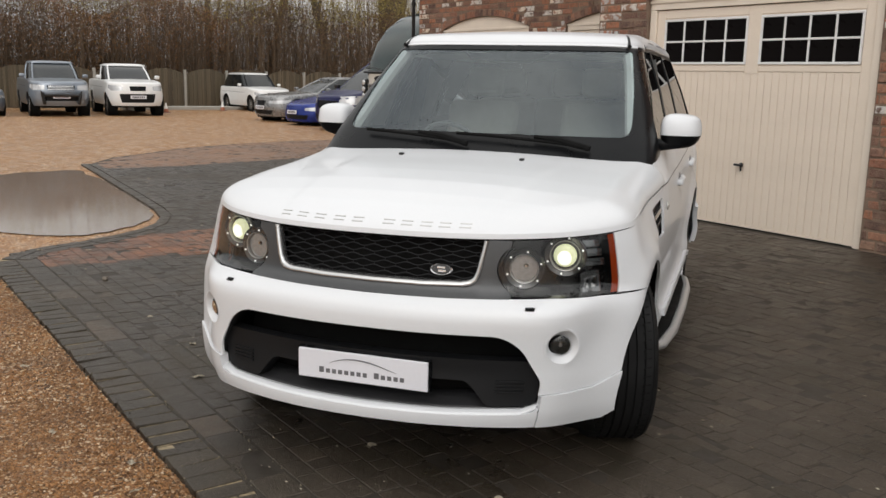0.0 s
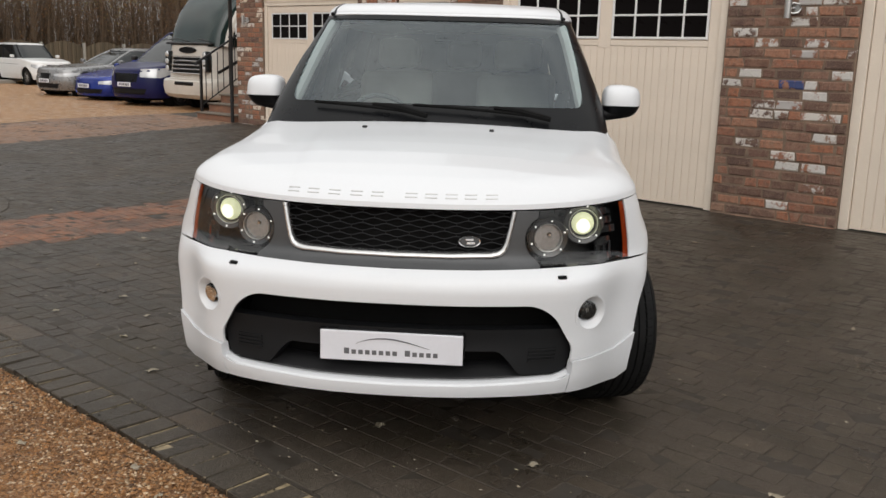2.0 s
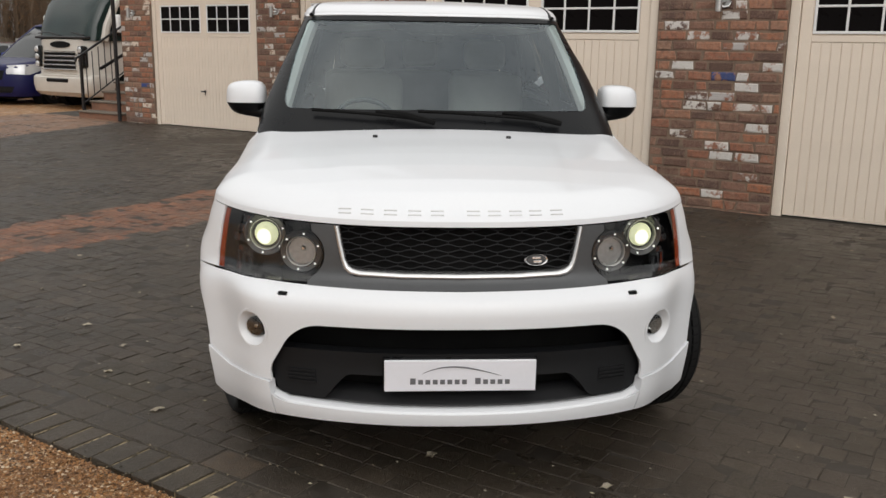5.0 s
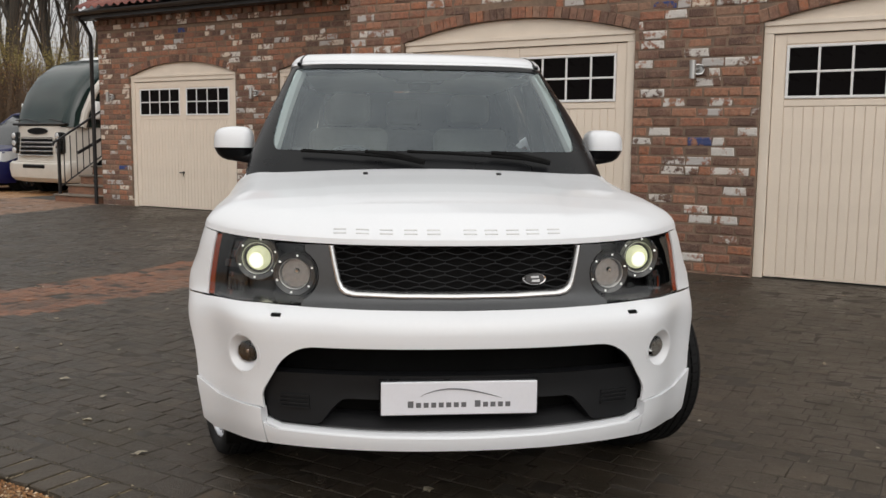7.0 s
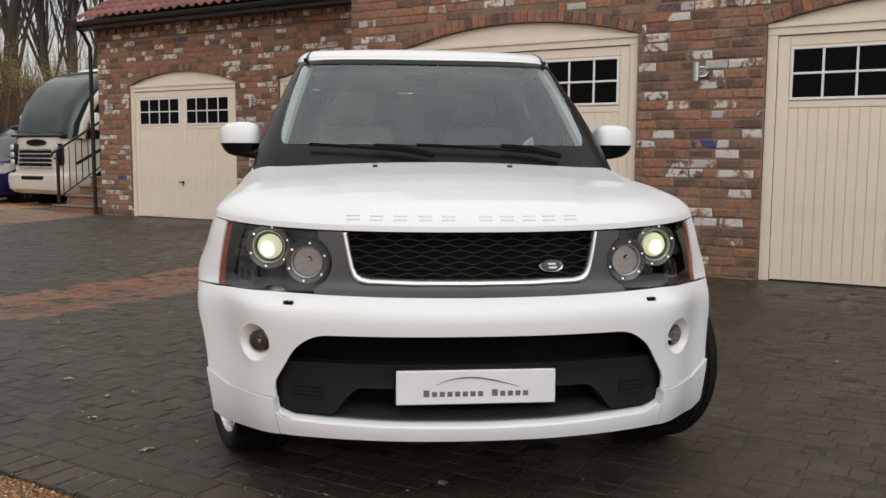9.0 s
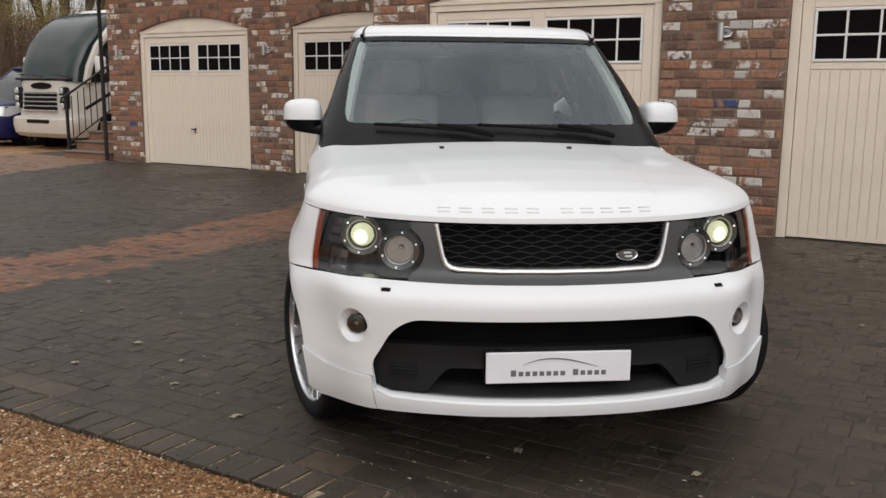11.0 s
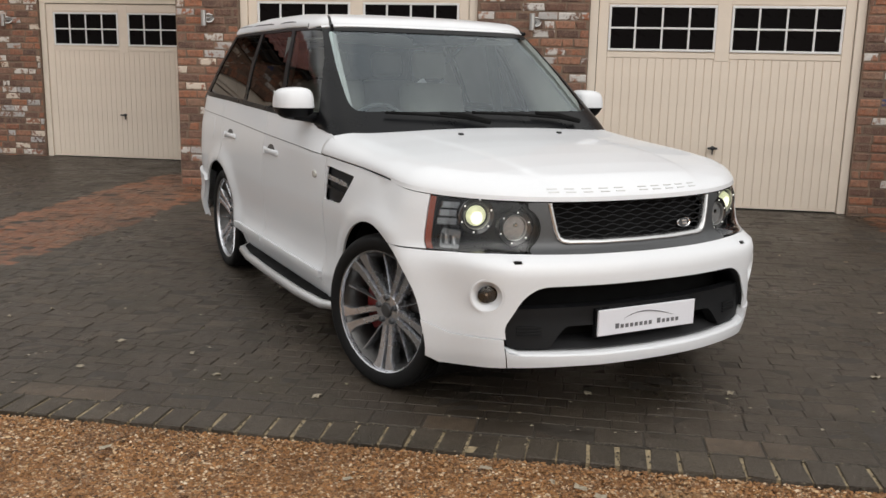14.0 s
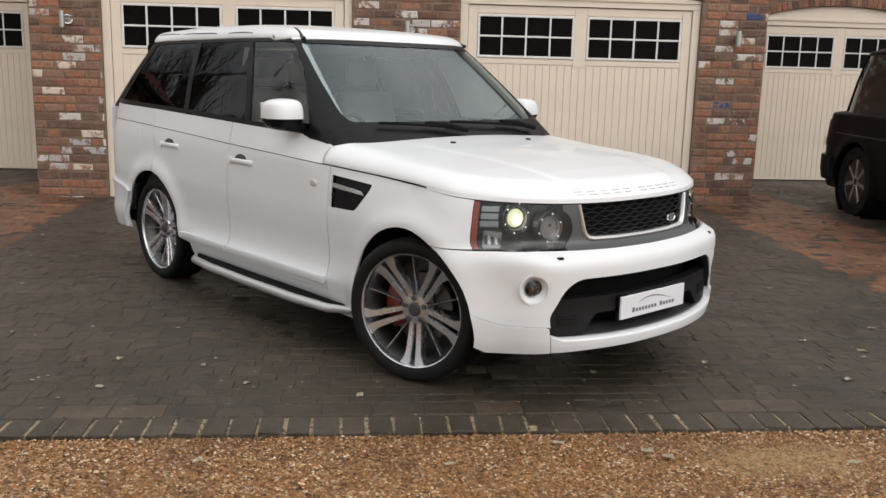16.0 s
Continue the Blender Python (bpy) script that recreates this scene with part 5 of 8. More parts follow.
    part("plate_backing", box((0.725, -0.265, 0.370), (0.7475, 0.265, 0.492), 0.003), M_GLOSSBLACK, plate)
    arcp = [(0.7615, -0.13 + 0.27 * k / 20, 0.440 + 0.028 * math.sin(math.pi * (k / 20) ** 0.8) - 0.008 * (k / 20)) for k in range(21)]
    part("swoosh", tube(arcp, [0.0004 + 0.0022 * math.sin(math.pi * k / 20) for k in range(21)], 6), M_PLATEGREY, plate)
    y = -0.172
    for k in range(13):
        if k == 8:
            y += 0.020
        big = k in (0, 8)
        w = 0.019 if big else 0.0165
        part("print_bar", box((0.7602, y, 0.402), (0.7610, y + w, 0.424 if big else 0.4185)), M_PRINT, plate)
        y += w + 0.0085
    # grille: surround, silver frame, lattice, oval badge
    arc = [(y - 0.004, z) for y, z in LAMP_ARC]
    gs = [(-0.518, 0.722)] + [(-y, z) for y, z in arc[::-1]] + arc + [(0.518, 0.722)]
    lows = [(y, 0.718) for y in (0.3, 0.0, -0.3)]
    panel("grille_surround", BODY, on_front(gs + lows), [on_front(GRILLE)], M_GREYTRIM, CAR, "anthracite grille surround", thick=0.04)
    panel("grille_frame", BODY, on_front(GRILLE), [], M_LINER, CAR, "black grille backing", lift=-0.06, thick=0.004)
    u = [(-0.434, 0.924), (-0.419, 0.86), (-0.406, 0.806), (-0.395, 0.774), (-0.379, 0.759), (-0.35, 0.753), (-0.2, 0.749), (0.0, 0.748)]
    u = u + [(-y, z) for y, z in u[-2::-1]]
    rows = []
    for off, up_in in ((-0.012, 0.0), (0.007, 0.002), (0.009, 0.010), (0.002, 0.019), (-0.03, 0.021)):
        row = []
        for y, z in u:
            k = up_in
            yy = y * (1 - k / 0.44)
            zz = z + k * max(0.0, min(1.0, (0.816 - z) / 0.06))
            p = BODY(BODY.at_y(yy), zz)
            row.append((p[0] + off, p[1], p[2]))
        rows.append(row)
    sheet("grille_trim", rows, M_SILVER, CAR, "satin silver grille frame")
    bm = bmesh.new()
    n_rows, pitch = 9, 0.0190
    for r in range(n_rows):
        zc = 0.765 + pitch * r
        pts = []
        for k in range(61):
            y = -0.425 + 0.85 * k / 60
            z = zc + 0.0048 * math.cos(y / 0.0425 * math.pi + (math.pi if (r % 2) else 0.0))
            lim = 0.428 - 0.045 * max(0.0, (0.815 - z) / 0.06) if z < 0.815 else 0.428
            y = max(-lim, min(lim, y))
            p = BODY(BODY.at_y(y), z)
            pts.append((p[0] - 0.016, p[1], p[2]))
        tube(pts, 0.0030, 5, bm)
    for r in range(n_rows - 1):
        for k in range(-10, 11):
            y = 0.0425 * k
            zc = 0.765 + pitch * r
            if (k + r) % 2 == 0 and abs(y) < 0.40:
                pa, pb = BODY(BODY.at_y(y), zc), BODY(BODY.at_y(y), zc + pitch)
                tube([(pa[0] - 0.017, pa[1], pa[2] + 0.004), (pb[0] - 0.017, pb[1], pb[2] - 0.004)], 0.0032, 5, bm)
    part("grille_lattice", bm, M_LATTICE, CAR, "black honeycomb grille lattice", smooth=True)
    c = BODY(BODY.at_y(0.262), 0.812)
    m = Matrix.Translation((c[0] - 0.006, c[1], c[2])) @ pose(0, 0, 0, 0, -6, 8) @ Matrix.Diagonal((1, 1.0, 0.5, 1))
    badge = part("badge", lathe([(0.041, -0.012), (0.043, 0.002), (0.040, 0.006), (0.036, 0.004), (0.034, 0.002)], 32, "x", m=m, caps=False), M_CHROME, CAR, "plain oval silver and dark badge", smooth=True)
    part("badge_field", lathe([(0.0335, 0.0), (0.033, 0.0035), (0.02, 0.004)], 32, "x", m=m), M_GREYTRIM, badge, smooth=True)
    for dy, dz, w in ((0.0, 0.006, 0.03), (0.004, -0.006, 0.03)):
        part("badge_bar", box((0.004, dy - w / 2, dz - 0.0035), (0.0062, dy + w / 2, dz + 0.0035), 0.001, 1, m=Matrix.Translation((c[0] - 0.006, c[1], c[2])) @ pose(0, 0, 0, 0, -6, 8)), M_CHROME, badge)


# dark colour stands for shade on the back of the white shelf
M_SHELF_SHADE = plain("shaded_shelf", (0.017, 0.017, 0.0185), 0.6, vary=0.1)
M_DARKCHROME = plain("dark_reflector", (0.075, 0.078, 0.083), 0.25, 0.15, vary=0.2)
M_PRINT = plain("grey_print", (0.13, 0.13, 0.14), 0.45, vary=0.1)
M_LATTICE = plain("black_lattice", (0.006, 0.006, 0.007), 0.55, vary=0.15, spec=0.2)


def headlights():
    for sg in (1, -1):
        inn = [(sg * y, z) for y, z in LAMP_ARC]
        out_s = sg * BODY.at_x(HL_OUT)
        pts = [(BODY.at_y(y), z) for y, z in inn] + [(BODY.at_y(sg * 0.66), 0.730), (BODY.at_y(sg * 0.80), 0.727), (out_s, 0.725), (out_s, 0.944), (BODY.at_y(sg * 0.7), 0.932)]
        ring = [tuple(p) for p in pts]
        lamp = panel("headlight", BODY, ring, [], M_LENS, CAR, "clear lens headlight with lit lamps and amber edge", lift=-0.004, thick=0.002)
        lamp.visible_shadow = False
        panel("housing", BODY, ring, [], M_HOUSING, lamp, lift=-0.085, thick=0.002)
        loop = dense(ring, 0.03)
        A = BODY(np.array([p[0] for p in loop]), np.array([p[1] for p in loop]))
        N = skin_normals(BODY, np.array(loop), False)
        B = A - N * 0.085
        A = A - N * 0.006
        rows = [[tuple(q) for q in A] + [tuple(A[0])], [tuple(q) for q in B] + [tuple(B[0])]]
        sheet("housing_wall", rows, M_TRIM, lamp)
        amb = [(out_s, 0.729), (out_s, 0.940), (sg * (abs(out_s) - 0.027), 0.938), (sg * (abs(out_s) - 0.027), 0.729)]
        panel("amber_edge", BODY, amb, [], M_AMBER, lamp, lift=-0.006, thick=0.003, step=0.02)
        # indicator block with louvres, projector with ring of small lights, round high beam
        for k in range(3):
            z = 0.826 + 0.035 * k
            panel("indicator_louvre", BODY, [(sg * (abs(out_s) - 0.035), z), (sg * (abs(out_s) - 0.035), z + 0.027), (sg * (abs(out_s) - 0.125), z + 0.027), (sg * (abs(out_s) - 0.125), z)], [], M_SMOKECHROME, lamp, lift=-0.035 - 0.008 * k, thick=0.01, step=0.03)
        panel("indicator_reflector", BODY, rounded([(sg * (abs(out_s) - 0.05), 0.74), (sg * (abs(out_s) - 0.06), 0.81), (sg * (abs(out_s) - 0.15), 0.80), (sg * (abs(out_s) - 0.14), 0.745)], 0.01), [], M_SMOKECHROME, lamp, lift=-0.045, thick=0.01, step=0.02)
        for k in range(5):      # bright facets of the lower indicator bowl
            q = abs(out_s) - 0.062 - 0.017 * k
            panel("indicator_facet", BODY, [(sg * q, 0.752), (sg * q, 0.790 - 0.004 * k), (sg * (q - 0.010), 0.786 - 0.004 * k), (sg * (q - 0.012), 0.750)], [], M_CHROME if k % 2 else M_DARKCHROME, lamp, lift=-0.040 + 0.003 * (k % 2), thick=0.006, step=0.02)
        panel("housing_shelf", BODY, [(sg * (abs(out_s) - 0.03), 0.7345), (sg * (abs(out_s) - 0.03), 0.741), (BODY.at_y(sg * 0.62), 0.744), (BODY.at_y(sg * 0.62), 0.737)], [], M_RINGDARK, lamp, lift=-0.02, thick=0.05, step=0.03)
        for y, z, r, lit in ((0.690, 0.862, 0.080, True), (0.552, 0.818, 0.077, False)):
            s = BODY.at_y(sg * y)
            p = Vector(BODY(s, z))
            n = Vector((1.0, sg * 0.18, 0.0)).normalized()
            c = p - n * (0.052 if lit else 0.042)
            m = Matrix.Translation(c) @ n.to_track_quat("Z", "Y").to_matrix().to_4x4()
            part("lamp_ring", lathe([(r, -0.02), (r, 0.010), (r - 0.005, 0.014), (r - 0.020, 0.010), (r - 0.022, 0.006)], 40, "z", m=m, caps=False), M_RINGDARK, lamp, smooth=True)
            part("inner_ring", lathe([(r - 0.022, 0.006), (r - 0.023, 0.013), (r - 0.0265, 0.012), (r - 0.028, -0.004)], 40, "z", m=m, caps=False), M_RINGSILVER, lamp, smooth=True)
            if lit:
                part("projector_cup", lathe([(r - 0.028, -0.004), (r - 0.033, -0.016), (0.036, -0.020)], 28, "z", m=m), M_DARKCHROME, lamp, smooth=True)
                part("projector_lens", lathe([(0.043, -0.014), (0.043, 0.000), (0.038, 0.011), (0.026, 0.019), (0.006, 0.023)], 28, "z", m=m), M_BULBGLASS, lamp, "lit projector lens", smooth=True)
                part("lit_core", lathe([(0.029, 0.0180), (0.021, 0.0230), (0.008, 0.0258)], 24, "z", m=m @ Matrix.Translation((-0.002, -0.005, 0)) @ Matrix.Diagonal((0.92, 1.0, 1, 1))), M_LIT, lamp, smooth=True)
            else:
                part("reflector", lathe([(r - 0.028, -0.002), (r - 0.031, -0.014), (r - 0.041, -0.032), (0.012, -0.046)], 13, "z", m=m), M_FACET, lamp)
                for k in range(2):
                    part("reflector_step", lathe([(r - 0.034 - 0.010 * k, -0.012 - 0.010 * k), (r - 0.037 - 0.010 * k, -0.009 - 0.010 * k)], 28, "z", m=m, caps=False), M_RINGSILVER, lamp, smooth=True)
                part("bulb_shield", box((-0.020, -0.016, -0.040), (0.012, 0.012, -0.008), 0.006, 2, m=m), M_RINGDARK, lamp, smooth=True)
                part("bulb_tip", lathe([(0.010, -0.010), (0.010, 0.000), (0.005, 0.006)], 16, "z", m=m @ Matrix.Translation((0.006, 0.010, 0))), M_CHROME, lamp, smooth=True)
                for sx in (-1, 1):
                    part("reflector_fin", box((-0.003, -0.030, -0.034), (0.003, 0.030, -0.012), 0.002, 1, m=m @ Matrix.Translation((sx * 0.026, 0, 0))), M_CHROME, lamp)
            for k in range(6):
                a = radians(60 * k + 20)
                q = m @ Vector(((r - 0.012) * math.cos(a), (r - 0.012) * math.sin(a), 0.0125))
                part("led_dot", lathe([(0.0045, -0.002), (0.0032, 0.002)], 10, "z", m=Matrix.Translation(q) @ n.to_track_quat("Z", "Y").to_matrix().to_4x4()), M_LED, lamp)


M_RINGDARK = plain("smoked_lamp_ring", (0.12, 0.12, 0.122), 0.13, 0.7, vary=0.2)
M_BULBGLASS = lamp_glow("projector_glass", (0.74, 0.77, 0.50), 0.75)
M_HOUSING = plain("lamp_housing", (0.016, 0.016, 0.017), 0.16, 0.2, vary=0.3)
M_SMOKECHROME = plain("smoked_chrome", (0.36, 0.37, 0.38), 0.14, 0.9, vary=0.2)
M_RINGSILVER = plain("lamp_ring_silver", (0.52, 0.52, 0.51), 0.28, 0.7, vary=0.12)
M_FACET = plain("faceted_reflector", (0.50, 0.51, 0.52), 0.13, 0.35, vary=0.2, scale=60.0)


def hood_height(x, y):
    top = np.interp(x, [-0.80, -0.62, -0.35, 0.0, 0.2, 0.38, 0.50, 0.60, 0.68], [1.174, 1.149, 1.124, 1.098, 1.077, 1.048, 1.020, 0.990, 0.965])
    y = np.abs(np.asarray(y, float))
    fall = 0.036
    crease = np.interp(x, [-0.7, 0.5], [0.53, 0.41])
    top = top - fall * (y / 0.85) ** 2 + 0.005 * np.interp(x, [-0.62, -0.15], [0.0, 1.0]) / (1 + np.exp((y - crease) / 0.007))
    return top


def bonnet():
    q = np.concatenate([np.linspace(0.0, BODY.at_x(0.3), 110), np.linspace(BODY.at_x(0.28), BODY.at_x(-0.74), 42)])
    half = []
    for v in q:
        xb = float(BODY(v, 0.93)[0])
        half.append(tuple(BODY(v, shut(xb) + 0.003)))
    hood = sheet("bonnet", dome(half, hood_height, 0.15, 72, False, spread=0.0), M_WHITE, CAR, "white bonnet with raised bars along its front edge", thick=0.006, weld=True)
    edge = [(v, shut(float(BODY(v, 0.93)[0]))) for v in np.linspace(-BODY.at_x(0.10), BODY.at_x(0.10), 61)]
    panel("bonnet_edge", BODY, [(v, z + 0.014) for v, z in edge] + [(v, z - 0.0045) for v, z in reversed(edge)], [], M_WHITE, hood, lift=0.002, thick=0.01, step=0.02)
    # raised bars where lettering runs along the front edge
    def top_at(y, back):
        b = BODY(BODY.at_y(y), 0.933)
        x = b[0] - back
        k = 1 - min(back / 0.15, 1.0)
        g = 1 - math.sqrt(max(0.0, 1 - k * k))
        yy = b[1]
        zt = float(hood_height(x, yy))
        return Vector((x, yy, zt + (0.933 - zt) * g))
    ys = [-0.395, -0.318, -0.238, -0.155, -0.078, 0.046, 0.118, 0.192, 0.262, 0.338]
    for k, y in enumerate(ys):
        w = 0.045
        a, b = top_at(y, 0.022), top_at(y, 0.044)
        u = (b - a).normalized()
        yv = (top_at(y + 0.02, 0.02) - top_at(y - 0.02, 0.02)).normalized()
        nrm = yv.cross(u).normalized()
        if nrm.z < 0:
            nrm = -nrm
        m = Matrix((yv, u, nrm)).transposed().to_4x4()
        m.translation = a
        bm = bmesh.new()
        t = 0.006
        L = (b - a).length
        box((-w / 2, 0, -0.001), (w / 2, t, 0.003), 0.001, 1, bm, m)
        box((-w / 2, L - t, -0.001), (w / 2, L, 0.003), 0.001, 1, bm, m)
        part("raised_bar", bm, M_CHROMEDULL, hood, "silver raised bars")
    for sg in (1, -1):
        p = Vector((-0.40, sg * 0.30, float(hood_height(-0.40, 0.30))))
        part("washer_nozzle", box((-0.012, -0.011, -0.002), (0.014, 0.011, 0.010), 0.004, 2, m=Matrix.Translation(p)), M_BLACK, hood, "black washer nozzle")


M_CHROMEDULL = plain("letter_silver", (0.62, 0.62, 0.62), 0.3, 0.7, vary=0.08)

# greenhouse: leaning glass all round and the roof
CABIN_LOW, CABIN_TOP = 1.12, 1.70


class Cabin:
    def __init__(self):
        self.wid = lambda z: np.interp(z, [1.10, 1.2, 1.45, 1.64, 1.70, 1.74], [0.882, 0.866, 0.79, 0.716, 0.692, 0.668])
        self.fx = lambda z: np.interp(z, [1.08, 1.235, 1.42, 1.58, 1.66, 1.70, 1.74], [-0.51, -0.695, -0.92, -1.118, -1.222, -1.278, -1.34])
        self.rx = lambda z: np.interp(z, [1.10, 1.22, 1.66, 1.74], [-3.86, -3.80, -3.42, -3.35])

    def __call__(self, s, z):
        """s: 0 at the middle of the windscreen, 1 at the pillar's corner, 2 at the rear corner, 3 at the middle of the tail."""
        s, z = np.asarray(s, float), np.asarray(z, float)
        a = np.abs(s)
        n = 3.4
        L = 0.34
        th = np.clip(a, 0, 1) * np.pi / 2
        cy, cx = np.sin(th) ** (2 / n), np.cos(th) ** (2 / n)
        f = self.fx(z)
        x = f - L + L * cx
        r = self.rx(z)
        k = np.clip(a - 1, 0, 1)
        x = np.where(a > 1, (f - L) + (r + 0.25 - f + L) * k, x)
        y = self.wid(z) * np.where(a > 1, 1.0, cy)
        thr = np.clip(a - 2, 0, 1) * np.pi / 2
        x = np.where(a > 2, r + 0.25 - 0.25 * np.sin(thr) ** 0.6, x)
        y = np.where(a > 2, self.wid(z) * np.cos(thr) ** 0.6, y)
        return np.stack([x, np.sign(s + 1e-12) * y, z], -1)

    def s_at_y(self, y, z):
        q = np.linspace(0, 1, 400)
        v = self(q, np.full(400, z))[:, 1]
        return math.copysign(float(np.interp(abs(y), v, q)), y)

    def s_at_x(self, x, z):
        q = np.linspace(0, 2, 900)
        v = self(q, np.full(900, z))[:, 0]
        return float(np.interp(-x, -v, q))


CAB = Cabin()


def cab_side(points, sgn):
    return [(sgn * CAB.s_at_x(x, z), z) for x, z in points]


def roof_edge(x):
    return float(np.interp(x, [-3.5, -3.0, -2.0, -1.4, -1.2], [1.655, 1.672, 1.682, 1.678, 1.668]))


def roof_top(x, y):
    return np.interp(x, [-3.7, -3.3, -2.6, -1.9, -1.5, -1.30, -1.2], [1.735, 1.760, 1.788, 1.788, 1.764, 1.738, 1.715]) - 0.022 * (np.asarray(y) / 0.7) ** 2


def roof_outline():
    """Half of the roof's edge, from the middle of the screen round the left to the middle of the tail."""
    q = np.concatenate([np.linspace(0.0, 1.0, 60), np.linspace(1.02, 2.0, 50), np.linspace(2.02, 3.0, 30)])
    out = []
    for v in q:
        xe = float(CAB(v, 1.68)[0])
        ze = roof_edge(xe) + 0.003 if v > 1.0 else 1.668 + 0.022 * (1 - v ** 4)
        out.append(tuple(CAB(v, ze)))
    return out


def edge_distance(points, line):
    a, b = line[:-1], line[1:]
    ab = b - a
    t = np.clip(((points[:, None] - a) * ab).sum(-1) / np.maximum(1e-12, (ab * ab).sum(-1)), 0, 1)
    return np.sqrt((((a + ab * t[..., None]) - points[:, None]) ** 2).sum(-1).min(1))


def dome(half, top, r, cols=30, closed_rear=True, inset=0.45, sharp=2.0, spread=None):
    """A domed panel over an outline (half of it, from front to rear): rows run in from the edge to the middle line; the edge turns down within r."""
    H = np.array(half)
    line = np.concatenate([H[::-1], H[1:] * (1, -1, 1)])[:, :2]
    f = np.linspace(0, 1, cols) ** 2.0
    hi, lo = H[0, 0] - inset, (H[-1, 0] + inset if closed_rear else -9.0)
    rows = []
    last = next((i for i, p in enumerate(half) if spread is not None and p[0] < spread), 0)
    for i, (x, yb, zb) in enumerate(half):
        ax = min(max(x, lo), hi)
        if spread is not None and i < last:
            ax = H[0, 0] - 0.2 + (half[last][0] - H[0, 0] + 0.2) * i / last
        P = np.stack([x + (ax - x) * f, yb * (1 - f)], 1)
        k = 1 - np.minimum(edge_distance(P, line) / r, 1.0)
        n = sharp
        g = 1 - np.maximum(0.0, 1 - k ** n) ** (1 / n)
        zt = top(P[:, 0], P[:, 1])
        z = zt + (zb - zt) * g
        left = np.stack([P[:, 0], P[:, 1], z], 1)
        rows.append(np.concatenate([left * (1, -1, 1), left[-2::-1]]))
    return rows


def greenhouse():
    ws = [(-0.752, 1.228), (0.752, 1.228), (0.667, 1.655), (-0.667, 1.655)]
    wsr = rounded([(CAB.s_at_y(y, z), z) for y, z in ws], [0.09, 0.09, 0.03, 0.03], 8)
    out = [(-0.79, 1.10), (0.79, 1.10), (0.79, 1.667), (0.4, 1.678), (0.0, 1.682), (-0.4, 1.678), (-0.79, 1.667)]
    panel("screen_surround", CAB, out, [wsr], M_GLOSSBLACK, CAR, "gloss black pillars and screen edge", step=0.03, thick=0.02)
    w = panel("windscreen", CAB, wsr, [], M_WINDSCREEN, CAR, "tinted windscreen", step=0.04, thick=0.004, lift=-0.004)
    w.visible_shadow = False
    for sgn in (1, -1):
        fl = False
        spans = [("front_window", -1.0, (-1.60, -1.82), M_SIDEGLASS), ("rear_window", (-1.66, -1.88), (-2.42, -2.50), M_PRIVACY), ("quarter_window", (-2.48, -2.56), (-3.50, -3.22), M_PRIVACY)]
        holes = []
        for name, xa, xb, m in spans:
            first = name == "front_window"
            lo = [(x, belt(x) + 0.02) for x in np.linspace(-0.965 if first else xa[0], xb[0], 6)]
            hi = [(x, roof_edge(x) - 0.015) for x in np.linspace(xb[1], -1.345 if first else xa[1], 6)]
            hole = rounded(cab_side(lo + hi, sgn), 0.008, 3)
            holes.append(hole)
            panel(name, CAB, hole, [], m, CAR, "dark tinted side window" if m is M_PRIVACY else "lightly tinted side window", step=0.03, thick=0.003, lift=-0.005, flip=fl)
        lo = [(x, belt(x) - 0.02) for x in np.linspace(-0.9, -3.60, 12)]
        hi = [(x, roof_edge(x)) for x in np.linspace(-3.33, -1.62, 10)]
        side = cab_side(lo + hi, sgn)
        side = [(sgn * 0.79, 1.10)] + side + [(sgn * 0.79, 1.667)]
        panel("side_frame", CAB, side, holes, M_GLOSSBLACK, CAR, "gloss black window frames", step=0.03, thick=0.015, flip=fl)
        # rear pillar and tailgate glass
        panel("rear_pillar", CAB, [(sgn * CAB.s_at_x(-3.33, 1.66), 1.66), (sgn * CAB.s_at_x(-3.60, 1.2), 1.19), (sgn * 2.5, 1.19), (sgn * 2.5, 1.66)], [], M_GLOSSBLACK, CAR, step=0.05, flip=fl)
    panel("tail_glass", CAB, [(2.51, 1.2), (2.99, 1.2), (2.99, 1.66), (2.51, 1.66)], [], M_PRIVACY, CAR, step=0.06)
    panel("tail_glass", CAB, [(-2.51, 1.2), (-2.99, 1.2), (-2.99, 1.66), (-2.51, 1.66)], [], M_PRIVACY, CAR, step=0.06)
    # roof
    shape = dome(roof_outline(), roof_top, 0.10)
    grid = np.array(shape).reshape(-1, 3)

    def roof_z(x, y):
        d = np.hypot(grid[:, 0] - x, grid[:, 1] - y)
        k = np.argsort(d)[:5]
        return float((grid[k, 2] / (d[k] + 1e-4)).sum() / (1 / (d[k] + 1e-4)).sum())

    roof = sheet("roof", shape, M_WHITE, CAR, "white roof", thick=0.006, weld=True)
    edge = [(v, 1.668 + 0.022 * (1 - v ** 4)) for v in np.linspace(-0.80, 0.80, 41)]
    panel("roof_edge", CAB, [(v, z + 0.010) for v, z in edge] + [(v, z - 0.010) for v, z in reversed(edge)], [], M_WHITE, roof, lift=0.003, thick=0.01, step=0.02)
    for sgn in (1, -1):
        line = [(-1.575, 0.702), (-1.59, 0.695), (-1.615, 0.688)] + [(x, 0.684 - 0.012 * max(0.0, (-2.6 - x) / 0.6)) for x in np.linspace(-1.65, -3.2, 18)]
        line = [(x, sgn * y, roof_z(x, y) - 0.002) for x, y in line]
        part("roof_channel", tube(line, 0.0065, 6), M_GREYTRIM, roof, smooth=True)
        strip = [(-1.335 - 0.025 * k, sgn * (0.648 - 0.006 * k)) for k in range(9)]
        strip = [(x, y, roof_z(x, y) - 0.0075) for x, y in strip]
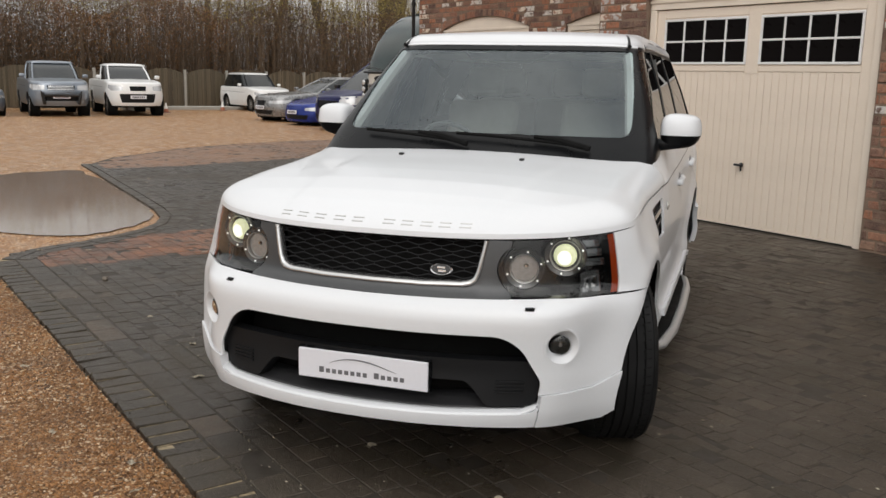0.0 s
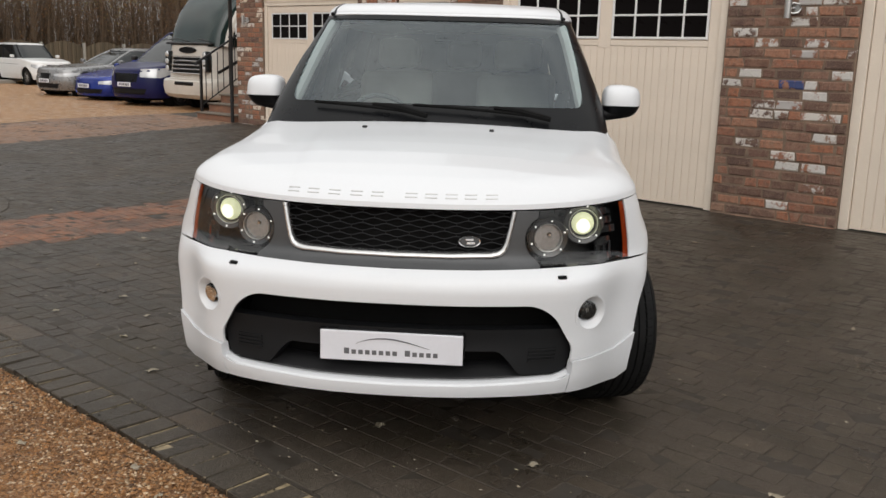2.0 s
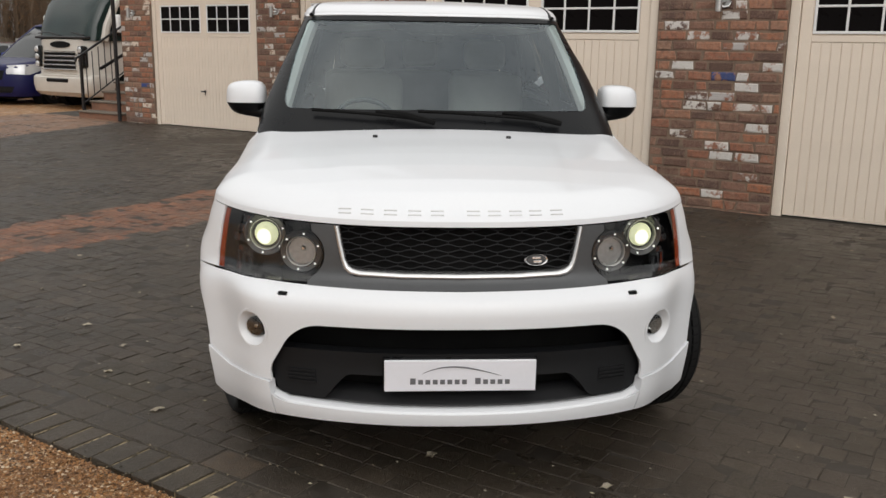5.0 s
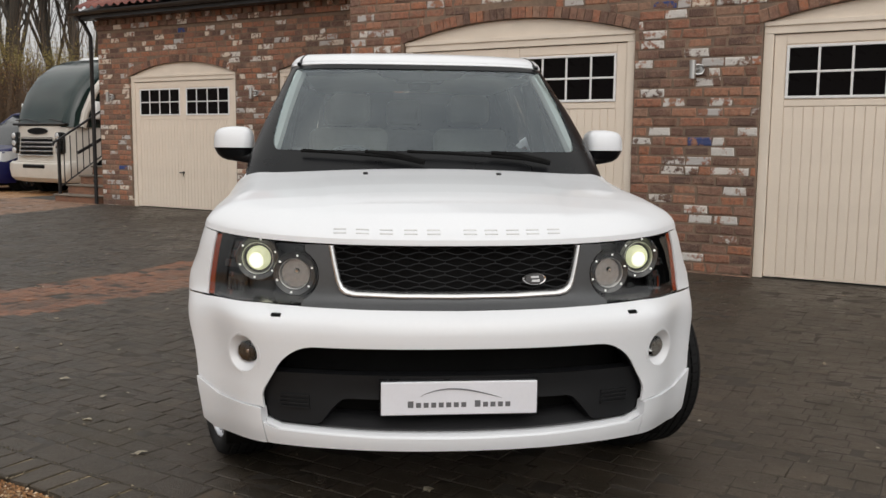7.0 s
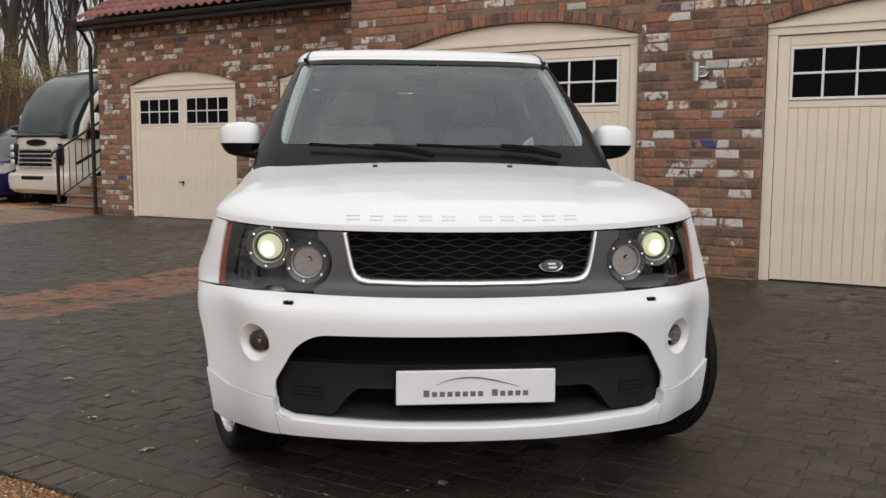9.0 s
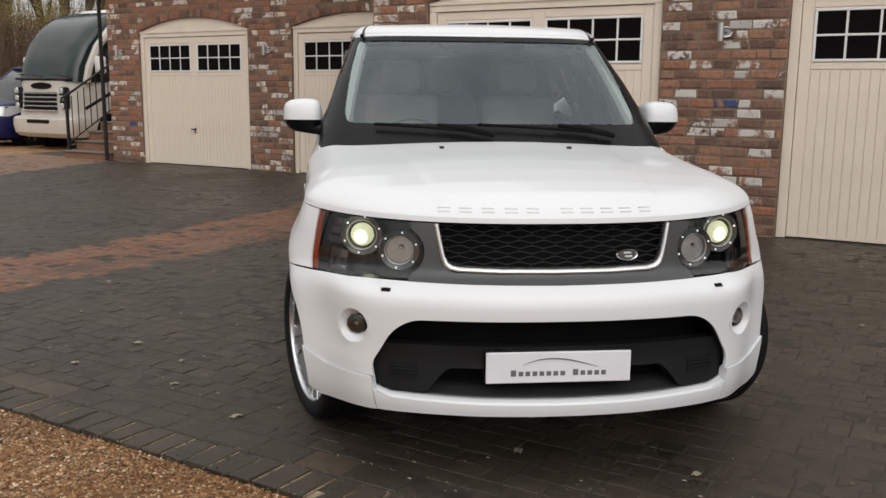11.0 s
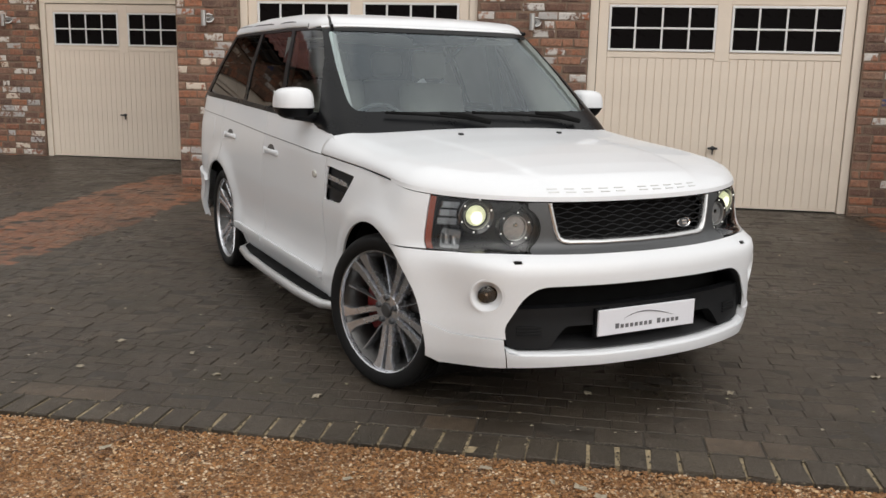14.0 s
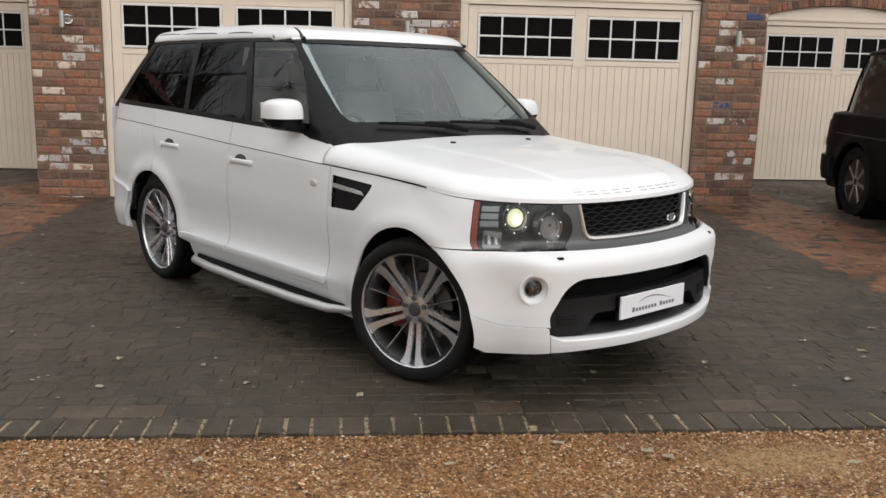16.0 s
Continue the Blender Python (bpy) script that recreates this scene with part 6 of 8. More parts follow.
        part("pillar_joint", tube(strip, [0.011] * 7 + [0.009, 0.004], 8), M_GLOSSBLACK, roof, smooth=True)
    # scuttle, wipers, mirrors
    cw = []
    for d, z in ((0.0, 1.150), (0.05, 1.158), (0.10, 1.165), (0.17, 1.20)):
        row = []
        for k in range(31):
            y = -0.80 + 1.6 * k / 30
            base = CAB(CAB.s_at_y(y, 1.16), 1.16)
            row.append((base[0] + 0.105 - d, y, z - 0.03 * (y / 0.8) ** 2 - 0.026))
        cw.append(row)
    sheet("scuttle_panel", cw, M_TRIM, CAR, "dark plastic scuttle below the windscreen", thick=0.006)
    for y0, y1, y2 in ((0.58, 0.30, -0.10), (-0.02, -0.30, -0.60)):
        def on_screen(y, z, off=0.018):
            p = CAB(CAB.s_at_y(y, z), z)
            return (p[0] + off, p[1], p[2] + 0.012)
        wiper = part("wiper", tube([on_screen(y0, 1.166, 0.035), on_screen(y0 - 0.06, 1.180, 0.035), on_screen((y0 + y1) / 2, 1.197, 0.036), on_screen(y1, 1.212, 0.034)], [0.013, 0.015, 0.017, 0.009], 8), M_LINER, CAR, "black wiper arm and blade", smooth=True)
        n = 9
        part("blade", tube([on_screen(y0 + (y2 - y0) * k / n, 1.172 + 0.006 * math.sin(math.pi * k / n) + 0.042 * k / n, 0.026) for k in range(n + 1)], 0.0085, 6), M_LINER, wiper, smooth=True)
    for sgn in (1, -1):
        mirror = thing_part("wing_mirror", CAR)
        tagged(mirror, "white door mirror with a black lower half")
        c = Vector((-1.085, sgn * 0.964, 1.250))
        for name, mat, low in (("cap", M_WHITE, False), ("base_shell", M_GLOSSBLACK, True)):
            bm = bmesh.new()
            bmesh.ops.create_uvsphere(bm, u_segments=40, v_segments=28, radius=1.0)
            for v in bm.verts:
                v.co = Vector([math.copysign(abs(t) ** 0.50, t) for t in v.co])
            bmesh.ops.bisect_plane(bm, geom=bm.verts[:] + bm.edges[:] + bm.faces[:], plane_co=(0, 0, -0.22), plane_no=(0, 0, 1 if low else -1), clear_outer=True)
            for v in bm.verts:
                px, py, pz = v.co.x, v.co.y * sgn, v.co.z          # py grows away from the door
                under = max(0.0, -0.22 - pz) / 0.78
                tall = 1 - 0.10 * max(0.0, py) * max(0.0, pz)
                fx = 0.112 * (1 - 0.13 * max(0.0, pz)) * (1 - 0.30 * under) * (1.0 if px > 0 else 0.75)
                fy = 0.101 * (1 - 0.05 * max(0.0, pz)) - (0.020 * under if py > 0 else 0.0)
                sweep = -0.030 * max(0.0, py) ** 2 if px > 0 else 0.0
                k = 0.985 if low else 1.0
                v.co = c + Vector((px * fx * k + sweep, sgn * py * fy * k, pz * tall * 0.088 + (0.012 * under * max(0.0, py)) + 0.004))
            part(name, bm, mat, mirror, smooth=True)
        part("arm", box((-0.055, -0.10, -0.032), (0.055, 0.10, 0.028), 0.024, 3, m=Matrix.Translation((-1.06, sgn * 0.885, 1.188)) @ pose(0, 0, 0, sgn * 9)), M_GLOSSBLACK, mirror, smooth=True)
        part("mirror_glass", box((-1.172, sgn * 0.964 - 0.080, 1.212), (-1.168, sgn * 0.964 + 0.080, 1.318), 0.001, 1), M_CHROME, mirror)


def liner_reach(cx, a):
    x, z = cx + 0.43 * math.cos(a), AXLE + 0.43 * math.sin(a)
    return float(BODY(BODY.at_x(x), z)[1]) - 0.045


def interior():
    part("floor_pan", box((-3.75, -0.80, 0.30), (0.25, 0.80, 0.36), 0.02), M_LINER, CAR)
    part("engine_block", box((-0.50, -0.48, 0.25), (0.42, 0.48, 0.88), 0.03), M_LINER, CAR)
    part("inner_shell", box((-3.70, -0.84, 0.62), (-0.62, 0.84, 0.70), 0.02), M_LINER, CAR)
    part("bulkhead", box((-0.70, -0.84, 0.40), (-0.62, 0.84, 1.06), 0.02), M_LINER, CAR)
    part("tail_panel", box((-3.88, -0.80, 0.35), (-3.84, 0.80, 1.19), 0.015), M_WHITE, CAR)
    for sgn in (1, -1):
        part("door_card", box((-3.3, sgn * 0.822 - 0.03, 0.62), (-0.95, sgn * 0.822 + 0.03, 1.165), 0.02), M_DASH, CAR)
        for cx in (0.0, WB):
            rows = []
            for y in (0.90, 0.80, 0.62, 0.50):
                rows.append([(cx + 0.43 * math.cos(a), sgn * min(y, liner_reach(cx, a)), AXLE + 0.43 * math.sin(a)) for a in [radians(-28 + 236 * k / 30) for k in range(31)]])
            sheet("wheel_liner", rows, M_LINER, CAR, thick=0.004)
            part("liner_wall", box((cx - 0.45, sgn * 0.5 - 0.012, 0.22), (cx + 0.45, sgn * 0.5 + 0.012, 0.84), 0.0), M_LINER, CAR)
    dash = [[(-0.80, y, 1.115 - 0.02 * (y / 0.7) ** 2) for y in np.linspace(-0.78, 0.78, 16)], [(-1.12, y, 1.115 - 0.02 * (y / 0.7) ** 2) for y in np.linspace(-0.78, 0.78, 16)],
            [(-1.22, y, 1.08) for y in np.linspace(-0.78, 0.78, 16)], [(-1.24, y, 0.75) for y in np.linspace(-0.78, 0.78, 16)]]
    sheet("dashboard", dash, M_DASH, CAR, "dark dashboard", thick=0.02)
    wheel = part("steering_wheel", lathe([(0.185 + 0.014 * math.cos(a), 0.014 * math.sin(a)) for a in [2 * math.pi * k / 10 for k in range(10)]], 36, "x", m=Matrix.Translation((-1.36, -0.37, 1.07)) @ pose(0, 0, 0, 0, 24, 0), closed=True), M_DASH, CAR, "dark steering wheel", smooth=True)
    part("hub", box((-0.03, -0.07, -0.06), (0.02, 0.07, 0.06), 0.02, 2, m=Matrix.Translation((-1.355, -0.37, 1.07)) @ pose(0, 0, 0, 0, 24, 0)), M_DASH, wheel, smooth=True)
    for a in (-90, 0, 180):
        part("spoke", box((-0.012, 0.05, -0.015), (0.012, 0.185, 0.015), 0.006, 2, m=Matrix.Translation((-1.36, -0.37, 1.07)) @ pose(0, 0, 0, 0, 24, 0) @ pose(0, 0, 0, a, 0, 0)), M_DASH, wheel)
    for x, ys in ((-1.85, (-0.38, 0.38)), (-2.75, (-0.45, 0.0, 0.45))):
        for y in ys:
            seat = thing_part("seat", CAR)
            tagged(seat, "cream leather seat with headrest")
            part("cushion", box((-0.10, -0.24, 0.66), (0.42, 0.24, 0.80), 0.05, 3, m=Matrix.Translation((x, y, 0))), M_SEAT, seat, smooth=True)
            part("backrest", box((-0.09, -0.235, 0.0), (0.05, 0.235, 0.60), 0.055, 3, m=Matrix.Translation((x - 0.10, y, 0.78)) @ pose(0, 0, 0, 0, -16, 0)), M_SEAT, seat, smooth=True)
            part("headrest", box((-0.05, -0.125, 0.0), (0.05, 0.125, 0.19), 0.045, 3, m=Matrix.Translation((x - 0.29, y, 1.385)) @ pose(0, 0, 0, 0, -10, 0)), M_SEAT, seat, smooth=True)
    head = [[(x, y, 1.655 - 0.03 * (y / 0.6) ** 2) for y in np.linspace(-0.62, 0.62, 9)] for x in np.linspace(-1.42, -3.2, 9)]
    sheet("headliner", head, M_HEADLINER, CAR, thick=0.01)
    panel("screen_frit", CAB, [(CAB.s_at_y(y, z), z) for y, z in ((-0.24, 1.647), (-0.19, 1.612), (-0.07, 1.606), (0.07, 1.606), (0.19, 1.612), (0.24, 1.647))], [], M_GLOSSBLACK, CAR, "dark printed patch behind the windscreen top", lift=-0.012, thick=0.002, step=0.05)
    part("sensor_pod", box((-1.37, -0.13, 1.585), (-1.235, 0.13, 1.655), 0.02, 2), M_BLACK, CAR, "dark sensor pod", smooth=True)
    part("interior_mirror", box((-1.345, -0.06, 1.55), (-1.30, 0.06, 1.60), 0.014, 2), M_BLACK, CAR, smooth=True)
    for sgn in (1, -1):
        part("pillar_lining", tube([tuple(CAB(np.array(CAB.s_at_y(sgn * y, z)), np.array(z)) - np.array((0.075, 0, 0.0))) for y, z in ((0.77, 1.12), (0.738, 1.25), (0.707, 1.4), (0.670, 1.55), (0.642, 1.635))], 0.032, 8), M_HEADLINER, CAR, "pale pillar lining", smooth=True)
        part("belt_pillar", tube([(-1.86, sgn * 0.80, 1.12), (-1.86, sgn * 0.70, 1.62)], 0.04, 8), M_DASH, CAR, smooth=True)
    part("rear_screen_blind", box((-3.52, -0.64, 1.15), (-3.50, 0.64, 1.655), 0.004, 1), M_LINER, CAR)


def wheel_at(x, sgn, steer, spin):
    """Tyre, alloy with split spokes, brake disc and red caliper; the outer face looks along +y of its own frame."""
    w = thing_part("wheel", CAR)
    w.matrix_local = pose(x, sgn * 0.802, 0.358, 0, 0, steer) @ (pose(0, 0, 0) if sgn > 0 else pose(0, 0, 0, 0, 0, 180))
    R = 0.358
    prof = [(0.272, -0.115), (0.30, -0.126), (0.330, -0.129), (0.345, -0.122), (0.353, -0.108)]
    for k, yy in enumerate((-0.086, -0.052, -0.018, 0.018, 0.052, 0.086)):
        prof += [(R, yy - 0.012), (R, yy + 0.012), (R - 0.008, yy + 0.0135), (R - 0.008, yy + 0.0195)]
    prof += [(0.353, 0.108), (0.345, 0.122), (0.330, 0.129), (0.305, 0.127), (0.290, 0.120), (0.283, 0.110)]
    tyre = part("tyre", lathe(prof, 72, "y", closed=True), M_TYRE, w, "black low-profile road tyre", smooth=True)
    bm = bmesh.new()
    for k in range(64):
        for sd in (-1, 1):
            box((-0.0035, sd * 0.084 - 0.016, R - 0.008), (0.0035, sd * 0.084 + 0.016, R - 0.0012), 0, 1, bm, pose(0, 0, 0, 0, 360 * k / 64 + (2 if sd > 0 else 0), 0) @ pose(0, 0, 0, 0, 0, sd * 18))
    tagged(part("tread_pattern", bm, M_LINER, tyre), kind="stuff")
    rim = part("rim", lathe([(0.286, 0.113), (0.2845, 0.1165), (0.280, 0.114), (0.274, 0.098), (0.275, 0.092), (0.281, 0.10)], 64, "y", closed=True), M_ALLOY, w, "machined silver alloy rim", smooth=True)
    part("rim_barrel", lathe([(0.2715, 0.097), (0.264, 0.085), (0.240, 0.03), (0.236, -0.09), (0.256, -0.112), (0.262, -0.112), (0.242, -0.085), (0.246, 0.03), (0.273, 0.090)], 64, "y", closed=True), M_ALLOYDARK, rim, smooth=True)
    part("barrel", lathe([(0.2365, -0.085), (0.2365, -0.08), (0.06, -0.078)], 32, "y"), M_ALLOYDARK, w)
    # spokes: five groups of two broad arms with a thin blade between
    pairs, thin = {}, None
    for k in range(5):
        for sd in (-1, 1):
            if sd not in pairs:
                pairs[sd] = part("spoke", spoke_mesh(sd), M_ALLOY, w, smooth=True)
                ob = pairs[sd]
            else:
                ob = new("spoke", pairs[sd].data)
                ob.parent = w
            ob.rotation_euler = (0, radians(72 * k + 36 + spin), 0)
        if thin is None:
            thin = part("thin_spoke", spoke_mesh(0), M_ALLOY, w, smooth=True)
            ob = thin
        else:
            ob = new("thin_spoke", thin.data)
            ob.parent = w
        ob.rotation_euler = (0, radians(72 * k + spin), 0)
    part("hub", lathe([(0.082, 0.02), (0.080, 0.058), (0.072, 0.068), (0.036, 0.070), (0.034, 0.062)], 40, "y"), M_ALLOY, w, smooth=True)
    part("centre_cap", lathe([(0.033, 0.05), (0.033, 0.074), (0.028, 0.079), (0.010, 0.080)], 32, "y"), M_GREYTRIM, w, "dark centre cap", smooth=True)
    nut = None
    for k in range(5):
        a = radians(72 * k + 90 - spin)
        if nut is None:
            nut = part("wheel_nut", lathe([(0.0145, 0.05), (0.0145, 0.078), (0.011, 0.082)], 6, "y"), M_DARKCHROME, w)
            ob = nut
        else:
            ob = new("wheel_nut", nut.data)
            ob.parent = w
        ob.location = (0.058 * math.cos(a), 0, 0.058 * math.sin(a))
    part("brake_disc", lathe([(0.175, -0.02), (0.175, 0.0), (0.09, 0.0), (0.085, 0.02)], 40, "y"), M_DISC, w, smooth=True)
    fw = -1 if sgn > 0 else 1
    cal = bmesh.new()
    for k in range(5):
        a = radians((0 if fw > 0 else 180) + (-32 + 16 * k))
        box((0.12, -0.05, -0.032), (0.205, 0.012, 0.032), 0.012, 2, cal, pose(0, 0, 0, 0, -math.degrees(a), 0))
    part("brake_caliper", cal, M_RED, w, "red brake caliper", smooth=True)
    return w


def spoke_mesh(side):
    """An arm along +z from the hub to the rim, dished; side 0 is the thin blade, -1 and 1 the two halves of a broad pair."""
    bm = bmesh.new()
    rows = []
    for k in range(11):
        t = k / 10
        r = 0.045 + 0.229 * t
        if side:
            flare = max(0.0, (t - 0.72) / 0.28) ** 2
            half = 0.0135 + 0.0055 * t + 0.013 * flare
            mid = side * (0.0185 + 0.013 * t + 0.014 * flare)
            face = 0.066 + 0.036 * t ** 1.6
        else:
            half, mid, face = 0.0036 + 0.0008 * t, 0.0, 0.048 + 0.040 * t ** 1.4
        deep = 0.05
        rows.append([bm.verts.new((mid + a, face - b, r)) for a, b in ((-half, deep), (-half, 0.006), (-half + 0.003, 0.0), (half - 0.003, 0.0), (half, 0.006), (half, deep))])
    for a, b in zip(rows, rows[1:]):
        for i in range(6):
            j = (i + 1) % 6
            bm.faces.new((a[i], a[j], b[j], b[i]))
    bm.faces.new(rows[0][::-1])
    bm.faces.new(rows[-1])
    bmesh.ops.recalc_face_normals(bm, faces=bm.faces[:])
    return bm


body_sides()
front_end()
headlights()
bonnet()
greenhouse()
interior()
for wx, st in ((-0.05, 18.5), (WB, 0.0)):
    for wsg in (1, -1):
        wheel_at(wx, wsg, st, 2 if wx > -1 else 25)

# ---- yard: fence, woods, steps, parked vehicles ----
M_CONCRETE = plain("pale_concrete", (0.34, 0.32, 0.28), 0.85, vary=0.2, bumpy=0.002)
M_ORANGE = plain("cone_orange", (0.34, 0.12, 0.06), 0.5, vary=0.15)
M_BARK = plain("grey_bark", (0.050, 0.043, 0.034), 0.9, vary=0.4, scale=3.0, fine=25.0, bumpy=0.01, world_space=True)
M_STEPBRICK = plain("step_brick", (0.24, 0.12, 0.075), 0.8, vary=0.4, scale=9.0, bumpy=0.003, world_space=True)
M_TREAD = plain("step_tread", (0.16, 0.13, 0.10), 0.7, vary=0.3, bumpy=0.002)


def leaf_material(name, stops):
    m, nt, p = nodes_of(name)
    v = coords(nt)
    zone = noise_tex(nt, v, 0.22, 3.0)
    rnd = random_of(nt, "island")
    fac = mix(nt, 0.45, zone, rnd)
    nt.links.new(ramp(nt, fac, stops), p.inputs["Base Color"])
    p.inputs["Roughness"].default_value = 0.65
    return m


M_BOARD = leaf_material("weathered_fence_board", [(0.2, (0.045, 0.034, 0.020)), (0.4, (0.12, 0.090, 0.055)), (0.6, (0.068, 0.054, 0.031)), (0.8, (0.16, 0.122, 0.076))])
M_LEAF_ORANGE = leaf_material("autumn_leaf_orange", [(0.2, (0.11, 0.066, 0.036)), (0.45, (0.17, 0.088, 0.038)), (0.65, (0.25, 0.115, 0.036)), (0.85, (0.22, 0.135, 0.045))])
M_LEAF_YELLOW = leaf_material("autumn_leaf_yellow", [(0.2, (0.14, 0.11, 0.035)), (0.45, (0.25, 0.20, 0.05)), (0.65, (0.32, 0.24, 0.06)), (0.85, (0.20, 0.19, 0.07))])
M_TWIG = leaf_material("brown_twigs", [(0.2, (0.082, 0.054, 0.034)), (0.5, (0.115, 0.076, 0.046)), (0.8, (0.155, 0.105, 0.064))])


def build_fence():
    fence = thing("fence", pose(-38.3, 0, 0), "weathered board fence with bowed tops and pale concrete posts", "fence", kind="structure")
    pitch = 1.86
    bm = bmesh.new()
    n = 18
    for k in range(n):
        f = (k + 0.5) / n * 2 - 1
        top = 1.42 + 0.24 * (1 - f * f)
        y = (k + 0.5) * (pitch - 0.12) / n - (pitch - 0.12) / 2
        box((-0.012 + 0.016 * (k % 2), y - 0.044, 0.02), (0.008 + 0.016 * (k % 2), y + 0.044, top), 0, 1, bm)
    for z in (0.35, 1.25):
        box((-0.06, -(pitch - 0.12) / 2, z - 0.04), (-0.016, (pitch - 0.12) / 2, z + 0.04), 0, 1, bm)
    panel_mesh = None
    y = -5.5
    k = 0
    while y < 36:
        if panel_mesh is None:
            ob = part("panel", bm, M_BOARD, fence)
            panel_mesh = ob.data
        else:
            ob = new("panel", panel_mesh)
            ob.parent = fence
        ob.location = (0, y + pitch / 2, -0.03)
        post = part("post", box((-0.06, y - 0.055, -0.1), (0.06, y + 0.055, 1.58), 0.01, 1), M_CONCRETE, fence, "pale concrete post") if k == 0 else new("post", fence_post)
        if k == 0:
            fence_post = post.data
        else:
            post.parent = fence
            post.location = (0, pitch * k, 0)
        y += pitch
        k += 1
    strip = thing("concrete_strip", pose(-36.6, 12.4, -0.04), "low pale concrete edging before the fence", "kerb", kind="structure")
    part("slab", box((-0.5, -2.4, 0), (0.5, 2.4, 0.14), 0.02, 1), M_CONCRETE, strip)


def build_hedge():
    rng = np.random.default_rng(21)
    # upright twigs
    vs, fs = [], []
    for k in range(8000):
        y = rng.uniform(-8, 40)
        x = -39.0 - rng.random() ** 1.3 * 5.0
        tall = (4.3 + 0.9 * noise.noise((y * 0.35, 1.0, 2.0)) + (0.6 if y > 15 else 0)) * rng.uniform(0.55, 1.12) * (1.5 if (y > 9 and rng.random() < 0.3) else 1.0)
        r = rng.uniform(0.008, 0.022)
        lean = rng.normal(0, 0.16, 2)
        o = len(vs)
        for t in (0.0, 0.5, 1.0):
            cx, cy = x + lean[0] * tall * t * t * 0.6, y + lean[1] * tall * t * t * 0.6 + 0.05 * math.sin(k + t * 5)
            rr = r * (1.1 - 0.85 * t)
            for a in (0.0, 2.1, 4.2):
                vs.append((cx + rr * math.cos(a), cy + rr * math.sin(a), tall * t - 0.05))
        for lv in (0, 3):
            for a in range(3):
                b = (a + 1) % 3
                fs.append((o + lv + a, o + lv + b, o + lv + 3 + b, o + lv + 3 + a))
    twigs = tagged(mesh_object("hedge_twigs", vs, fs, M_TWIG), "thicket of bare brown upright twigs behind the fence", "hedge", kind="stuff")

    def leaves(name, count, material, label, pick):
        vs, fs = [], []
        for k in range(count):
            x, y, z, s = pick()
            a = rng.normal(0, 1, (2, 3))
            u = a[0] / np.linalg.norm(a[0])
            w = np.cross(u, a[1])
            w /= np.linalg.norm(w)
            o = len(vs)
            c = np.array((x, y, z))
            vs.extend([tuple(c - u * s), tuple(c + w * s * 0.55), tuple(c + u * s), tuple(c - w * s * 0.55)])
            fs.append((o, o + 1, o + 2, o + 3))
        tagged(mesh_object(name, vs, fs, material), label, "hedge", kind="stuff")

    def pick_orange():
        while True:
            y = rng.uniform(-8, 30)
            if y > 16 and rng.random() < 0.75:
                continue
            top = 4.35 + 0.9 * noise.noise((y * 0.35, 1.0, 2.0))
            z = top * (1 - 0.85 * rng.random() ** 1.25)
            x = -39.0 - rng.random() * 2.6
            d = noise.noise((x * 0.9, y * 0.9, z * 0.9))
            if d > -0.25 + 0.2 * (z < 2.2):
                return x, y, z, rng.uniform(0.02, 0.048)

    def pick_yellow():
        while True:
            y = rng.uniform(2, 38)
            if y < 15 and rng.random() < 0.7:
                continue
            top = 5.3 + 0.9 * noise.noise((y * 0.35, 1.0, 2.0))
            z = top - abs(rng.normal(0, 0.8)) + rng.normal(0, 0.55)
            x = -39.2 - rng.random() * 4
            if noise.noise((x * 1.1, y * 1.1, z * 0.8 + 9)) > -0.05:
                return x, y, z, rng.uniform(0.022, 0.055)

    def pick_brown():
        while True:
            y = rng.uniform(-8, 40)
            z = 0.1 + 4.6 * rng.random()
            x = -39.6 - rng.random() * 4
            if noise.noise((x * 0.8, y * 0.8, z * 0.5 + 4)) > -0.3:
                return x, y, z, rng.uniform(0.022, 0.055)

    leaves("hedge_leaves_orange", 105000, M_LEAF_ORANGE, "orange brown autumn leaves of the tall hedge", pick_orange)
    leaves("hedge_leaves_yellow", 42000, M_LEAF_YELLOW, "yellow green leaf tips along the hedge top", pick_yellow)
    leaves("hedge_leaves_brown", 190000, M_TWIG, "dull brown dry leaves low in the thicket", pick_brown)


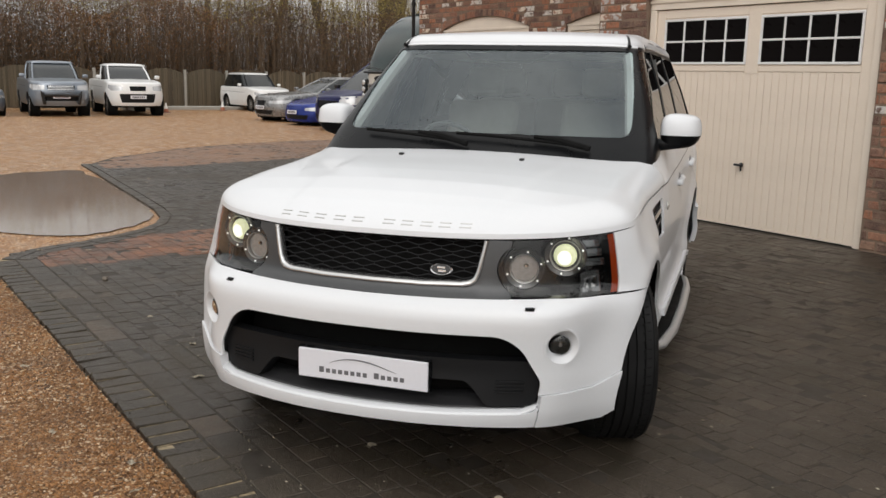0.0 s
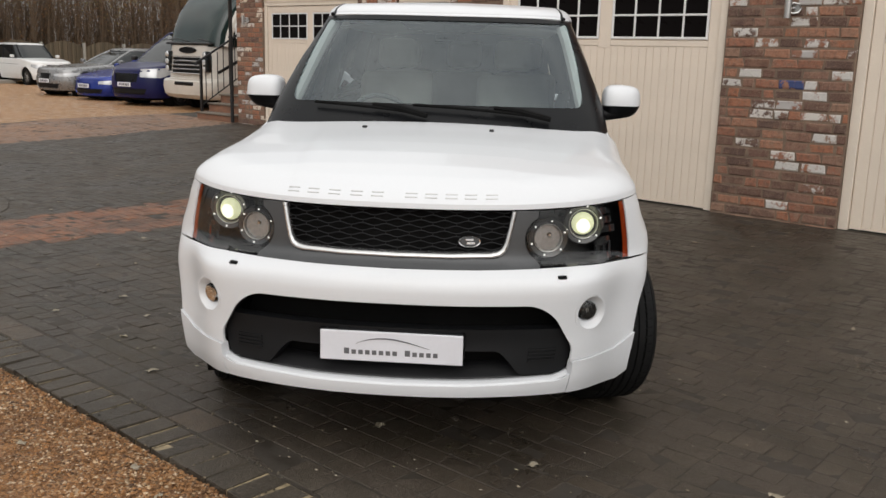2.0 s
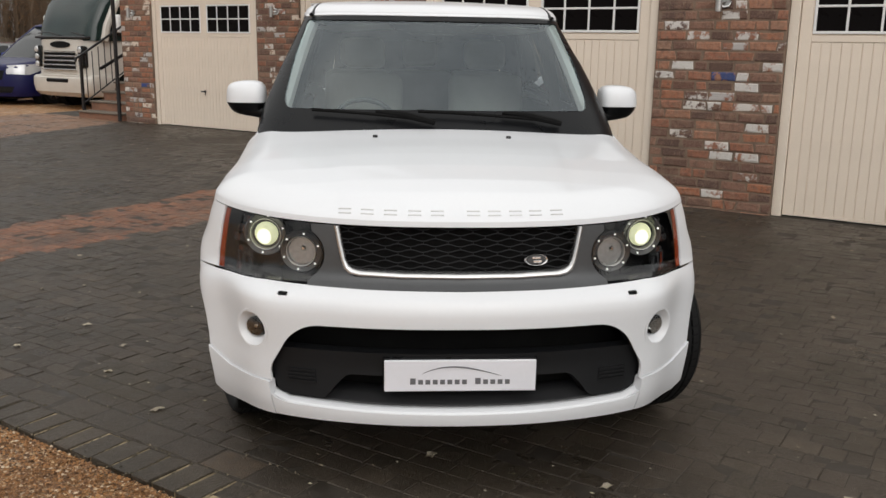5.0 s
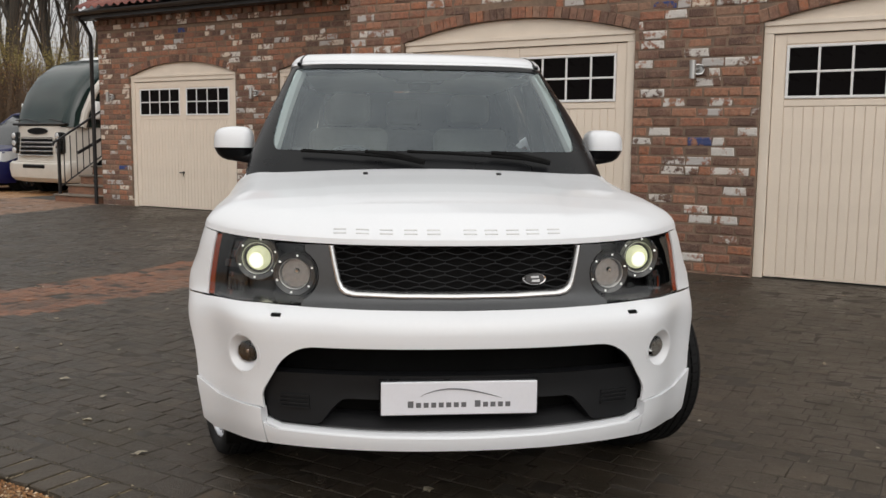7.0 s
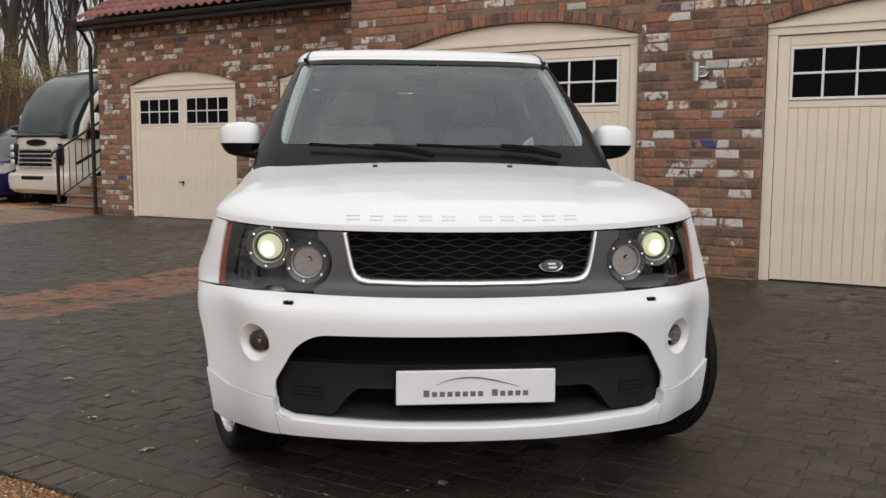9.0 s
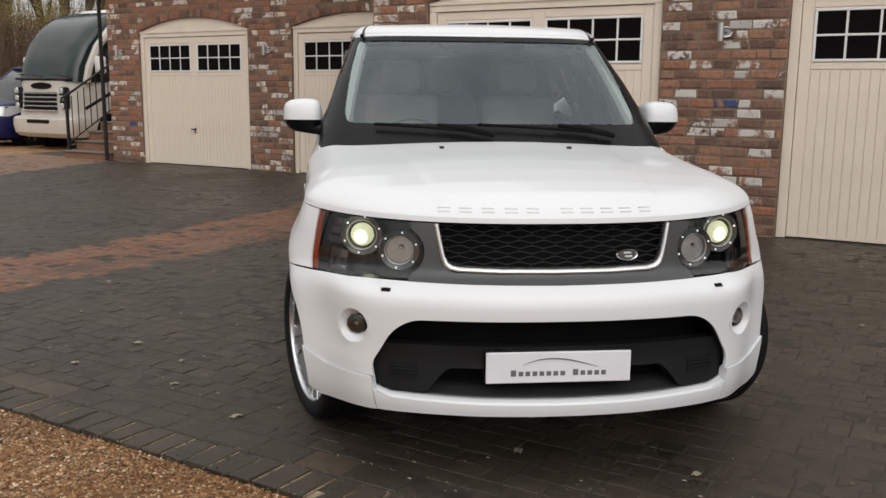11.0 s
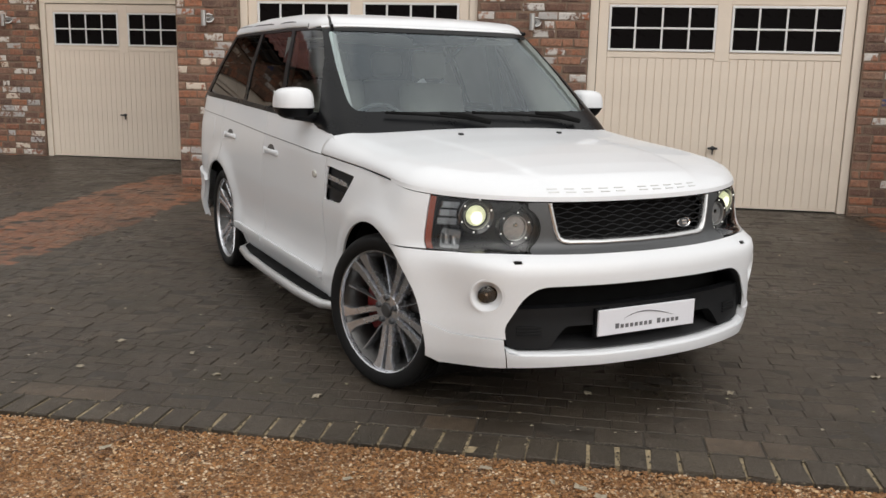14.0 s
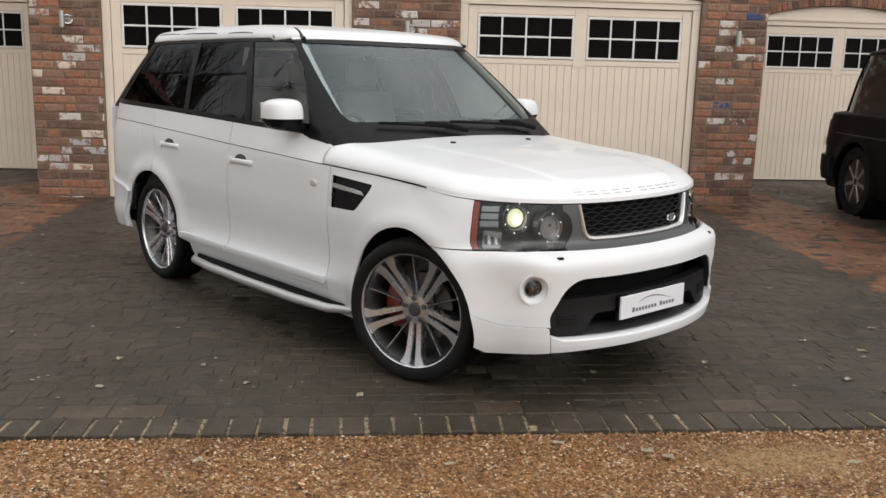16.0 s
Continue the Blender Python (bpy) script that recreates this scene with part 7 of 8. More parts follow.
def bare_tree(name, x, y, height, seed, lean=0.0, trunk=0.28, label="tall bare grey tree with upright branches"):
    """A tapered trunk that forks into steep limbs, each with finer upright twigs."""
    rng = np.random.default_rng(seed)
    tree = thing(name, pose(x, y, -0.05), label, "tree", "bare trees behind the fence")

    def limb(bm, base, way, length, radius, depth):
        pts, rad = [], []
        p, d = Vector(base), Vector(way).normalized()
        n = 7 if depth < 2 else 4
        for k in range(n + 1):
            t = k / n
            pts.append(p.copy())
            rad.append(max(0.006, radius * (1 - 0.82 * t)))
            d = (d + Vector((rng.normal(0, 0.07), rng.normal(0, 0.07), 0.10 if depth else 0.02))).normalized()
            p = p + d * (length / n)
        tube(pts, rad, 7 if depth == 0 else (5 if depth == 1 else 3), bm, cap=False)
        if depth < 3:
            kids = (11, 8, 5)[depth]
            for c in range(kids):
                t = 0.22 + 0.74 * (c + rng.random()) / kids
                i = min(int(t * n), n - 1)
                q = pts[i].lerp(pts[i + 1], t * n - i)
                a = rng.uniform(0, 6.28)
                spread = (0.42, 0.55, 0.7)[depth]
                w = (Vector((math.cos(a) * spread, math.sin(a) * spread, 1.0)).normalized() + d * 0.3).normalized()
                limb(bm, q, w, length * (0.52, 0.5, 0.42)[depth] * (1.15 - t * 0.6), max(0.007, radius * (1 - 0.75 * t) * 0.5), depth + 1)

    bm = bmesh.new()
    limb(bm, (0, 0, 0), (lean, lean * 0.3, 1.0), height, trunk, 0)
    part("trunk", bm, M_BARK, tree, smooth=True)
    return tree


def build_steps():
    st = thing("garden_steps", pose(-16.12, 9.98, 0.03), "brick steps with worn treads beside the garage wall", "steps", kind="structure")
    n = 8
    for k in range(n):
        y0, z1 = 0.29 * k, 0.175 * (k + 1)
        part("riser", box((-0.62, y0 + 0.02, 0 if k == 0 else z1 - 0.40), (0.67, y0 + 0.33, z1 - 0.035), 0.006, 1), M_STEPBRICK, st)
        part("tread", box((-0.65, y0 - 0.005, z1 - 0.034), (0.68, y0 + 0.325, z1), 0.008, 1), M_TREAD, st)
    part("landing", box((-0.62, 0.29 * n + 0.011, 0), (0.67, 0.29 * n + 3.0, 0.175 * n), 0.006, 1), M_STEPBRICK, st)
    rail = thing("stair_railing", pose(-16.12, 9.98, 0.03), "black iron handrail with thin balusters on the steps", "railing")
    def zz(y):
        return 0.175 * (y / 0.29 + 0.6)
    xs = -0.6
    part("post", box((xs - 0.025, 0.10, 0.175), (xs + 0.025, 0.15, 1.20), 0.004, 1), M_BLACK, rail)
    part("post", box((xs - 0.025, 2.2, zz(2.2)), (xs + 0.025, 2.25, zz(2.2) + 0.95), 0.004, 1), M_BLACK, rail)
    part("handrail", tube([(xs, 0.0, 1.10), (xs, 0.03, 1.17), (xs, 0.12, 1.21), (xs, 2.25, zz(2.25) + 0.98)], 0.024, 8), M_BLACK, rail, smooth=True)
    part("bottom_rail", tube([(xs, 0.12, zz(0.12) + 0.12), (xs, 2.25, zz(2.25) + 0.12)], 0.014, 6), M_BLACK, rail)
    part("middle_rail", box((-0.012, 0, -0.03), (0.012, 1.5, 0.03), 0, 1, m=Matrix.Translation((xs, 0.55, zz(0.55) + 0.52)) @ pose(0, 0, 0, 26)), M_BLACK, rail)
    base = None
    for k in range(14):
        y = 0.24 + 0.145 * k
        ob = part("baluster", box((-0.007, -0.007, 0.0), (0.007, 0.007, 0.84), 0, 1), M_BLACK, rail) if base is None else new("baluster", base)
        base = ob.data
        ob.parent = rail
        ob.location = (xs, y, zz(y) + 0.12)


def far_wheel(x, sgn, y, r, car, rim_mat):
    w = thing_part("wheel", car)
    w.location = (x, sgn * y, r)
    part("tyre", lathe([(r * 0.66, -0.10), (r * 0.95, -0.11), (r, -0.08), (r, 0.08), (r * 0.95, 0.11), (r * 0.68, 0.10)], 28, "y", closed=True), M_TYRE, w, smooth=True)
    part("rim", lathe([(r * 0.70, sgn * 0.085), (r * 0.64, sgn * 0.09), (r * 0.60, sgn * 0.04), (r * 0.58, sgn * -0.05)], 28, "y"), M_ALLOYDARK, w, smooth=True)
    sp = None
    for k in range(7):
        ob = part("spoke", box((-r * 0.065, sgn * 0.075 - 0.012, r * 0.08), (r * 0.065, sgn * 0.075 + 0.012, r * 0.67), 0.006, 1), rim_mat, w) if sp is None else new("spoke", sp)
        sp = ob.data
        ob.parent = w
        ob.rotation_euler = (0, 2 * math.pi * k / 7, 0)
    return w


def ring_outline(xf, xr, w, n=5.0, count=56, bow=0.0):
    out = []
    c, L = (xf + xr) / 2, (xf - xr) / 2
    for k in range(count):
        a = 2 * math.pi * k / count
        ca, sa = math.cos(a), math.sin(a)
        x = c + L * math.copysign(abs(ca) ** (2 / n), ca)
        y = w * math.copysign(abs(sa) ** (2 / n), sa)
        out.append((x, y))
    return out


def loft(rings, cap=True):
    """Smooth shell through closed rings of places, bottom to top."""
    bm = bmesh.new()
    rows = [[bm.verts.new(p) for p in r] for r in rings]
    n = len(rows[0])
    for a, b in zip(rows, rows[1:]):
        for k in range(n):
            bm.faces.new((a[k], a[(k + 1) % n], b[(k + 1) % n], b[k]))
    if cap:
        bm.faces.new(rows[0][::-1])
        bm.faces.new(rows[-1])
    bmesh.ops.recalc_face_normals(bm, faces=bm.faces[:])
    return bm


def parked_car(name, m, label, paint, spec, category="car"):
    """A parked vehicle: pressed body with wheel arches, domed bonnet and deck, glazed cabin, pillars, roof, lamps, grille, wheels. Nose at +x, rear axle at x = 0."""
    car = thing(name, m, label, category, "vehicles parked in the yard")
    W, H = spec["w"] / 2, spec["h"]
    xf, xr, belt_z, hood, cowl, r, wb = (spec[k] for k in ("front", "rear", "belt", "hood", "cowl", "r", "wb"))
    low, ra = spec.get("low", 0.22), r * 1.13
    lip = hood - 0.10
    skin = Shell(width=[(low - 0.1, 0.90 * W), (low + 0.06, 0.965 * W), (low + 0.22, W), ((low + belt_z) / 2 + 0.08, 0.995 * W), (belt_z - 0.10, 0.965 * W), (belt_z + 0.05, 0.93 * W)],
                 nose=[(low - 0.1, xf - 0.10), (low + 0.12, xf - 0.01), (lip - 0.25, xf), (lip - 0.05, xf - 0.03), (lip + 0.06, xf - 0.07), (belt_z + 0.1, xf - 0.10)],
                 x0=xf - 0.85, n=2.7, tail=xr, xr=xr + 0.45, nr=3.4, arches=((wb, r, ra), (0.0, r, ra)), flare=0.018, square=0.0)

    def edge(x):
        return float(np.interp(x, [xr, cowl, xf - 0.1, xf], [belt_z - 0.03, belt_z - 0.05, lip, lip]))

    def arc(cx):
        a0 = math.asin((low - r) / ra)
        return [(skin.at_x(cx + ra * math.cos(a)), r + ra * math.sin(a)) for a in np.linspace(a0, math.pi - a0, 18)]

    end = float(skin.s[-1]) - 0.004
    half = [(0.0, low)] + [(skin.at_y(0.6 * W), low)] + arc(wb) + arc(0.0) + [(end, low)]
    qs = np.linspace(end, 0, 26)
    up = [(float(q), edge(float(np.interp(q, skin.s, skin.X)))) for q in qs]
    left = half + up
    holes, fills = [], []
    y_in, x_out, z0, z1 = spec["eyes"]
    for s in (1, -1):
        a, b = skin.at_y(y_in), skin.at_x(x_out)
        eye = rounded([(s * a, z0 + 0.015), (s * (a * 0.4 + b * 0.6), z0), (s * b, z0 + (z1 - z0) * 0.5), (s * b, z1 + 0.02), (s * a, z1 - 0.02)], 0.02, 3)
        holes.append(eye)
        fills.append(("headlight", eye, M_FARLAMP, "clear headlight", -0.006))
    for key, lab, mat in (("grille", "grille", M_GLOSSBLACK), ("lowgrille", "lower_intake", M_TRIM)):
        if key in spec:
            g = spec[key]
            a = skin.at_y(g[0])
            b = skin.at_y(g[0] * 0.9)
            gr = rounded([(-a, g[2]), (a, g[2]), (b, g[1]), (-b, g[1])], 0.02, 3)
            holes.append(gr)
            fills.append((lab, gr, mat, "", -0.02))
    outline = left + [(-q, z) for q, z in left[::-1] if abs(q) > 1e-6]
    body = panel("body", skin, outline, holes, paint, car, step=0.075, thick=0.03)
    for nm, poly, mat, lab, lift in fills:
        panel(nm, skin, poly, [], mat, car, lab, step=0.06, lift=lift, thick=0.01)
    rim_line = [tuple(skin(q, z)) for q, z in up[::-1]]

    def top(x, y):
        f = np.clip((x - cowl) / (xf - 0.12 - cowl), 0, 1)
        return np.where(x > cowl, belt_z + 0.03 + (hood - belt_z - 0.03) * f ** 1.2, belt_z + 0.02) - 0.03 * (np.asarray(y) / W) ** 2

    sheet("upper_body", dome(rim_line, top, 0.10, 12, True, 0.35), paint, car, weld=True)
    part("underbody", box((xr + 0.25, -W * 0.62, low - 0.06), (xf - 0.2, W * 0.62, low + 0.25), 0.02, 1), M_LINER, car)
    # cabin glass, roof and pillars
    c0, c1, t0, t1 = spec["cab_f"], spec["cab_r"], spec["top_f"], spec["top_r"]
    wt = W * spec.get("tumble", 0.74)
    ring0, ring1 = ring_outline(c0, c1, W * 0.90, 5), ring_outline(t0, t1, wt, 5)
    lo = [(x, y, belt_z - 0.05) for x, y in ring0]
    mid = [((xa * 0.45 + xb * 0.55), (ya * 0.45 + yb * 0.55) * 1.015, belt_z + (H - 0.09 - belt_z) * 0.55) for (xa, ya), (xb, yb) in zip(ring0, ring1)]
    hi = [(x, y, H - 0.085) for x, y in ring1]
    part("glazing", loft([lo, mid, hi]), M_FARGLASS, car, "dark windows all round", smooth=True)
    rf = [[(x, y, H - 0.088) for x, y in ring_outline(t0 + 0.02, t1 - 0.02, wt + 0.012, 5)], [(x, y, H - 0.055) for x, y in ring_outline(t0 + 0.01, t1, wt + 0.008, 5)],
          [(x, y, H - 0.02) for x, y in ring_outline(t0 - 0.06, t1 + 0.06, wt - 0.07, 4)], [(x, y, H) for x, y in ring_outline(t0 - 0.28, t1 + 0.28, wt - 0.32, 3)]]
    part("roof", loft(rf), spec.get("roofpaint", paint), car, smooth=True)
    pillar = spec.get("pillar", paint)
    for k, wide in ((6, 0.032), (14, 0.026), (22, 0.04), (34, 0.04), (42, 0.026), (50, 0.032)):
        part("pillar", tube([lo[k], mid[k], hi[k]], wide, 6), pillar, car, smooth=True)
    for s in (1, -1):
        mir = part("mirror", box((-0.07, -0.09, -0.065), (0.06, 0.09, 0.065), 0.045, 2, m=Matrix.Translation((c0 - 0.42, s * (W + 0.06), belt_z + 0.09))), spec.get("mirrorpaint", paint), car, smooth=True)
        for x in (0.0, wb):
            part("wheel_arch", lathe([(ra + 0.02, s * (W - 0.02)), (ra + 0.03, s * W * 0.66), (0.05, s * W * 0.655)], 28, "y", m=Matrix.Translation((x, 0, r)), caps=False), M_LINER, car)
            far_wheel(x, s, W - 0.13, r, car, spec.get("rim", M_ALLOY))
        # shade of the groove along the doors, laid on as a dark grey strip
        line = [(x, edge(x) - 0.20) for x in np.linspace(xr + 0.5, cowl, 6)]
        panel("door_groove", skin, [(s * skin.at_x(x), z) for x, z in line] + [(s * skin.at_x(x), z - 0.012) for x, z in reversed(line)], [], M_GREYTRIM, car, lift=0.002, thick=0.003, step=0.1)
    if spec.get("chrome"):
        g = spec["grille"]
        for k in range(3):
            z = g[1] + (g[2] - g[1]) * (k + 0.5) / 3
            a = skin.at_y(g[0] - 0.05)
            panel("grille_bar", skin, [(-a, z - 0.012), (a, z - 0.012), (a, z + 0.012), (-a, z + 0.012)], [], M_CHROME, car, lift=-0.004, thick=0.012, step=0.08)
    if spec.get("bar"):
        part("bull_bar", tube([(xf - 0.02, -0.52, 0.42), (xf + 0.04, -0.56, 0.66), (xf + 0.02, -0.60, 0.82), (xf + 0.04, -0.50, 0.70), (xf + 0.06, 0.0, 0.72), (xf + 0.04, 0.50, 0.70), (xf + 0.02, 0.60, 0.82), (xf + 0.04, 0.56, 0.66), (xf - 0.02, 0.52, 0.42)], 0.05, 8), M_BLACK, car, "black bull bar", smooth=True)
    if spec.get("bumper"):
        a, b = skin.at_x(-ra - 0.03), end
        for s in (1, -1):
            panel("rear_bumper", skin, [(s * a, 0.36), (s * b, 0.36), (s * b, 0.66), (s * (a + 0.06), 0.62)], [], paint, car, lift=0.045, thick=0.05, step=0.07)
            panel("tail_lamp", skin, [(s * skin.at_x(xr + 0.28), 0.74), (s * (end - 0.55), 0.74), (s * (end - 0.55), 1.04), (s * skin.at_x(xr + 0.24), 1.04)], [], M_TAIL, car, "dark red tail lamp", lift=0.012, step=0.06)
    if "plate" in spec:
        g = spec["plate"]
        pl = part("number_plate", box((g[0], -0.26, g[1]), (g[0] + 0.012, 0.26, g[1] + 0.11), 0.003, 1), M_PLATE, car, "white plate with dark bars")
        for k in range(7):
            y = -0.20 + 0.06 * k
            part("plate_bar", box((g[0] + 0.0125, y, g[1] + 0.025), (g[0] + 0.014, y + 0.04, g[1] + 0.085)), M_PLATEGREY, pl)
    return car


M_FARGLASS = plain("far_car_glass", (0.012, 0.015, 0.016), 0.08, vary=0.2)
M_FARLAMP = plain("far_headlight", (0.62, 0.63, 0.64), 0.12, 0.35, vary=0.1, coat=0.6)
M_SILVERPAINT = plain("silver_blue_paint", (0.25, 0.28, 0.32), 0.3, 0.6, vary=0.06, coat=0.3)
M_WHITE2 = plain("white_van_paint", (0.80, 0.80, 0.79), 0.35, vary=0.04, coat=0.6)
M_GREYPAINT = plain("warm_grey_paint", (0.26, 0.26, 0.26), 0.28, 0.6, vary=0.06, coat=0.3)
M_BLUEPAINT = plain("bright_blue_paint", (0.010, 0.028, 0.21), 0.25, 0.3, vary=0.08, coat=0.25)
M_NAVY = plain("deep_blue_paint", (0.005, 0.007, 0.06), 0.3, 0.0, vary=0.08, coat=0.1, spec=0.3)
M_BLACKPAINT = plain("black_car_paint", (0.004, 0.004, 0.0045), 0.4, vary=0.1, coat=0.0, spec=0.1)
M_MAROON = plain("dark_red_paint", (0.09, 0.012, 0.012), 0.3, vary=0.1, coat=0.6)
M_MHCREAM = plain("motorhome_cream", (0.58, 0.545, 0.49), 0.35, vary=0.06, coat=0.5)

PICKUP = dict(w=1.86, h=1.82, front=3.95, rear=-1.2, belt=1.22, hood=1.15, cowl=2.45, wb=3.1, r=0.385, cab_f=2.62, cab_r=0.42, top_f=1.72, top_r=0.62, low=0.36, tumble=0.78, eyes=(0.50, 3.38, 0.86, 1.04), grille=(0.44, 0.86, 1.02), lowgrille=(0.62, 0.52, 0.74), plate=(3.975, 0.60), chrome=True)
SUV = dict(w=1.93, h=1.80, front=3.70, rear=-1.05, belt=1.14, hood=1.04, cowl=2.20, wb=2.85, r=0.37, cab_f=2.22, cab_r=-0.95, top_f=1.48, top_r=-0.55, low=0.26, droop=0.10, pillar=None, tumble=0.76, eyes=(0.52, 3.24, 0.72, 0.89), grille=(0.42, 0.74, 0.90), lowgrille=(0.6, 0.38, 0.54))
SALOON = dict(w=1.88, h=1.46, front=3.85, rear=-1.1, belt=0.94, hood=0.84, cowl=2.15, wb=3.0, r=0.35, cab_f=2.30, cab_r=-0.75, top_f=1.25, top_r=-0.05, low=0.18, droop=0.16, tumble=0.68, eyes=(0.42, 3.25, 0.58, 0.69), grille=(0.26, 0.52, 0.68), lowgrille=(0.6, 0.24, 0.38), plate=(3.86, 0.40), chrome=False)
SPORTS = dict(w=1.82, h=1.27, front=3.45, rear=-0.95, belt=0.86, hood=0.66, cowl=2.0, wb=2.48, r=0.34, cab_f=2.1, cab_r=-0.3, top_f=1.15, top_r=0.35, low=0.14, droop=0.16, tumble=0.66, eyes=(0.52, 2.92, 0.46, 0.57), lowgrille=(0.66, 0.20, 0.34), plate=(3.46, 0.36))
VAN = dict(w=1.99, h=1.98, front=4.0, rear=-0.95, belt=1.12, hood=0.98, cowl=3.05, wb=2.95, r=0.34, cab_f=3.25, cab_r=-0.9, top_f=2.05, top_r=-0.75, low=0.22, droop=0.16, tumble=0.80, eyes=(0.52, 3.22, 0.74, 0.98), grille=(0.48, 0.62, 0.84), lowgrille=(0.70, 0.30, 0.46), plate=(4.005, 0.50))
HATCH = dict(w=1.75, h=1.45, front=3.3, rear=-0.7, belt=0.92, hood=0.85, cowl=2.0, wb=2.55, r=0.31, cab_f=2.2, cab_r=-0.6, top_f=1.3, top_r=-0.2, low=0.2, eyes=(0.42, 2.95, 0.62, 0.72), grille=(0.4, 0.5, 0.58))


def nose_at(x, y, heading, spec, back):
    """Pose that sets the point back metres behind the nose at (x, y)."""
    h = radians(heading)
    d = spec["front"] - back
    return pose(x - d * math.cos(h), y - d * math.sin(h), -0.04, 0, 0, heading)


def motorhome():
    """Cream coach-built motorhome with one great sloping windscreen."""
    mh = thing("motorhome", pose(-20.1, 11.95, -0.04, 0, 0, -90), "cream motorhome with a great curved windscreen and louvred grille", "motorhome", "vehicles parked in the yard")
    W = 1.12
    side = [(0.0, 0.36), (0.10, 0.62), (0.12, 1.00), (0.04, 1.42), (-0.08, 1.62)]
    body = [[(x, y, z) for x, y in ring_outline(f, -7.0, W * k, 7)] for f, z, k in ((-0.06, 0.30, 0.96), (0.02, 0.38, 0.99), (0.06, 0.60, 1.0), (0.05, 0.78, 1.0), (0.0, 0.80, 1.0), (-0.02, 1.10, 1.0), (-0.07, 1.58, 1.0), (-0.14, 1.63, 0.98))]
    part("lower_body", loft(body), M_MHCREAM, mh, smooth=True)
    up = [[(x, y, z) for x, y in ring_outline(f, -7.0, W * k, 5)] for f, z, k in ((-0.95, 1.60, 0.99), (-1.10, 2.2, 1.0), (-1.5, 2.8, 1.0), (-1.95, 3.18, 0.98), (-2.1, 3.26, 0.90))]
    part("upper_body", loft(up), M_MHCREAM, mh, smooth=True)
    ws = [[(x, y, z) for x, y in ring_outline(f, -2.6, W * k, 6)] for f, z, k in ((-0.08, 1.56, 0.985), (-0.16, 1.9, 0.99), (-0.36, 2.35, 0.99), (-0.68, 2.75, 0.98), (-1.1, 3.05, 0.95), (-1.5, 3.19, 0.90))]
    part("windscreen", loft(ws), M_MHGLASS, mh, "great curved dark green windscreen", smooth=True)
    part("roof_edge", loft([[(x, y, z) for x, y in ring_outline(f, -7.0, W * k, 5)] for f, z, k in ((-1.62, 3.19, 0.97), (-1.75, 3.28, 0.94), (-2.1, 3.31, 0.8))]), M_WHITE2, mh, smooth=True)
    for s in (1, -1):
        part("side_pillar", tube([(-0.42, s * W * 0.99, 1.56), (-0.50, s * W * 1.0, 1.9), (-0.74, s * W * 1.0, 2.35), (-1.12, s * W * 0.99, 2.75), (-1.6, s * W * 0.97, 3.03), (-2.2, s * W * 0.95, 3.16)], [0.085, 0.085, 0.09, 0.10, 0.11, 0.11], 8), M_MHCREAM, mh, smooth=True)
        part("cab_window", prism([(-2.3, 1.68), (-0.72, 1.68), (-0.98, 2.30), (-1.36, 2.68), (-2.3, 2.75)], s * W * 1.0 - 0.012, s * W * 1.0 + 0.012), M_FARGLASS, mh)
        lamp = part("headlight", box((-0.13, s * 0.80 - 0.10, 0.95), (0.03, s * 0.80 + 0.11, 1.45), 0.05, 2), M_FARGLASS, mh, "stacked round headlights in a dark panel", smooth=True)
        for k in range(3):
            part("lamp_bowl", lathe([(0.075, 0.0), (0.06, 0.03), (0.02, 0.04)], 14, "x", m=Matrix.Translation((0.015, s * 0.80, 1.03 + 0.165 * k))), M_FARLAMP, lamp, smooth=True)
        part("mirror", box((-0.75, s * (W + 0.05), 1.75), (-0.58, s * (W + 0.30), 2.15), 0.06, 2), M_WHITE2, mh, smooth=True)
        part("mirror_arm", box((-0.70, s * W - 0.02, 1.72), (-0.62, s * (W + 0.1), 1.80), 0.02, 1), M_BLACK, mh)
        far_wheel(-1.1, s, W - 0.16, 0.40, mh, M_ALLOY)
        far_wheel(-5.2, s, W - 0.16, 0.40, mh, M_ALLOY)
        part("wheel_arch", lathe([(0.47, s * (W * 0.8)), (0.47, s * (W + 0.008)), (0.43, s * (W + 0.01))], 24, "y", m=Matrix.Translation((-1.1, 0, 0.40))), M_LINER, mh)
    for k in range(4):
        z = 0.93 + 0.10 * k
        part("grille_slot", box((-0.02, -0.58, z), (0.035 - 0.012 * k, 0.58, z + 0.065), 0.015, 1), M_GLOSSBLACK, mh)
    for k in range(5):
        z = 0.905 + 0.10 * k
        part("grille_slat", box((0.0, -0.62, z), (0.055 - 0.012 * k, 0.62, z + 0.022), 0.008, 1), M_SILVER, mh, "bright grille slat")
    part("bumper", loft([[(x, y, z) for x, y in ring_outline(f, -0.9, W * k, 6)] for f, z, k in ((-0.02, 0.32, 0.93), (0.07, 0.40, 0.965), (0.10, 0.58, 0.985), (0.085, 0.72, 0.985), (0.02, 0.77, 0.975))]), M_MHCREAM, mh, "cream white wrap-round bumper", smooth=True)
    part("lower_slot", box((0.05, -0.40, 0.62), (0.112, 0.40, 0.71), 0.02, 1), M_GLOSSBLACK, mh)
    part("emblem", lathe([(0.30, 0.0), (0.29, 0.012), (0.24, 0.014), (0.22, 0.010)], 28, "x", m=Matrix.Translation((-0.045, 0, 1.47)) @ Matrix.Diagonal((1, 1.25, 0.26, 1))), M_GLOSSBLACK, mh, "dark oval emblem")
    part("wiper_tray", box((-0.18, -0.95, 1.60), (-0.04, 0.95, 1.66), 0.02, 1), M_BLACK, mh)
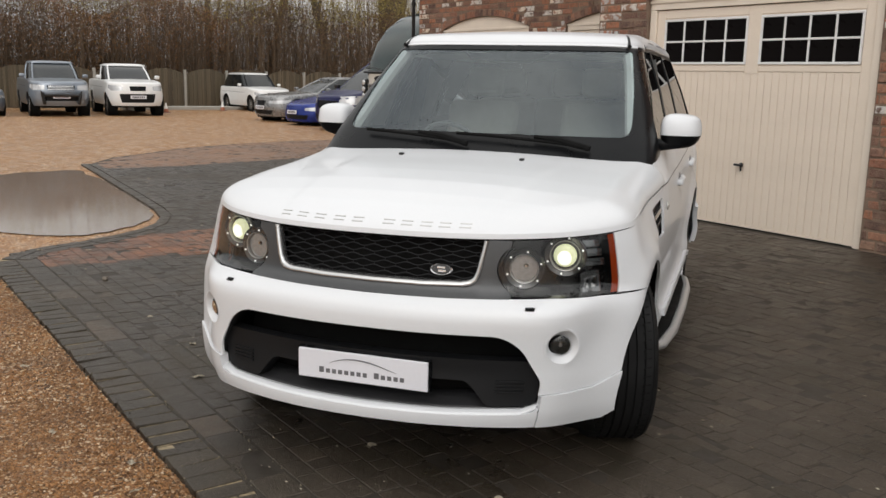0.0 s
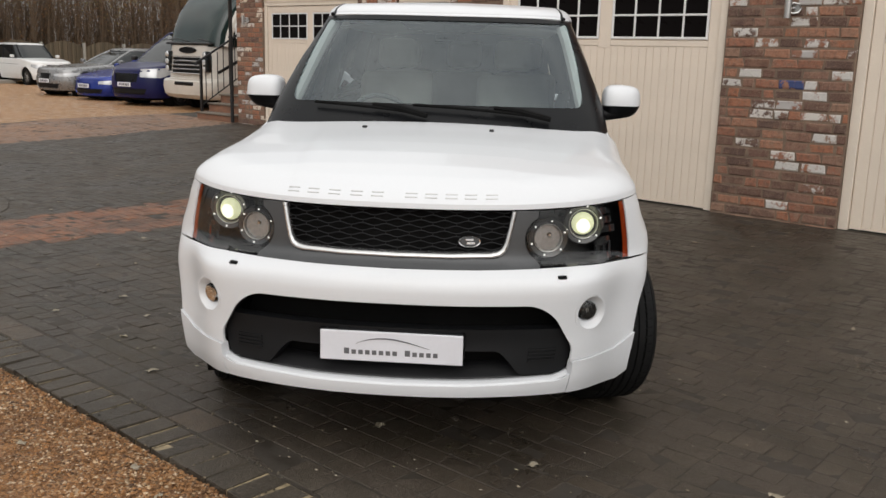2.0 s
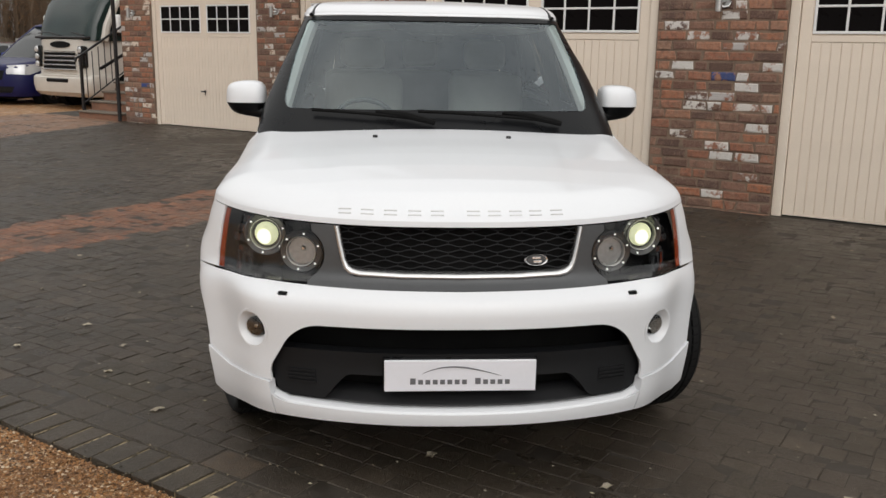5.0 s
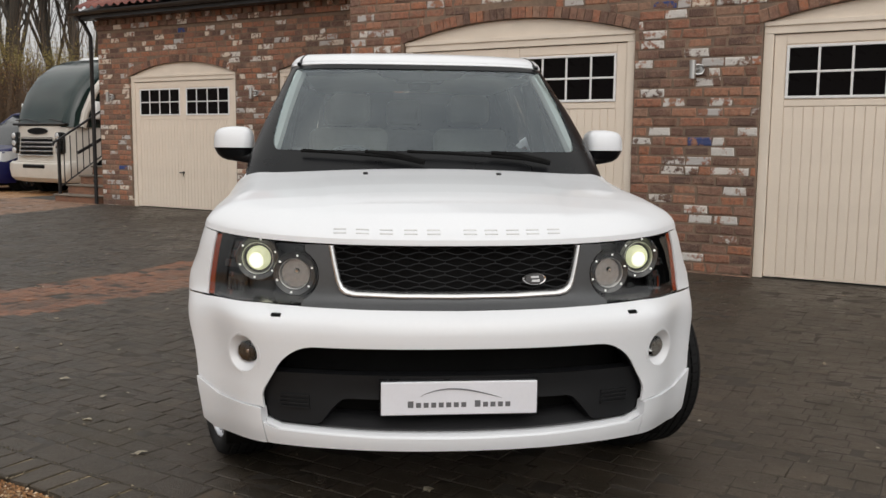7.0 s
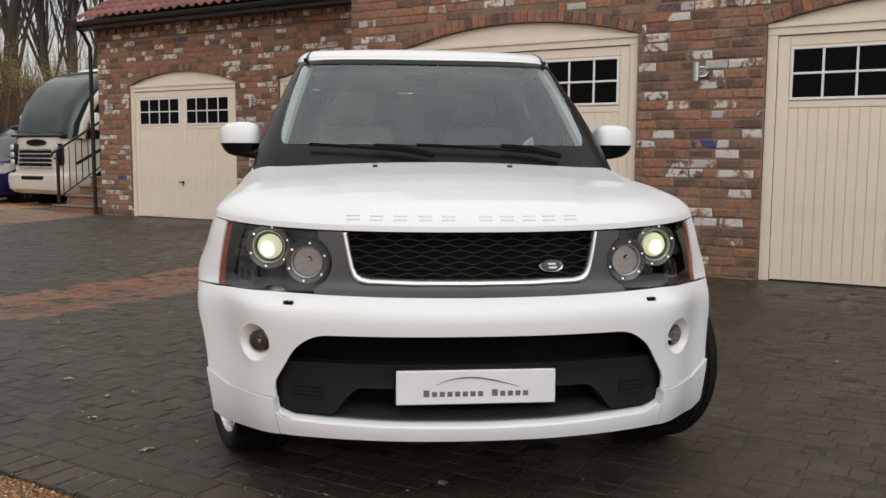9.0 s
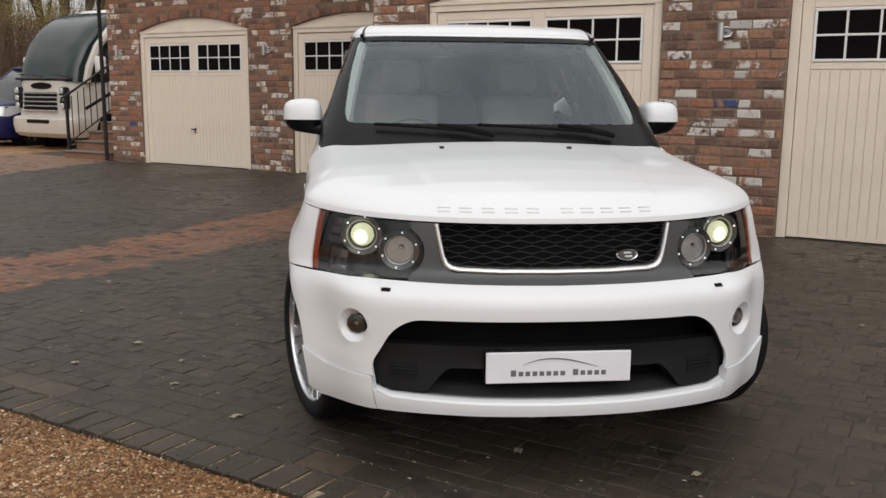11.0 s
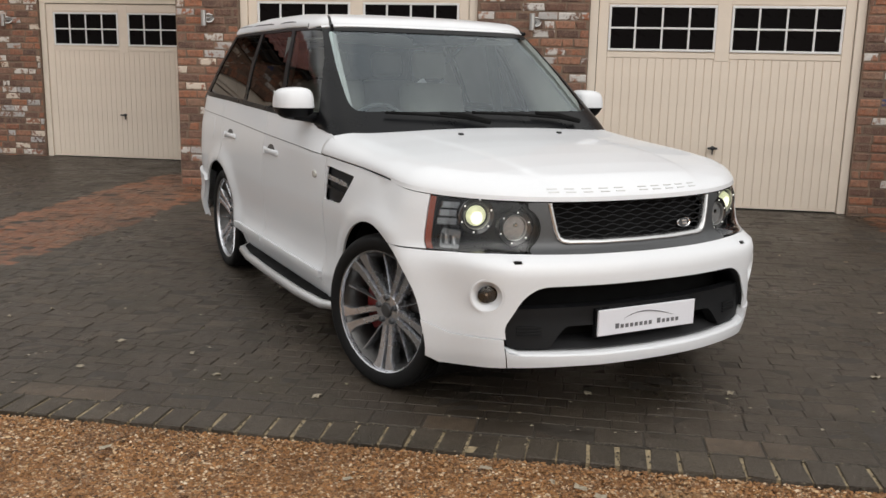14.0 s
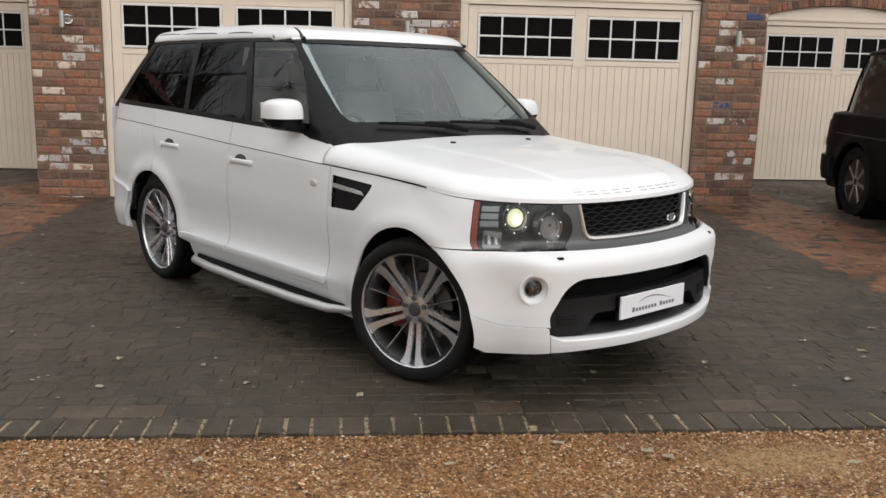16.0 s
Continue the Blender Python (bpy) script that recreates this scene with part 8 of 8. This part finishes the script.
    for y0 in (-0.5, 0.4):
        part("wiper", tube([(-0.08, y0 + 0.45, 1.68), (-0.13, y0, 1.74), (-0.15, y0 - 0.45, 1.72)], 0.014, 6), M_BLACK, mh)


M_MHGLASS = plain("motorhome_screen", (0.012, 0.026, 0.024), 0.06, vary=0.5, scale=1.2, spec=0.55)


def cone_at(x, y, proto=[None]):
    if proto[0] is None:
        c = thing("traffic_cone", pose(x, y, -0.04), "white topped traffic cone with a dark red base", "traffic cone", "cones by the fence")
        part("base", box((-0.14, -0.14, 0), (0.14, 0.14, 0.03), 0.01, 1), M_MAROON, c)
        part("body", lathe([(0.095, 0.028), (0.066, 0.15)], 16, "z"), M_ORANGE, c, "faded orange skirt")
        part("band", lathe([(0.067, 0.151), (0.043, 0.27)], 16, "z"), M_WHITE2, c)
        part("tip", lathe([(0.042, 0.271), (0.024, 0.36), (0.02, 0.37)], 16, "z"), M_WHITE2, c)
        proto[0] = c
    else:
        copy_thing(proto[0], pose(x, y, -0.04))


def build_yard():
    build_fence()
    build_hedge()
    for k, (x, y, h, lean, tr) in enumerate(((-46.8, 28.2, 17, 0.10, 0.42), (-45.6, 28.8, 16, -0.06, 0.38), (-45.5, 30.4, 15, 0.03, 0.26), (-45.0, 31.4, 16, 0.05, 0.24), (-44.6, 32.2, 15, -0.05, 0.26),
                                             (-44.0, 33.2, 16, 0.04, 0.24), (-43.2, 34.6, 15, 0.0, 0.24), (-47.5, 24.8, 15, 0.0, 0.3), (-48.5, 21.5, 14, 0.04, 0.26), (-49.0, 18.0, 14, -0.04, 0.22), (-44.8, 27.2, 16, 0.12, 0.34), (-46.2, 31.2, 17, -0.03, 0.3), (-43.6, 30.2, 14, 0.05, 0.22))):
        bare_tree("bare_tree", x, y, h, 40 + k, lean, tr)
    for k, (x, y, h) in enumerate(((-19.0, -17.0, 12), (-26.0, -13.0, 13), (-12.0, -20.0, 12), (-33.0, -8.0, 13))):
        bare_tree("bare_tree", x, y, h, 90 + k, 0.03, 0.3, "spreading bare tree across the yard")
    build_steps()
    motorhome()
    parked_car("pickup_truck", nose_at(-31.2, 6.6, -5, PICKUP, 0.0), "silver blue pickup truck with a dark bull bar", M_SILVERPAINT, dict(PICKUP, bar=True), "pickup")
    parked_car("pickup_truck", nose_at(-31.2, 9.05, -5.7, PICKUP, 0.0), "white pickup truck with black front trim", M_WHITE2, dict(PICKUP, h=1.78, grille=(0.28, 0.86, 1.02), lowgrille=(0.60, 0.46, 0.76), chrome=False), "pickup")
    parked_car("estate_car", nose_at(-31.6, 4.2, 5, SALOON, 0.0), "silver estate car at the end of the row", M_SILVERPAINT, dict(SALOON))
    parked_car("white_suv", nose_at(-34.0, 15.35, 1, SUV, 0.55) @ Matrix.Scale(0.86, 4), "white four-wheel-drive car parked by the fence", M_WHITE2, dict(SUV, pillar=M_GLOSSBLACK))
    parked_car("saloon_car", nose_at(-27.6, 11.9, -84, SALOON, 0.0), "warm grey saloon car parked on gravel", M_GREYPAINT, dict(SALOON))
    parked_car("sports_car", nose_at(-25.0, 11.8, -84, SPORTS, 0.0), "bright blue low sports car", M_BLUEPAINT, dict(SPORTS))
    parked_car("panel_van", nose_at(-22.45, 11.6, -82, VAN, 0.0), "deep blue panel van with large headlights", M_NAVY, dict(VAN, mirrorpaint=M_BLACK), "van")
    parked_car("hatchback", nose_at(-35.5, 19.6, -40, HATCH, 0.0), "dark red hatchback behind the grey saloon", M_MAROON, dict(HATCH))
    parked_car("black_suv", pose(2.2, 6.85, rise(6.0), 0, 0, -95), "black four-wheel-drive car parked before a garage door", M_BLACKPAINT, dict(SUV, h=1.87, pillar=M_BLACKPAINT, r=0.39, top_r=-0.72, bumper=True, rim=M_SILVER))
    cone_at(-34.1, 10.9)
    cone_at(-35.6, 13.7)
    # puddle
    line = [(-8.72, 1.62), (-9.3, 1.30), (-10.5, 1.05), (-12.3, 1.05), (-13.7, 1.6), (-14.5, 2.5), (-14.5, 3.22), (-13.0, 3.24), (-12.0, 3.16), (-10.9, 3.08), (-9.9, 2.98), (-9.3, 2.80), (-8.9, 2.45), (-8.7, 2.0)]
    pts = dense(rounded(line, 0.25, 6), 0.06)
    pts = [(x + 0.10 * noise.noise((x * 2, y * 2, 0)) + 0.05 * noise.noise((x * 7, y * 7, 1)), y + 0.06 * noise.noise((x * 2, y * 2, 5)) + 0.03 * noise.noise((x * 7, y * 7, 6))) for x, y in pts]
    bm = bmesh.new()
    bm.faces.new([bm.verts.new((x, y, -0.014)) for x, y in pts])
    bmesh.ops.recalc_face_normals(bm, faces=bm.faces[:])
    tagged(part("puddle", bm, M_WATER, None), "muddy brown rain puddle on the gravel", "puddle", kind="structure")


M_WATER = plain("puddle_water", (0.22, 0.17, 0.138), 0.07, vary=0.12, scale=1.0, world_space=True, spec=0.4)
build_yard()


# ---- fallen leaves and bits on the paving ----
M_FALLEN = leaf_material("fallen_leaf", [(0.2, (0.26, 0.18, 0.10)), (0.45, (0.52, 0.46, 0.36)), (0.6, (0.60, 0.53, 0.40)), (0.8, (0.36, 0.29, 0.10))])
M_MOSSY = leaf_material("moss_crumbs", [(0.2, (0.02, 0.016, 0.010)), (0.5, (0.042, 0.033, 0.018)), (0.68, (0.085, 0.068, 0.04)), (0.85, (0.24, 0.19, 0.13))])


def fallen_leaf(x, y, size, turn, kind_rng):
    n = 9
    bm = bmesh.new()
    ring = []
    for k in range(n):
        a = 2 * math.pi * k / n
        r = size * (1.0 if k % 2 == 0 else 0.72) * kind_rng.uniform(0.8, 1.15)
        ring.append(bm.verts.new((r * math.cos(a) * 1.25, r * math.sin(a) * 0.8, 0.003 + 0.010 * abs(math.sin(a * 1.5)) * kind_rng.random())))
    mid = bm.verts.new((0, 0, 0.004))
    for k in range(n):
        bm.faces.new((mid, ring[k], ring[(k + 1) % n]))
    bmesh.ops.solidify(bm, geom=bm.faces[:], thickness=0.0008)
    ob = part("fallen_leaf", bm, M_FALLEN, None)
    ob.matrix_world = pose(x, y, rise(y) + (0.0025 if y > 1.0 else -0.006), 0, 0, turn)
    tagged(ob, "small pale fallen leaf lying on wet paving", "leaf", "fallen leaves")


def scatter_leaves():
    rng = np.random.default_rng(77)
    spots = [(-5.45, 2.01), (-5.43, 1.59), (-6.3, 2.3), (-5.0, 1.9), (-4.75, 1.62), (-4.2, 1.45), (-6.9, 3.0), (-7.25, 2.6), (-1.35, 2.1), (-0.9, 2.6), (-0.4, 3.2), (-1.0, 1.7), (-1.7, 1.62), (0.2, 2.2), (1.0, 8.9)]
    while len(spots) < 95:
        x, y = rng.uniform(-14, 2.0), 1.4 + 6.4 * rng.random() ** 1.3
        if inside(PAVED, x, y) and not (-5.6 < x < -1.6 and 1.7 < y < 5.5) and not (y > 7.3 and -7.8 < x < 0.5):
            spots.append((x, y))
    spots += [(-3.12, 0.83), (-3.02, 0.80), (-2.95, 0.74), (-3.85, 0.70), (-2.2, 0.66), (-3.37, 0.89), (-4.83, 0.77), (-2.07, 4.62), (-1.6, 2.3), (-3.0, 1.75), (-2.35, 1.9)]
    for k, (x, y) in enumerate(spots):
        fallen_leaf(x, y, rng.uniform(0.018, 0.030) if k < 15 or k >= 95 else rng.uniform(0.010, 0.024), rng.uniform(0, 360), rng)
    stone = part("stone", loft([[(0.03 * math.cos(a) * k, 0.022 * math.sin(a) * k, z) for a in [2 * math.pi * i / 10 for i in range(10)]] for k, z in ((0.8, 0.0), (1.0, 0.012), (0.7, 0.026), (0.2, 0.03))]), M_TREAD, None, smooth=True)
    stone.location = (-6.6, 1.62, 0.0)
    tagged(stone, "small dark stone lying on the paving", "stone")


scatter_leaves()


def grit():
    """Tiny pale chips, bits of leaf and gravel strewn over the paving."""
    rng = np.random.default_rng(77)
    vs, fs = [], []
    for k in range(1500):
        x, y = rng.uniform(-12.0, 3.5), 1.3 + 6.0 * rng.random() ** 1.5
        if y < 3.2 and x < -8.2:
            continue
        s, a = 0.003 + 0.006 * rng.random() ** 3, rng.uniform(0, 6.28)
        n = int(rng.integers(4, 7))
        z = rise(y) + 0.0035
        o = len(vs)
        for i in range(n):
            b = a + 6.283 * i / n
            q = s * rng.uniform(0.6, 1.2)
            vs.append((x + q * math.cos(b) * 1.5, y + q * math.sin(b), z))
        vs.append((x, y, z + s * 0.5))
        fs += [(o + i, o + (i + 1) % n, o + n) for i in range(n)]
    tagged(mesh_object("grit", vs, fs, M_GRIT), "pale grit and leaf crumbs on the paving", "grit", kind="stuff")


def joint_moss():
    """Moss, crumbs and grit caught in the joint behind the kerb and between the setts."""
    rng = np.random.default_rng(31)
    vs, fs = [], []
    for k in range(1700):
        x = rng.uniform(-7.6, 1.5)
        if k % 3 == 0:
            y = 1.205 + rng.normal(0, 0.007)
        elif k % 3 == 1:
            x, y = -7.62 + 0.117 * (round((x + 7.62) / 0.117) + 0.5) + rng.normal(0, 0.005), rng.uniform(1.0, 1.2)
        else:
            y = 1.36 + rng.normal(0, 0.007) if rng.random() < 0.5 else 1.0 + rng.normal(0, 0.02)
        s, z = 0.0025 + 0.005 * rng.random() ** 2, 0.001
        o = len(vs)
        for i in range(5):
            b = 6.283 * i / 5 + rng.random()
            vs.append((x + s * rng.uniform(0.6, 1.3) * math.cos(b), y + s * rng.uniform(0.6, 1.3) * math.sin(b), z - 0.003))
        vs.append((x, y, z + s * 0.55))
        fs += [(o + i, o + (i + 1) % 5, o + 5) for i in range(5)]
    tagged(mesh_object("joint_moss", vs, fs, M_MOSSY), "moss and grit caught in the kerb joints", "moss", kind="stuff")


M_GRIT = leaf_material("pale_grit", [(0.2, (0.07, 0.055, 0.035)), (0.45, (0.20, 0.16, 0.11)), (0.6, (0.34, 0.30, 0.24)), (0.8, (0.16, 0.15, 0.05))])
grit()
joint_moss()

build_paving()
build_kerb()
